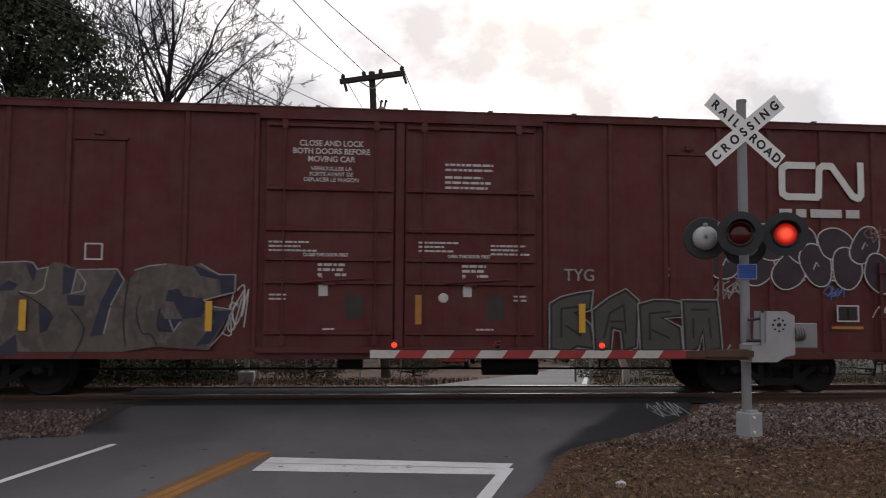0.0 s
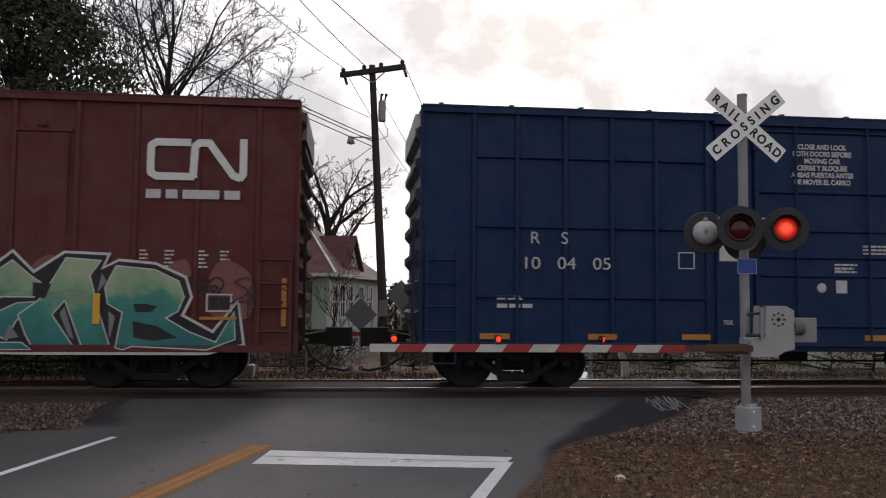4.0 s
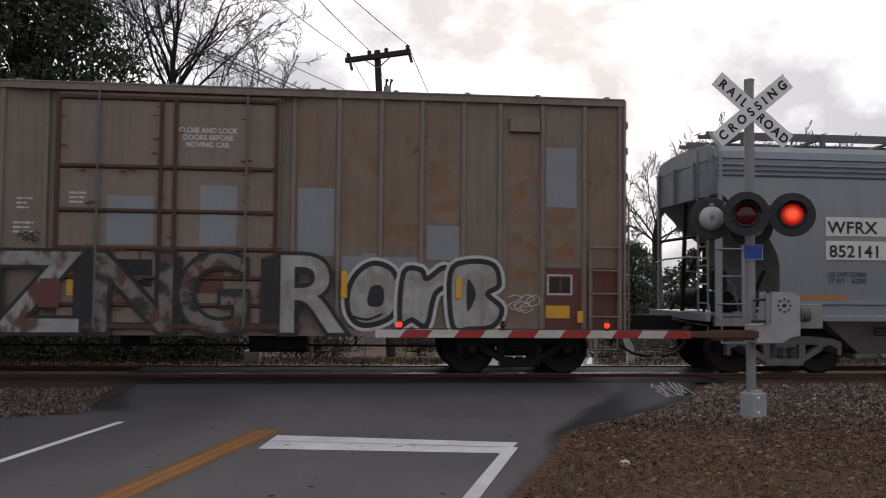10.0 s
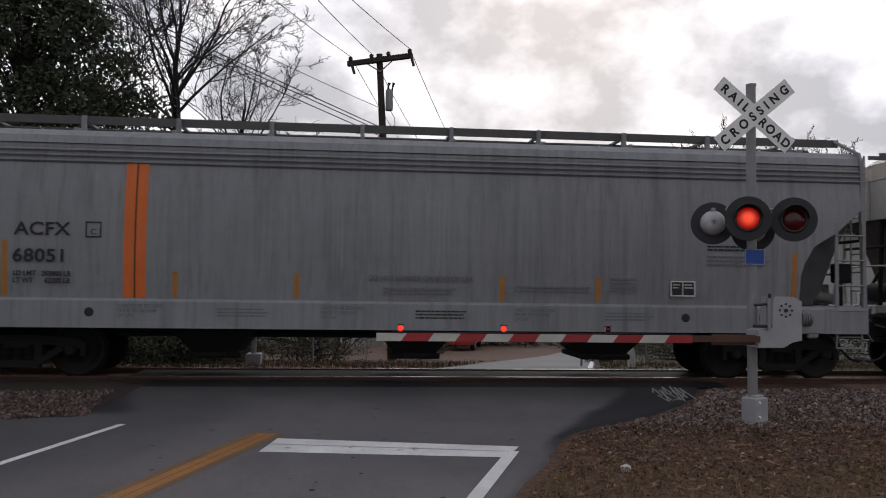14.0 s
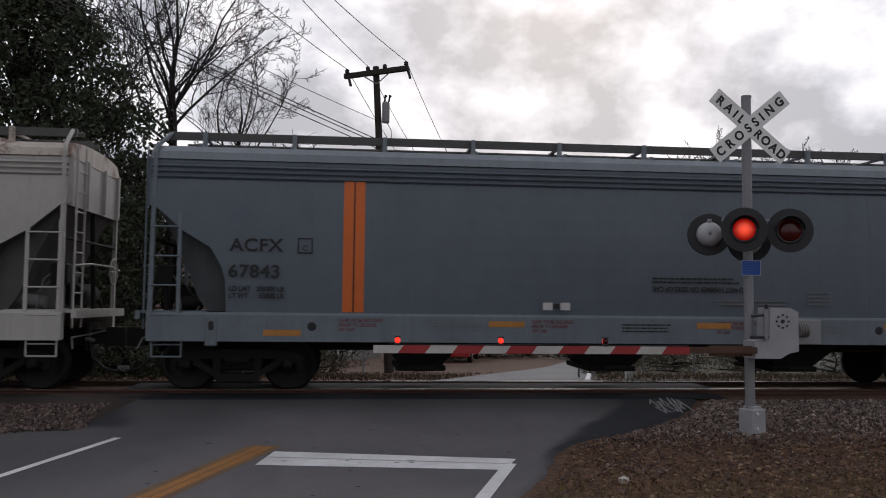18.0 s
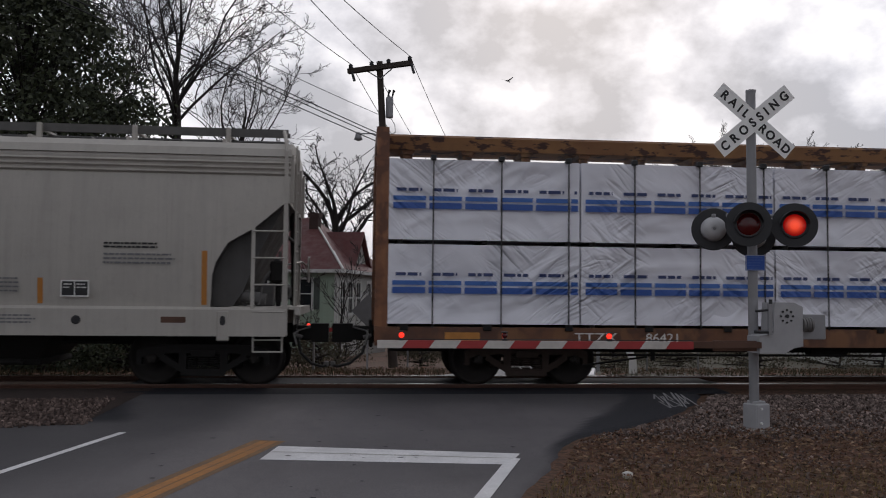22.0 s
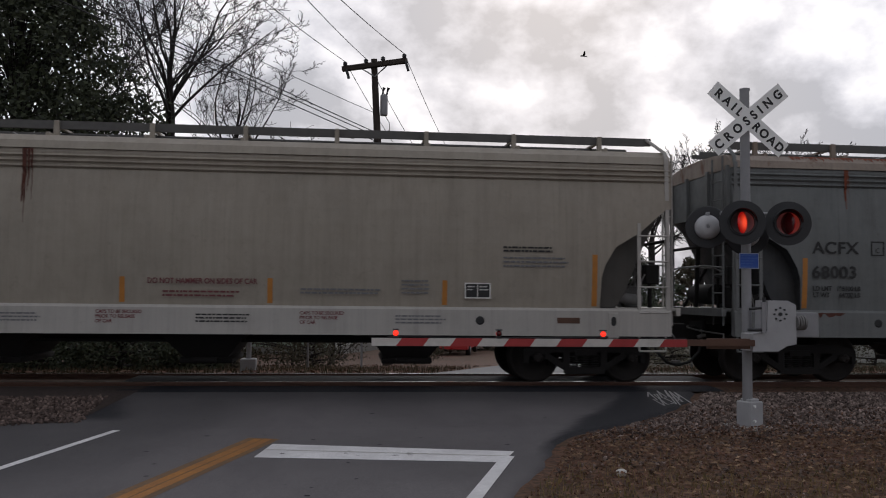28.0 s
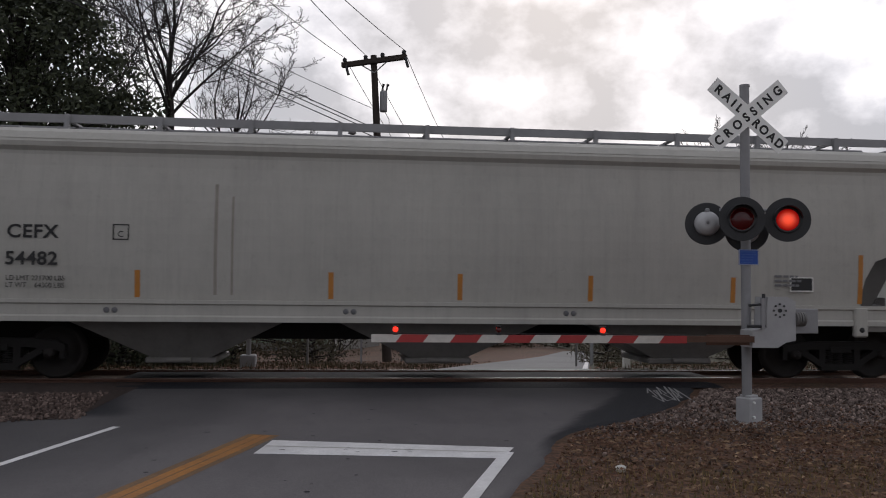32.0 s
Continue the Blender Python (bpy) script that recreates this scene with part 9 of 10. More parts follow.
        return part(name, s, mat, car, label)
    shell_plate(6.24, 6.72, 1.95, 2.48, WHITE_PAINT, "warning_sign", "white warning placard with a red head")
    shell_plate(6.27, 6.69, 2.33, 2.44, plain("warning_red", (.4, .04, .05)), "warning_head", "", .003)
    on_shell(bars(6.29, 6.67, 2.27, 4, .03, .04, GREY_LETTER, car, -1.545, 33, "warning_line", .2))
    shell_plate(7.23, 8.02, 1.66, 1.92, YELLOW_TAPE, "emergency_plate", "yellow emergency notice")
    on_shell(bars(7.3, 7.95, 1.87, 2, .07, .04, plain("notice_brown", (.2, .1, .02)), car, -1.545, 34, "number_bar", .05))
    on_shell(bars(8.72, 9.75, 2.38, 9, .022, .038, DULL_WHITE, car, -1.54, 35, "data_table", .08))
    on_shell(frame_mark(8.25, 1.66, .44, .28, WHITE_PAINT, car, -1.543, .02))
    on_shell(frame_mark(8.68, 1.86, 1.1, .60, DULL_WHITE, car, -1.543, .01))
    for x in (9.05, 9.3, 9.54):
        on_shell(plate(x, x + .012, 1.87, 2.32, DULL_WHITE, car, "table_rule", -1.543))
    shell_plate(9.62, 9.85, 1.62, 1.86, DULL_WHITE, "paper_card")
    s = Solid().prism_y([(9.32, 1.24), (9.58, 1.24), (9.58, 1.40), (9.64, 1.40), (9.45, 1.55), (9.26, 1.40), (9.32, 1.40)], -1.541, -1.539)
    on_shell(part("arrow_mark", s, WHITE_PAINT, car))
    for x, a, b in ((.22, 1.85, 2.68), (2.09, 1.98, 2.42), (4.87, 1.95, 2.38), (7.42, 2.0, 2.42), (9.88, 1.85, 2.68)):
        shell_plate(x, x + .10, a, b, ORANGE_TAPE, "reflector", "orange reflector strip", .002)
    truck(car, .95, None, t0, t1)
    truck(car, L - .95, None, t0, t1)
    couplers(car, L, .0001 + .95)


# ---------------------------------------------------------------- beyond the line
def vase_tree(s_trunk, s_twig, base, fork_z, leaders, seed, trunk_r, reach, levels=4, fine=.008, up=.22, tilts=(9, 71), limbs=9, bend=1.0, stem=0.0, stout=(.24, .38), lift=0.0, sparse=False):
    """Short trunk that breaks into many rising limbs, each forking into dense fine twigs."""
    rnd = random.Random(seed)
    b = Vector(base)
    top = Vector((b.x + .15, b.y, fork_z))
    if stem:
        s_trunk.path([b, b.lerp(top, .5) + Vector((.1, 0, 0)), top, top + Vector((-.10, 0, stem * .3)), top + Vector((.04, .1, stem * .65)), top + Vector((-.05, .1, stem))], trunk_r, 10,
                     [trunk_r * 1.25, trunk_r * 1.1, trunk_r, trunk_r * .66, trunk_r * .42, trunk_r * .16])
    else:
        s_trunk.path([b, b.lerp(top, .5) + Vector((.1, 0, 0)), top, top + Vector((.1, .1, .9))], trunk_r, 10, [trunk_r * 1.25, trunk_r * 1.05, trunk_r, trunk_r * .5])

    def grow(p, d, length, r, level):
        n = 6 if level == 0 else (5 if level == 1 else 3)
        pts, rad, q, dd = [p], [r], p.copy(), d.copy()
        for i in range(n):
            k = (.16 if level == 0 else .20 if level == 1 else .30) * bend
            dd = (dd + Vector((rnd.uniform(-1, 1), rnd.uniform(-1, 1), rnd.uniform(-.6, .9))) * k + Vector((0, 0, lift if level == 0 else lift * .4))).normalized()
            q = q + dd * length / n
            pts.append(q.copy())
            rad.append(max(fine, r * (1 - .78 * (i + 1) / n)))
        (s_trunk if level < 1 else s_twig).path(pts, r, 7 if level == 0 else (4 if level == 1 else 3), rad)
        if level >= levels:
            return
        kids = (limbs, 6, 4, 2)[level] if sparse else (limbs, 7, 4, 3)[level]
        for c in range(kids):
            f = .16 + .84 * (c + rnd.random()) / kids
            i = min(n - 1, int(f * n))
            at = pts[i].lerp(pts[i + 1], min(1.0, f * n - i))
            dirn = (pts[i + 1] - pts[i]).normalized()
            side = dirn.cross(Vector((rnd.gauss(0, 1), rnd.gauss(0, 1), rnd.gauss(0, 1)))).normalized()
            nd = (dirn + side * rnd.uniform(.55, 1.15) + Vector((0, 0, up if level < 2 else .05))).normalized()
            grow(at, nd, length * rnd.uniform(.26, .50) * (1.15 - .45 * f), max(fine, rad[i] * rnd.uniform(.40, .62)), level + 1)

    for k in range(leaders):
        a = k * 2.399 + rnd.uniform(-.3, .3)
        tilt = radians(tilts[0] + (tilts[1] - tilts[0]) * (k / max(1, leaders - 1)) ** .75 + rnd.uniform(-.1, .1) * (tilts[1] - tilts[0]))
        d = Vector((math.sin(tilt) * math.cos(a), math.sin(tilt) * math.sin(a), math.cos(tilt)))
        z = fork_z + .9 - 2.4 * (k / leaders) + rnd.uniform(-.2, .2)
        if stem:
            rise = 1 - k / leaders
            grow(Vector((top.x - .05, top.y, fork_z - .8 + stem * .55 * rise ** 1.6)), d, reach * rnd.uniform(.85, 1.1) * (1 - .25 * rise), trunk_r * rnd.uniform(*stout) * (1 - .3 * rise), 0)
        else:
            grow(Vector((top.x + .05, top.y, min(z, fork_z + .8))), d, reach * rnd.uniform(.85, 1.1), trunk_r * rnd.uniform(*stout), 0)


def crowned_tree(x, y, fork_z, leaders, seed, trunk_r, reach, label, levels=3, fine=.009, up=.22, **habit):
    tree = thing("bare_tree", label, "tree", "bare winter trees")
    a, b = Solid(), Solid()
    vase_tree(a, b, (x, y, ground_z(y) - .1), fork_z, leaders, seed, trunk_r, reach, levels, fine, up, **habit)
    part("trunk", a, BARK, tree)
    part("crown", b, BARK, tree, "dense bare grey-brown twigs")
    return tree


def leafy_tree(name, x, y, z, shape, clumps, per, leaf, mat, seed, label, trunk_h, trunk_r=.2, category="tree"):
    """A crown of leaf clumps scattered through an uneven volume; shape is a list of (height, radius)."""
    rnd = random.Random(seed)
    tree = thing(name, label, category)
    t, s = Solid(), Solid()
    top = shape[-1][0]
    t.path([(x, y, z - .1), (x + .1, y, z + trunk_h * .5), (x, y + .1, z + trunk_h)], trunk_r, 8, [trunk_r, trunk_r * .7, trunk_r * .2])

    def radius(h):
        for (a, ra), (b, rb) in zip(shape, shape[1:]):
            if a <= h <= b:
                return ra + (rb - ra) * (h - a) / (b - a)
        return 0.0
    for c in range(clumps):
        h = rnd.uniform(shape[0][0], top)
        a = rnd.uniform(0, 2 * math.pi)
        bump_r = 1.0 + .20 * noise.noise((math.cos(a) * 1.7 + seed, math.sin(a) * 1.7, h * .55))
        rr = radius(h) * bump_r
        r = rr * math.sqrt(rnd.uniform(.12, 1.0))
        cx, cy, cz = x + r * math.cos(a), y + r * math.sin(a), z + h
        if c % 7 == 0:
            t.path([(x, y, z + h * .75), (x + r * .5 * math.cos(a), y + r * .5 * math.sin(a), z + h * .9), (cx, cy, cz)], .03, 4, [.05, .03, .01])
        size = rnd.uniform(.25, .55) * (1 if top > 5 else .6)
        for _ in range(per):
            d = Vector((rnd.gauss(0, 1), rnd.gauss(0, 1), rnd.gauss(0, .8))) * size * .55
            p = Vector((cx, cy, cz)) + d
            u = Vector((rnd.gauss(0, 1), rnd.gauss(0, 1), rnd.gauss(0, 1))).normalized()
            v = u.orthogonal().normalized() * leaf * .36
            u = u * leaf * rnd.uniform(.7, 1.25)
            s.add([p - u * .5, p + v, p + u * .5, p - v], [(0, 1, 2, 3)])
    part("trunk", t, BARK, tree)
    part("crown", s, mat, tree, "dense small leaves")
    return tree


leafy_tree("magnolia_tree", -10.6, 11.5, ground_z(11.5), [(0.3, 3.2), (1.5, 4.0), (4.5, 4.2), (7.5, 4.1), (8.8, 3.8), (9.8, 3.3), (10.8, 2.5), (11.7, 1.5), (13, .6)], 1750, 30, .16, MAGNOLIA, 3, "tall dark evergreen magnolia with glossy leaves", 12, .3)
leafy_tree("magnolia_tree", -7.9, 16.5, ground_z(16.5), [(0.2, 1.6), (2, 2.2), (5, 2.0), (8, 1.0)], 520, 30, .15, MAGNOLIA, 4, "dark evergreen undergrowth against the trunks", 6, .15)
crowned_tree(-6.8, 15.0, 7.9, 13, 12, .14, 6.8, "large bare winter tree with spreading twigs", 3, .0095, .0, tilts=(12, 62), limbs=10, bend=1.6, stem=5.0, stout=(.40, .60), lift=.04, sparse=True)
crowned_tree(-4.9, 18.5, 7.2, 8, 19, .10, 5.0, "smaller bare tree with fine twigs beside the lane", 3, .0085, .0, tilts=(12, 66), limbs=9, bend=1.7, sparse=True, stem=2.6, stout=(.40, .60), lift=.045)
crowned_tree(-11.0, 19.0, 9.0, 8, 29, .16, 5.5, "bare tree rising behind the magnolia", 3, .011)
crowned_tree(-8.4, 13.8, 5.0, 6, 27, .07, 2.6, "thin bare sapling tangled with vines", 3, .008)
crowned_tree(-1.9, 42, 5.6, 9, 33, .34, 6.2, "gnarled bare tree behind the pale green house", 3, .017, .1, tilts=(10, 52), limbs=8, bend=1.8, stout=(.38, .58))
crowned_tree(-6.5, 46, 5.0, 9, 34, .22, 5.5, "bare tree behind the pale green house", 3, .016)
for i, (x, y, w, h) in enumerate(((5.0, 31.5, 1.6, 1.3), (7.2, 34, 1.8, 1.5), (9.8, 33, 1.7, 1.3), (12.4, 32, 1.8, 1.4), (14.8, 30.5, 1.5, 1.2), (2.6, 27, 1.4, 1.2))):
    leafy_tree("winter_shrub", x, y, ground_z(y), [(0.0, w * .7), (h * .5, w), (h, w * .4)], 90, 16, .12, SCRUB, 180 + i, "brownish shrub along the far street", h * .7, .04, "shrub")
crowned_tree(-.8, 13, .25, 7, 71, .05, 2.1, "small bare sapling in front of the pale green house", 2, .008)
for i, (x, y, h) in enumerate(((33.2, 62, 11.8), (41.6, 62, 11.0), (47.0, 62, 10.4), (53.0, 64, 9.5))):
    crowned_tree(x, y, h, 8, 50 + i, .22, 5.4, "distant bare tree against the sky", 3, .017)
leafy_tree("evergreen_tree", 15.0, 29, ground_z(29), [(0.3, 1.6), (1.6, 1.9), (3.6, 1.6), (4.8, 1.0), (5.5, .3)], 420, 24, .16, CEDAR, 16, "rounded dark evergreen behind the road work sign", 4, .15)
crowned_tree(20.2, 40, 5.2, 10, 36, .22, 4.6, "bare tree beyond the road work sign", 3, .014)
leafy_tree("evergreen_tree", 6.7, 36, ground_z(36), [(0.3, 3.0), (2.0, 3.2), (5.0, 2.6), (6.8, 1.7), (8.3, .5)], 680, 26, .17, CEDAR, 6, "rounded dark evergreen beside the far street", 6, .2)
leafy_tree("winter_thicket", 13.6, 44, ground_z(44), [(0.2, 3.0), (1.6, 3.4), (3.0, 2.8), (4.3, .8)], 420, 20, .2, THICKET, 7, "small brown winter tree beyond the verge", 4, .15)
BRUSH = [(-4.2, 9.5, 1.5, 1.3), (-2.0, 12.5, 1.6, 1.5), (2.2, 14.5, 1.0, 1.0), (-6.0, 8.2, 1.2, 1.5), (11.2, 13, 1.5, .8), (14.5, 15, 1.7, .9), (-0.6, 20, 2.0, 1.5), (3.0, 22, 1.2, .9), (17.5, 26, 2.5, 1.2),
         (-7.5, 6.5, 1.4, 1.3), (-9.4, 7.0, 1.5, 1.6), (-4.6, 6.4, 1.1, .9), (-3.3, 8.0, 1.0, 1.0), (-1.2, 9.8, 1.2, 1.0), (8.4, 11.5, 1.2, .8), (16.6, 12.0, 1.7, 1.3), (18.6, 12.6, 1.9, 1.5), (20.8, 12.0, 1.9, 1.5), (13.4, 11.4, 1.3, 1.0), (23.2, 12.5, 1.9, 1.5), (9.9, 15.0, 1.6, 1.1), (12.8, 18.0, 1.8, 1.3), (-11.5, 6.0, 1.6, 1.4)]
for i, (x, y, w, h) in enumerate(((-11.6, 4.6, 1.5, 1.5), (-9.3, 4.9, 1.3, 1.2), (-7.3, 4.6, 1.2, 1.1), (-5.5, 5.0, 1.1, 1.0), (-13.6, 5.0, 1.5, 1.6), (-3.9, 5.6, .8, .8))):
    leafy_tree("evergreen_shrub", x, y, ground_z(y), [(0.0, w * .8), (h * .5, w), (h, w * .4)], 130, 18, .09, MAGNOLIA, 60 + i, "low dark evergreen shrub beside the line", h * .7, .04, "shrub")
for i, (x, y, w, h) in enumerate(BRUSH):
    leafy_tree("winter_shrub", x, y, ground_z(y), [(0.0, w * .6), (h * .5, w), (h, w * .3)], 80, 16, .085, SCRUB, 80 + i, "thin brownish winter shrub", h * .7, .04, "shrub")
for i in range(26):
    x, y = -30 + i * 3.4, 70 + 9 * math.sin(i * 2.3)
    leafy_tree("far_hedge_tree", x, y, ground_z(y), [(0.0, 2.4), (2.2, 2.9), (4.6, 2.2), (6.6 + 1.5 * math.sin(i * 1.7), .4)], 70, 12, .5, SCRUB if i % 3 else CEDAR, 120 + i, "distant brownish winter woodland tree", 4, .2)

# utility pole with crossarm, transformer, lamp and wires
pole = thing("utility_pole", "weathered wooden utility pole with crossarm and transformer", "utility pole")
PX = lambda z: 1.18 - .058 * (z + .8)
part("pole", Solid().path([(PX(-.9), 13, -.9), (PX(4), 13, 4), (PX(9.70), 13, 9.70)], .14, 12, [.17, .145, .11]), POLE_WOOD, pole)
AD = Vector((.90, -.34, .065))
AC = Vector((PX(9.45), 12.86, 9.47))
s = Solid()
a, b = AC - AD * 1.22, AC + AD * 1.22
s.bar(a, b, .115, 4, smooth=False)
part("crossarm", s, POLE_WOOD, pole, "wooden crossarm")
part("arm_brace", Solid().bar(AC - AD * .60, (PX(9.1), 12.86, 9.06), .022, 5).bar(AC + AD * .60, (PX(9.1), 12.86, 9.06), .022, 5), GALV, pole)
pins = []
for k in (-1.12, -.32, .32, 1.12):
    p = AC + AD * k
    pins.append(p + Vector((0, 0, .25)))
    part("insulator", Solid().lathe_z(p.x, p.y, [(.03, p.z + .06), (.05, p.z + .1), (.085, p.z + .14), (.06, p.z + .17), (.085, p.z + .20), (.03, p.z + .25)], 10), SIGNAL_BLACK, pole)
    if abs(k) > 1:
        part("cutout", Solid().bar(p + Vector((.05, -.1, -.05)), p + Vector((.14, -.14, -.38)), .05, 7), SIGNAL_BLACK, pole)
tank = part("transformer", Solid().lathe_z(PX(8.1) + .27, 12.85, [(.05, 7.70), (.12, 7.71), (.13, 7.75), (.13, 8.38), (.115, 8.42), (.04, 8.45)], 18), GALV, pole, "grey can transformer")
for dx in (.21, .36):
    part("bushing", Solid().path([(PX(8.1) + dx, 12.8, 8.42), (PX(8.1) + dx + .03, 12.8, 8.58), (PX(8.1) + dx + .06, 12.8, 8.66)], .035, 7, [.03, .035, .06]), SIGNAL_BLACK, tank)
part("jumper_wire", Solid().path([(PX(8.1) + .3, 12.8, 7.72), (PX(8.1) + .46, 12.8, 7.45), (PX(8.1) + .48, 12.8, 7.2), (PX(8.1) + .2, 12.8, 7.05)], .012, 5), WIRE, pole)
lamp = part("lamp_arm", Solid().path([(PX(7.1), 13, 7.1), (PX(7.1) - .4, 12.9, 7.16), (-.08, 12.85, 7.12)], .025, 6), GALV, pole)
part("lamp_head", Solid().lathe_z(-.12, 12.85, [(.03, 7.18), (.09, 7.14), (.12, 7.0), (.15, 6.92), (.05, 6.88)], 12), GALV, lamp, "grey street lamp head")
part("meter_box", Solid().bevelled(PX(1.2) - .15, PX(1.2) + .15, 12.7, 12.88, 1.0, 1.55, .02), GREY_IRON, pole)


def wire(p, q, sag, r, label="thin dark overhead wire on the pole"):
    p, q = Vector(p), Vector(q)
    pts = [p.lerp(q, i / 20) - Vector((0, 0, sag * 4 * (i / 20) * (1 - i / 20))) for i in range(21)]
    return tagged(part("overhead_wire", Solid().path(pts, r, 5), WIRE), label, "wire", "overhead wires")


wire(pins[0], (-10.5, -21.8, 10.3), .9, .012)
wire(pins[1], (-7.9, -21.8, 10.3), .9, .012)
wire(pins[3], (-9.8, -21.8, 10.4), .9, .012)
wire(pins[0], (9.6, 52, 8.2), 1.6, .012)
wire(pins[1], (10.6, 52, 8.2), 1.6, .012)
wire(pins[3], (12.2, 52, 8.2), 1.6, .012)
for k, dz in ((0, 0), (.25, -.12), (.5, -.3)):
    wire((PX(7.1), 13, 7.12 + dz), (-18.8, -18 + k, 9.6 + dz * .5), .15, .016, "sagging black telephone cable bundle")
wire((PX(7.8), 13, 7.8), (-18.6, -21, 10.2), .6, .010)
wire((PX(7.0), 13.1, 6.95), (-8, 27.2, 3.9), .4, .012, "service drop to the house")

# crossing signal on the far side, seen from behind
FX, FY = -2.45, 4.6
fz = ground_z(FY)
far_sig = thing("crossing_signal", "far crossing signal seen from its back with one red lamp lit", "crossing signal", "crossing signals")
part("mast", Solid().bar((FX, FY, fz), (FX, FY, 4.4), .06, 14), GALV, far_sig)
part("mast_cap", Solid().bar((FX, FY, 4.25), (FX, FY, 4.46), .08, 12), SIGNAL_BLACK, far_sig)
for sgn in (1, -1):
    part("crossbuck_blade", Solid().box(-.61, .61, -.002, .002, -.114, .114), SIGN_BACK, far_sig, "bare back of a crossbuck blade", at=pose(FX + .1, FY + .09 + .01 * sgn, 3.55, 0, 45 * sgn, 25))
part("crossarm", Solid().bar((FX - .5, FY - .05, 2.42), (FX + .45, FY - .05, 2.42), .028, 8), GALV, far_sig)
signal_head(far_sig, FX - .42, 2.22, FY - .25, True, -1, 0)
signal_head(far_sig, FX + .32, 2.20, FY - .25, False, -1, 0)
part("gate_mechanism", Solid().bevelled(FX - .25, FX + .3, FY - .3, FY + .2, .55, 1.15, .04), GALV, far_sig)
part("junction_base", Solid().bevelled(FX - .18, FX + .18, FY - .18, FY + .18, fz - .05, fz + .3, .02), GALV, far_sig)
far_gate = thing("gate_arm", "far striped crossing gate arm behind the train", "gate arm")
for i in range(11):
    a = FX + .3 + (2.5 - FX - .3) * i / 11
    b = FX + .3 + (2.5 - FX - .3) * (i + 1) / 11
    part("stripe", Solid().prism_y([(a - .04, .69), (b - .04, .69), (b + .04, .79), (a + .04, .79)], FY - .02, FY + .02), GATE_RED if i % 2 else GATE_WHITE, far_gate)
part("arm_holder", Solid().box(FX - .1, FX + .32, FY - .03, FY + .03, .68, .80), GALV, far_gate)
for x in (-1.2, 2.35):
    part("gate_lamp", Solid().lathe_y(x, .85, [(.01, FY - .06), (.045, FY - .04), (.045, FY + .04), (.01, FY + .06)], 10), RED_BULB, far_gate, "small red gate lamp")


# houses
def window(parent, x, z, w, h, y, trim, n=2):
    win = part("window", Solid().box(x - w / 2, x + w / 2, y - .02, y + .01, z, z + h), GLASS, parent, "dark sash window with white trim")
    fr = Solid()
    fr.box(x - w / 2 - .1, x - w / 2, y - .05, y, z - .1, z + h + .1).box(x + w / 2, x + w / 2 + .1, y - .05, y, z - .1, z + h + .1)
    fr.box(x - w / 2, x + w / 2, y - .05, y, z + h, z + h + .1).box(x - w / 2 - .12, x + w / 2 + .12, y - .08, y, z - .12, z).box(x - w / 2, x + w / 2, y - .04, y - .02, z + h / 2 - .03, z + h / 2 + .03)
    part("window_frame", fr, trim, win)


def clapboard(parent, x0, x1, y, z0, z1, mat, step=.16):
    me = Solid().prism_x([(y, 0), (y, step), (y - .008, step), (y - .03, 0)], x0, x1).mesh("clapboard", mat)
    for i in range(int((z1 - z0) / step)):
        part("clapboard", me, mat, parent, at=pose(0, 0, z0 + i * step))


white_wood = paint("white_clapboard_paint", (0.42, 0.42, 0.39), .15, 0, .1, .6)
green_wood = paint("pale_green_clapboard_paint", (0.30, 0.37, 0.29), .15, 0, .1, .6)
trim = plain("white_trim", (.60, .60, .58), .6)
red_roof = paint("red_metal_roof", (0.085, 0.019, 0.018), .2, .1, .3, .65)
house = thing("house", "pale green clapboard house with a dark red roof", "house", "houses", at=pose(-1.1, 26.0, ground_z(27) - .05, 0, 0, -17))
part("wall", Solid().box(-9, -.01, .01, 9, 0, 4.35), green_wood, house)
clapboard(house, -9, 0, 0.0, 0.4, 4.35, green_wood)
part("foundation", Solid().box(-9.05, .05, -.04, 9.05, -.3, .4), CONCRETE, house)
part("corner_board", Solid().box(-.12, .04, -.05, .06, .4, 4.35), trim, house)
sw = Solid().add([(0.0, 0.06, 0), (0.0, 8.98, 0), (0.0, 8.98, .165), (0.0, .06, .165), (.028, .06, 0), (.028, 8.98, 0)], [(4, 5, 2, 3), (0, 1, 5, 4)]).mesh("clapboard", white_wood)
for i in range(24):
    part("clapboard", sw, white_wood, house, at=pose(0, 0, .4 + i * .165))
shutter = plain("dull_green_shutter", (.07, .085, .075), .7)
for x in (-1.65, -4.0, -6.4):
    window(house, x, 2.45, .68, 1.42, -.03, trim)
    for g in (-1, 1):
        part("shutter", Solid().bevelled(x + g * .62 - .15, x + g * .62 + .15, -.065, -.032, 2.38, 3.95, .008), shutter, house, "narrow dark shutter")
for yy in (.75, 2.0, 3.4, 5.4, 7.2):
    w = part("window", Solid().box(-.01, .032, yy - .36, yy + .36, 2.2, 3.75), GLASS, house)
    fr = Solid().box(.03, .08, yy - .52, yy - .36, 2.1, 3.9).box(.03, .08, yy + .36, yy + .52, 2.1, 3.9).box(.03, .08, yy - .36, yy + .36, 3.75, 3.9).box(.03, .11, yy - .54, yy + .54, 2.06, 2.2)
    part("window_frame", fr.box(.03, .06, yy - .36, yy + .36, 2.94, 3.0).box(.03, .05, yy - .02, yy + .02, 2.2, 3.75), trim, w)
E1, R1, RZ = .45, 4.5, 7.4
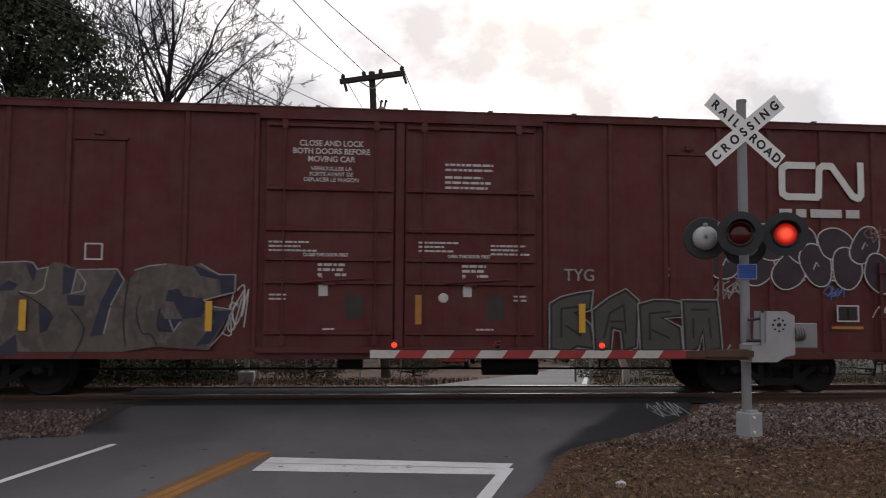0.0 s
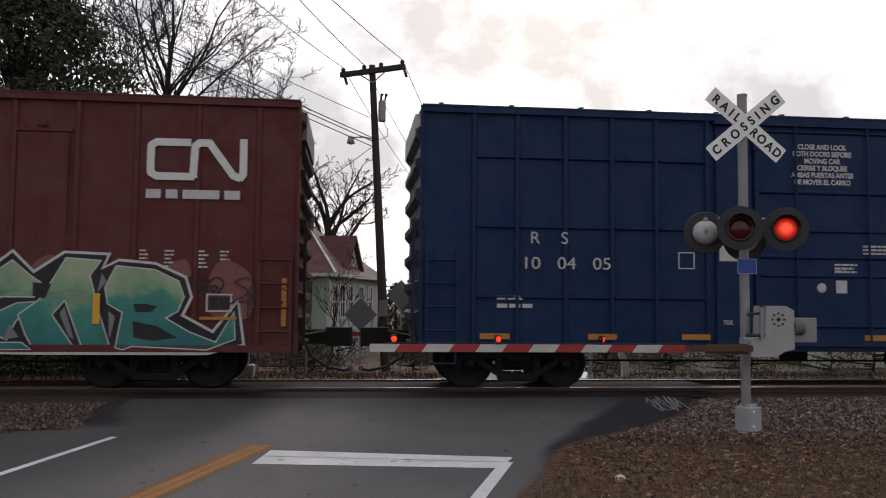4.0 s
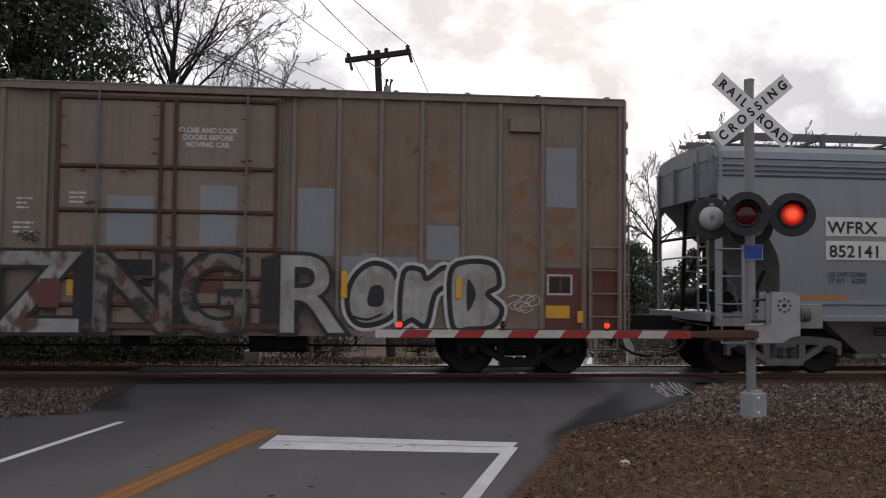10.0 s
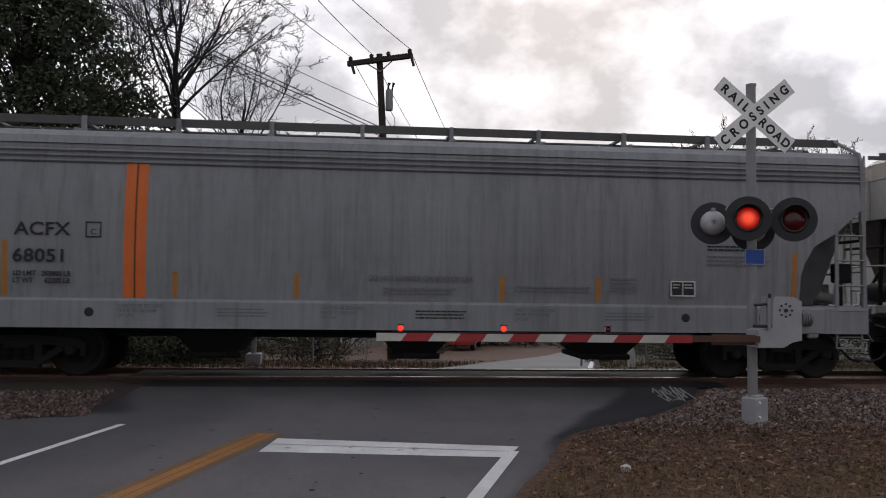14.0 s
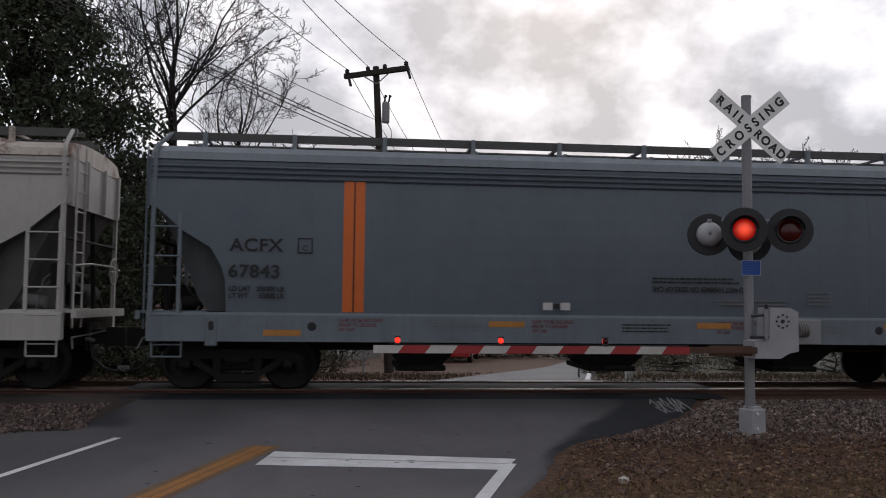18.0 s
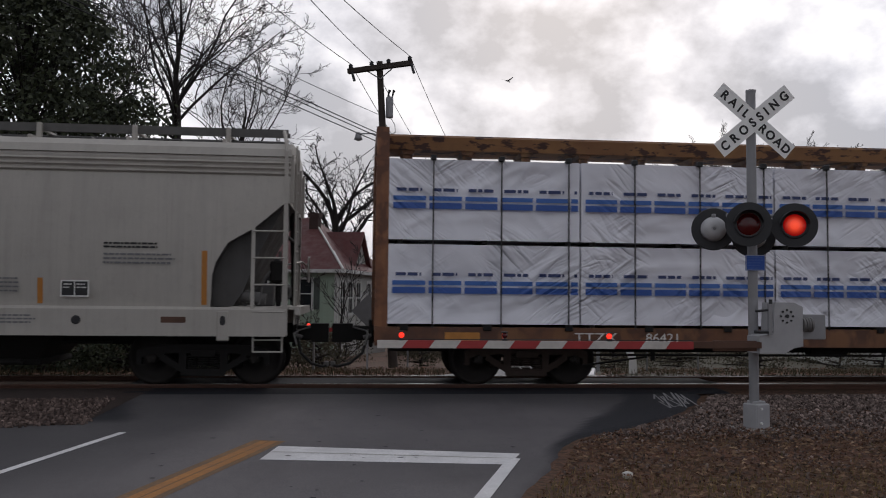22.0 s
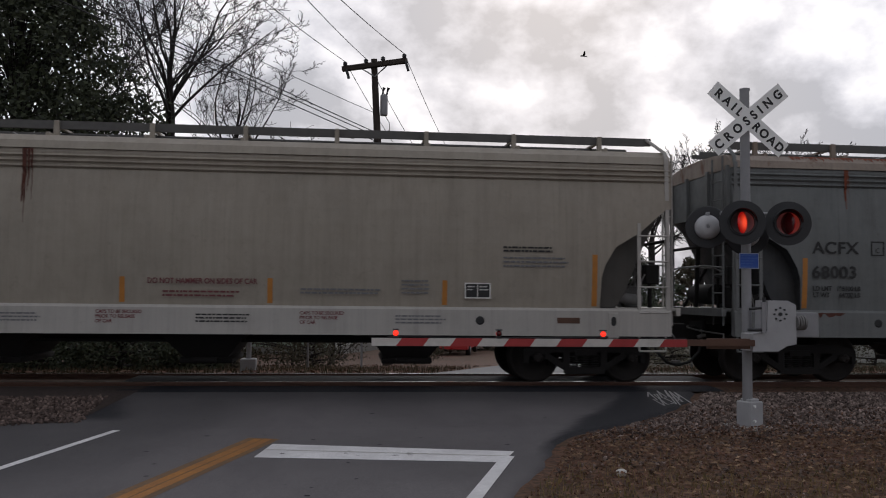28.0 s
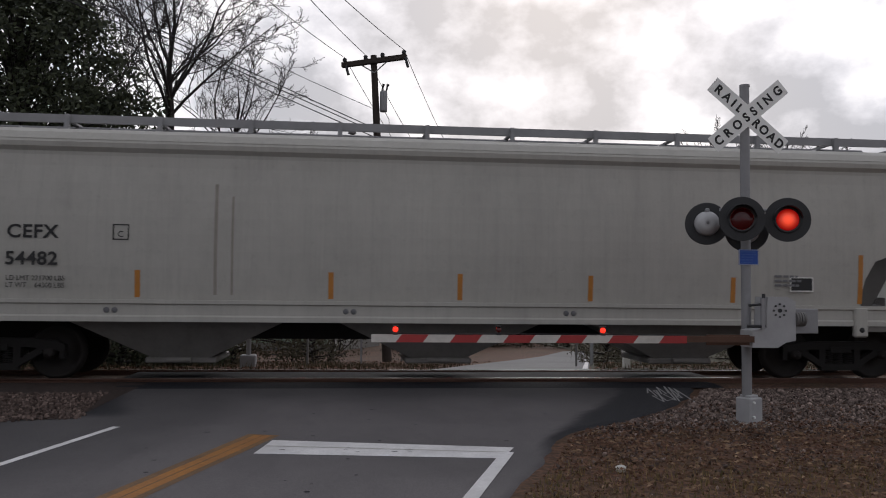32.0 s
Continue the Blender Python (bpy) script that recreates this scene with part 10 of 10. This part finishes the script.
roof = Solid().add([(-9 - E1, -E1, 4.35), (E1, -E1, 4.35), (E1, 9 + E1, 4.35), (-9 - E1, 9 + E1, 4.35), (-5.6, 4.5, RZ), (-3.0, 4.5, RZ),
                    (-9 - E1, -E1, 4.22), (E1, -E1, 4.22), (E1, 9 + E1, 4.22), (-9 - E1, 9 + E1, 4.22)],
                   [(0, 1, 5, 4), (1, 2, 5), (2, 3, 4, 5), (3, 0, 4), (6, 7, 1, 0), (7, 8, 2, 1), (8, 9, 3, 2), (9, 6, 0, 3), (9, 8, 7, 6)])
part("roof", roof, red_roof, house, "dark red standing-seam roof")
part("fascia", Solid().box(-9 - E1, E1, -E1 - .02, -E1, 4.20, 4.37).box(E1, E1 + .02, -E1, 9 + E1, 4.20, 4.37), trim, house)
part("dormer", Solid().loft([[(-.1, 2.4, 4.4), (-.1, 5.6, 4.4), (-.1, 4.0, 6.3)], [(-3.2, 2.4, 4.4), (-3.2, 5.6, 4.4), (-3.2, 4.0, 6.3)]]), white_wood, house, "white gable")
part("gable_window", Solid().box(-.11, -.085, 3.78, 4.22, 4.75, 5.45), GLASS, house, "small dark attic window")
part("hip_flashing", Solid().bar((.42, -.42, 4.40), (-3.0, 4.5, 7.43), .05, 5).bar((E1, -E1, 4.37), (-.6, 1.1, 5.32), .065, 5), trim, house, "pale flashing along the hip")
part("dormer_roof", Solid().loft([[(.15, 2.1, 4.25), (.15, 4.0, 6.55), (.15, 5.9, 4.25), (.15, 5.75, 4.2), (.15, 4.0, 6.32), (.15, 2.25, 4.2)], [(-3.2, 2.1, 4.25), (-3.2, 4.0, 6.55), (-3.2, 5.9, 4.25), (-3.2, 5.75, 4.2), (-3.2, 4.0, 6.32), (-3.2, 2.25, 4.2)]]), red_roof, house)
part("chimney", Solid().box(-2.75, -2.25, 3.3, 3.8, 5.2, 7.55).box(-2.81, -2.19, 3.24, 3.86, 7.3, 7.55), plain("chimney_brick", (.05, .028, .024), .9), house, "brick chimney")
part("lean_to", Solid().box(-9.0, -4.2, -2.2, -.05, 0, 2.6), white_wood, house)
part("porch_roof", Solid().prism_x([(-2.5, 2.55), (-2.5, 2.65), (0, 3.5), (0, 3.4)][::-1], -9.3, -3.9), red_roof, house)

brown_wall = paint("brown_board_paint", (.10, .075, .06), .3, 0, .2)
house2 = thing("house", "brown timber house with a dark roof behind bare trees", "house", "houses", at=pose(-15.5, 30, ground_z(30), 0, 0, -14))
part("wall", Solid().box(0, 7, 0, 6, 0, 4.2), brown_wall, house2)
part("roof", Solid().prism_x([(-.5, 4.1), (3, 7.2), (6.5, 4.1), (6.5, 4.25), (3, 7.4), (-.5, 4.25)], -.4, 7.4), paint("dark_shingle", (.05, .042, .04), .3), house2)
for x in (1.5, 3.6, 5.6):
    window(house2, x, 1.4, .8, 1.4, -.01, trim)

house3 = thing("house", "pale house with a dark shingle hip roof", "house", "houses", at=pose(19.3, 17, ground_z(17), 0, 0, -12))
part("wall", Solid().box(0, 8, 0, 9, 0, 5.6), white_wood, house3)
clapboard(house3, 0, 8, 0, .4, 5.6, white_wood)
slate = paint("dark_roof_shingle", (.030, .029, .031), .2)
part("roof", Solid().add([(-.5, -.5, 5.4), (8.5, -.5, 5.4), (8.5, 9.5, 5.4), (-.5, 9.5, 5.4), (4, 3.4, 9.0), (4, 5.8, 9.0), (-.5, -.5, 5.22), (8.5, -.5, 5.22), (8.5, 9.5, 5.22), (-.5, 9.5, 5.22)],
                         [(0, 1, 4), (1, 2, 5, 4), (2, 3, 5), (3, 0, 4, 5), (6, 7, 1, 0), (7, 8, 2, 1), (8, 9, 3, 2), (9, 6, 0, 3), (9, 8, 7, 6)]), slate, house3, "dark shingle hip roof")
part("dormer", Solid().prism_y([(3.0, 5.9), (5.0, 5.9), (4.0, 7.1)], .2, 2.2), white_wood, house3, "small white dormer gable")
part("dormer_roof", Solid().prism_y([(2.8, 5.85), (4, 7.12), (5.2, 5.85), (5.2, 6.0), (4, 7.3), (2.8, 6.0)][::-1], .05, 2.4), slate, house3)
part("chimney", Solid().box(1.6, 2.2, 3.2, 3.8, 6.4, 8.6).box(1.55, 2.25, 3.15, 3.85, 8.5, 8.65), slate, house3, "dark chimney")
for x, z in ((1.6, 1.2), (4, 1.2), (6.4, 1.2), (2.4, 3.6), (5.6, 3.6)):
    window(house3, x, z, .9, 1.5, -.03, trim)

# signs and posts beyond the line
work = thing("road_work_sign", "bright orange road work sign with black letters on a post", "sign")
board = part("sign_board", Solid().box(6.42, 7.66, 8.39, 8.41, 1.30, 1.92), SIGN_ORANGE, work, "orange sign board")
words("END\nROAD WORK", 7.04, 1.66, .20, plain("sign_letter_black", (.10, .02, .012), .6), board, 8.385, "CENTER", "sign_letters", .9)
part("post", Solid().box(6.98, 7.06, 8.42, 8.47, ground_z(8.4) - .1, 1.9), GALV, work)
for x, y, z, r in ((.26, 9.0, 1.13, .36), (1.75, 14.2, 1.75, .40)):
    sg = thing("warning_sign", "grey back of a diamond warning sign on a post", "sign", "sign backs")
    part("sign_board", Solid().prism_y([(x, z - r * 1.35), (x + r * 1.35, z), (x, z + r * 1.35), (x - r * 1.35, z)], y - .004, y), SIGN_BACK, sg, "bare aluminium back")
    part("post", Solid().box(x - .03, x + .03, y + .003, y + .05, ground_z(y) - .1, z + .3), GALV, sg)
mk = thing("marker_post", "bent white plastic marker post beside the far road", "post")
part("post", Solid().prism_y([(6.34, -.20), (6.52, -.20), (6.50, .18), (6.36, .42), (6.24, .46), (6.28, .28), (6.35, .10)], 3.46, 3.54), SIGN_WHITE, mk)
for x, y, h in ((5.95, 6.2, .75), (8.35, 8.0, .9), (10.3, 9.0, .9), (12.6, 10, .9), (-1.2, 7.2, .9)):
    fp = thing("fence_post", "thin grey steel post in the far verge", "post", "verge posts")
    part("post", Solid().bar((x, y, ground_z(y) - .1), (x, y, ground_z(y) + h), .03, 8), GREY_IRON, fp)
    part("cap", Solid().bar((x, y, ground_z(y) + h), (x, y, ground_z(y) + h + .03), .036, 8), GREY_IRON, fp)


def parked_car(x, y, rz, col, label):
    car = thing("parked_car", label, "car", "parked cars", at=pose(x, y, ground_z(y) + .0, 0, 0, rz))
    m = paint(label.split()[0] + "_car_paint", col, .05, 0, .05, .3, .1)
    prof = [(-2.2, .35), (2.2, .35), (2.25, .65), (2.05, .80), (1.2, .92), (.55, 1.40), (-.9, 1.45), (-1.7, 1.0), (-2.2, .92)]
    part("body", Solid().loft([[(a, -.85, b) for a, b in prof[::-1]], [(a, .85, b) for a, b in prof[::-1]]]), m, car)
    part("windscreen", Solid().loft([[(1.18, -.7, .95), (1.18, .7, .95), (.58, .62, 1.37), (.58, -.62, 1.37)], [(1.22, -.7, .96), (1.22, .7, .96), (.62, .62, 1.39), (.62, -.62, 1.39)]]), GLASS, car, "dark windscreen")
    part("side_window", Solid().prism_y([(-1.5, .98), (1.0, .95), (.5, 1.33), (-.85, 1.37)], -.862, -.85), GLASS, car)
    part("rear_window", Solid().loft([[(-1.62, -.65, 1.0), (-1.62, .65, 1.0), (-.98, .6, 1.40), (-.98, -.6, 1.40)], [(-1.68, -.65, 1.02), (-1.68, .65, 1.02), (-1.04, .6, 1.42), (-1.04, -.6, 1.42)]]), GLASS, car)
    for wx in (-1.35, 1.4):
        for wy in (-.8, .8):
            w = part("wheel", Solid().lathe_y(wx, .32, [(.05, wy - .1), (.30, wy - .1), (.32, wy), (.30, wy + .1), (.05, wy + .1)], 18), HOSE, car)
            part("rim", Solid().lathe_y(wx, .32, [(.02, wy - .105), (.19, wy - .105), (.19, wy + .105), (.02, wy + .105)], 14), GALV, w)
    for wy in (-.6, .6):
        part("headlight", Solid().bevelled(2.16, 2.27, wy - .17, wy + .17, .62, .76, .02), SIGN_WHITE, car)
        part("tail_light", Solid().bevelled(-2.23, -2.15, wy - .17, wy + .17, .70, .88, .02), plain("tail_red", (.3, .02, .02)), car)


parked_car(5.4, 28, 75, (.42, .03, .03), "red sedan parked beyond the level crossing")
parked_car(9.1, 36, 20, (.62, .62, .62), "white sedan parked beyond the level crossing")
parked_car(7.4, 44, 70, (.10, .10, .11), "dark sedan parked far down the street")

# bird: body and wings
bird = thing("bird", "small dark bird gliding under the clouds", "bird")
part("bird_body", Solid().path([(-.22, 0, 0), (-.1, 0, .02), (.08, 0, .02), (.2, 0, 0), (.34, 0, -.01)], .05, 7, [.012, .05, .055, .03, .04]), BLACK_PAINT, bird)
WINGS = []
for g in (-1, 1):
    w = part("wing", Solid().add([(.12, 0, .0), (.14, g * .25, .03), (.02, g * .62, .05), (-.06, g * .6, .045), (-.04, g * .25, .02), (-.08, 0, -.01), (.02, g * .25, .045)], [(0, 1, 6), (1, 2, 6), (2, 3, 6), (3, 4, 6), (4, 5, 6), (5, 0, 6)] if g > 0 else [(6, 1, 0), (6, 2, 1), (6, 3, 2), (6, 4, 3), (6, 5, 4), (6, 0, 5)]), BLACK_PAINT, bird)
    WINGS.append((w, g))
BIRD = [          # seconds, x, y, z, heading
    (0.0, -60.0, 120.0, 14.0, -14),
    (10.0, -20.0, 110.0, 10.0, -42),
    (17.0, 6.0, 60.0, 9.0, -66),
    (19.0, 8.3, 45.0, 14.4, -75),
    (20.2, 9.9, 45.0, 15.8, 0),
    (21.4, 10.9, 45.0, 16.8, 0),
    (22.3, 10.5, 45.0, 18.2, 80),
    (23.0, 9.9, 45.0, 19.1, 160),
    (24.4, 8.1, 45.0, 19.0, 180),
    (25.2, 7.4, 45.0, 19.0, 100),
    (26.0, 8.6, 45.0, 19.4, 20),
    (26.5, 10.1, 45.0, 19.3, 0),
    (28.5, 19.2, 45.0, 20.1, 0),
    (29.3, 22.0, 45.0, 21.3, 0),
    (30.4, 23.3, 45.0, 23.4, 0),
    (31.2, 24.3, 45.0, 26.4, 0),
    (32.0, 25.3, 45.0, 29.4, 0),
]


def dark_panels(car):
    m = paint("darker_slate_panel", (.103, .120, .136), .2, .05)
    for x0, x1 in ((3.85, 5.12), (7.3, 8.55), (8.6, 9.95)):
        stripe(car, x0, x1, 1.42, 3.55, m, "repainted_panel", .003)


def squid(car):
    """A sprayed outline of a long-headed creature with trailing arms."""
    y = -1.552
    lines = [[(11.97 + .22 * math.cos(a), 1.78 + .20 * math.sin(a)) for a in spread(radians(-25), radians(205), 14)],
             [(11.77, 1.70), (11.86, 1.45), (11.93, 1.22), (11.80, 1.12), (11.62, 1.25)],
             [(12.17, 1.70), (12.12, 1.45), (12.10, 1.22), (12.22, 1.05), (12.35, 1.0)],
             [(11.90, 1.25), (11.80, 1.02), (11.66, .96)], [(12.0, 1.22), (12.02, 1.0), (11.96, .92)], [(12.08, 1.2), (12.16, 1.0), (12.30, .93)],
             [(11.66, 1.42), (11.72, 1.30), (11.86, 1.30)], [(11.74, 1.52), (11.80, 1.40), (11.9, 1.36)],
             [(12.30, 1.45), (12.38, 1.55), (12.46, 1.47), (12.38, 1.38), (12.30, 1.45)], [(12.38, 1.38), (12.42, 1.15), (12.32, 1.0)], [(12.42, 1.15), (12.55, 1.05), (12.58, .95)],
             [(11.86, 1.86), (11.93, 1.90), (12.0, 1.86), (12.06, 1.90)]]
    for k, line in enumerate(lines):
        part("squid_doodle" if k == 0 else "doodle_line", Solid().path([(x, y, z) for x, z in line], .016, 5), BLACK_PAINT, car, "sprayed outline doodle" if k == 0 else "")


red_boxcar(-8.38, "red-brown double-door boxcar with silver graffiti", False)
red_boxcar(12.03, "red-brown double-door boxcar with green and navy graffiti", True)
blue_boxcar(32.67)
yellow_boxcar(50.35)
grey_boxcar(67.88)
smooth_hopper(85.06, 16.72, "WFRX", "852141", paint("clean_pale_grey_paint", (0.25, 0.268, 0.293), .12, 0, .25, .42, .15), "clean pale grey covered hopper with white number panels", True, 2.04, (.24, .23, .23), GREY_IRON, True, True)
flow_hopper(103.1, 16.2, "ACFX", "68051", paint("streaked_grey_paint", (0.235, 0.24, 0.25), .2, 0, .6, .5, .45), BOARD_STEEL, "streaked grey covered hopper with an orange band", ORANGE_BAND, 3.21, 1.48, (.12, .12, .13), text=BLACK_PAINT, caution_mat=GREY_LETTER, marks=(4.0, 6.0, 9.5, 11.2), limits=("203800", "62200"))
flow_hopper(120.64, 16.26, "ETCX", "152028", paint("off_white_paint", (0.435, 0.415, 0.385), .2, .05, .25, .5), BOARD_STEEL, "off-white covered hopper with rusted roof and an orange band", ORANGE_BAND, 3.9, 1.86, (.22, .21, .2), 6, yel=False, extra=squid, notices="long", box_x=3.07, roofcol=paint("rusted_white_roof", (.50, .44, .38), .25, .8, .4))
flow_hopper(138.24, 16.2, "ACFX", "67843", paint("blue_grey_paint", (0.114, 0.137, 0.162), .15, 0.08, .12, .5), BOARD_STEEL, "blue-grey covered hopper with an orange band", ORANGE_BAND, 3.2, 1.32, (.12, .14, .15), text=BLACK_PAINT, box_x=2.7, limits=("206200", "63800"), notices="turned", sill=paint("pale_blue_grey_sill", (.150, .178, .20), .25, .12), yel=False, roofcol=paint("pale_slate_roof", (.20, .225, .25), .25, .1))
flow_hopper(155.7, 16.24, "ETCX", "5703", paint("cream_grey_paint", (0.395, 0.372, 0.335), .15, 0, .2, .5), BOARD_STEEL, "cream-grey covered hopper with an orange band", ORANGE_BAND, 3.68, 1.90, (.2, .19, .185), 2, middle=paint("pale_blue_grey_panel", (.40, .412, .425), .15, 0, .2, .5), marks=(3.73, 6.77, 9.39, 12.2), notices="compartments")
centre_beam(173.4)
tank_car(197.7)
flow_hopper(209.72, 16.2, "ETCX", "289842", paint("beige_paint", (0.31, 0.275, 0.225), .25, .1, .3, .55), BOARD_STEEL, "beige covered hopper with a faded orange band", paint("brick_orange_band", (0.40, 0.10, 0.035), .3), 3.79, 1.80, (.2, .185, .16), 3, panel=paint("pale_number_panel", (.55, .53, .49), .1), sill=paint("off_white_sill", (.40, .38, .35), .15))
flow_hopper(227.08, 16.16, "ACFX", "68003", paint("dark_slate_paint", (0.140, 0.150, 0.148), .35, .15, .4, .55, .3), BOARD_STEEL, "dark slate covered hopper with a faded salmon band", FADED_BAND, 3.12, 1.47, (.10, .11, .12), 7, text=BLACK_PAINT, extra=dark_panels, notices=False, box_x=2.7, roofcol=paint("rusted_beige_roof", (.24, .19, .15), .3, .85, .5), sill=paint("rust_stained_slate_sill", (.135, .142, .14), .35, .45, .4))
smooth_hopper(244.52, 17.7, "CEFX", "54482", paint("light_grey_paint", (0.40, 0.388, 0.355), .16, 0, .2, .45, .25), "light grey covered hopper with yellow reflector strips", False, 1.71, (.17, .16, .15), GALV, False, False)


# ---------------------------------------------------------------- what moves
def motions():
    for car, u in CARS:
        walk(car, [(t, pose(u - SPEED * t, 0, 0)) for t in spread(0.0, CLIP, 16)])
    for w, dx, t0, t1 in WHEELS:
        times = [0.0] + [t for t in spread(t0, t1, max(2, int((t1 - t0) / 0.085))) if 0.05 < t < CLIP - .05] + [CLIP]
        ang = lambda t: -math.degrees(SPEED * (min(max(t, t0), t1) - t0) / 0.457)
        walk(w, [(t, pose(dx, 0, 0.457, 0, ang(t), 0)) for t in times])
    # turning a two-faced lens stands in for a bulb switching; a pair goes in turn
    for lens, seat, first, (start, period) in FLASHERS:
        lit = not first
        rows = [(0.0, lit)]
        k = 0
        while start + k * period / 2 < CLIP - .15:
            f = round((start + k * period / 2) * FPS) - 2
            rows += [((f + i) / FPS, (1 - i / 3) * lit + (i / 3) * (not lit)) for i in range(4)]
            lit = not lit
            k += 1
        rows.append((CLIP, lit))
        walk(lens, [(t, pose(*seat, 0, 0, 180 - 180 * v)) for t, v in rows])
    walk(bird, [(t, pose(x, y, z, 0, 0, a)) for t, x, y, z, a in BIRD])
    for w, g in WINGS:
        walk(w, [(t, pose(0, 0, 0, g * (4 + 16 * math.sin(t * 4.1)), 0, 0)) for t in spread(0, CLIP, 128)])


motions()
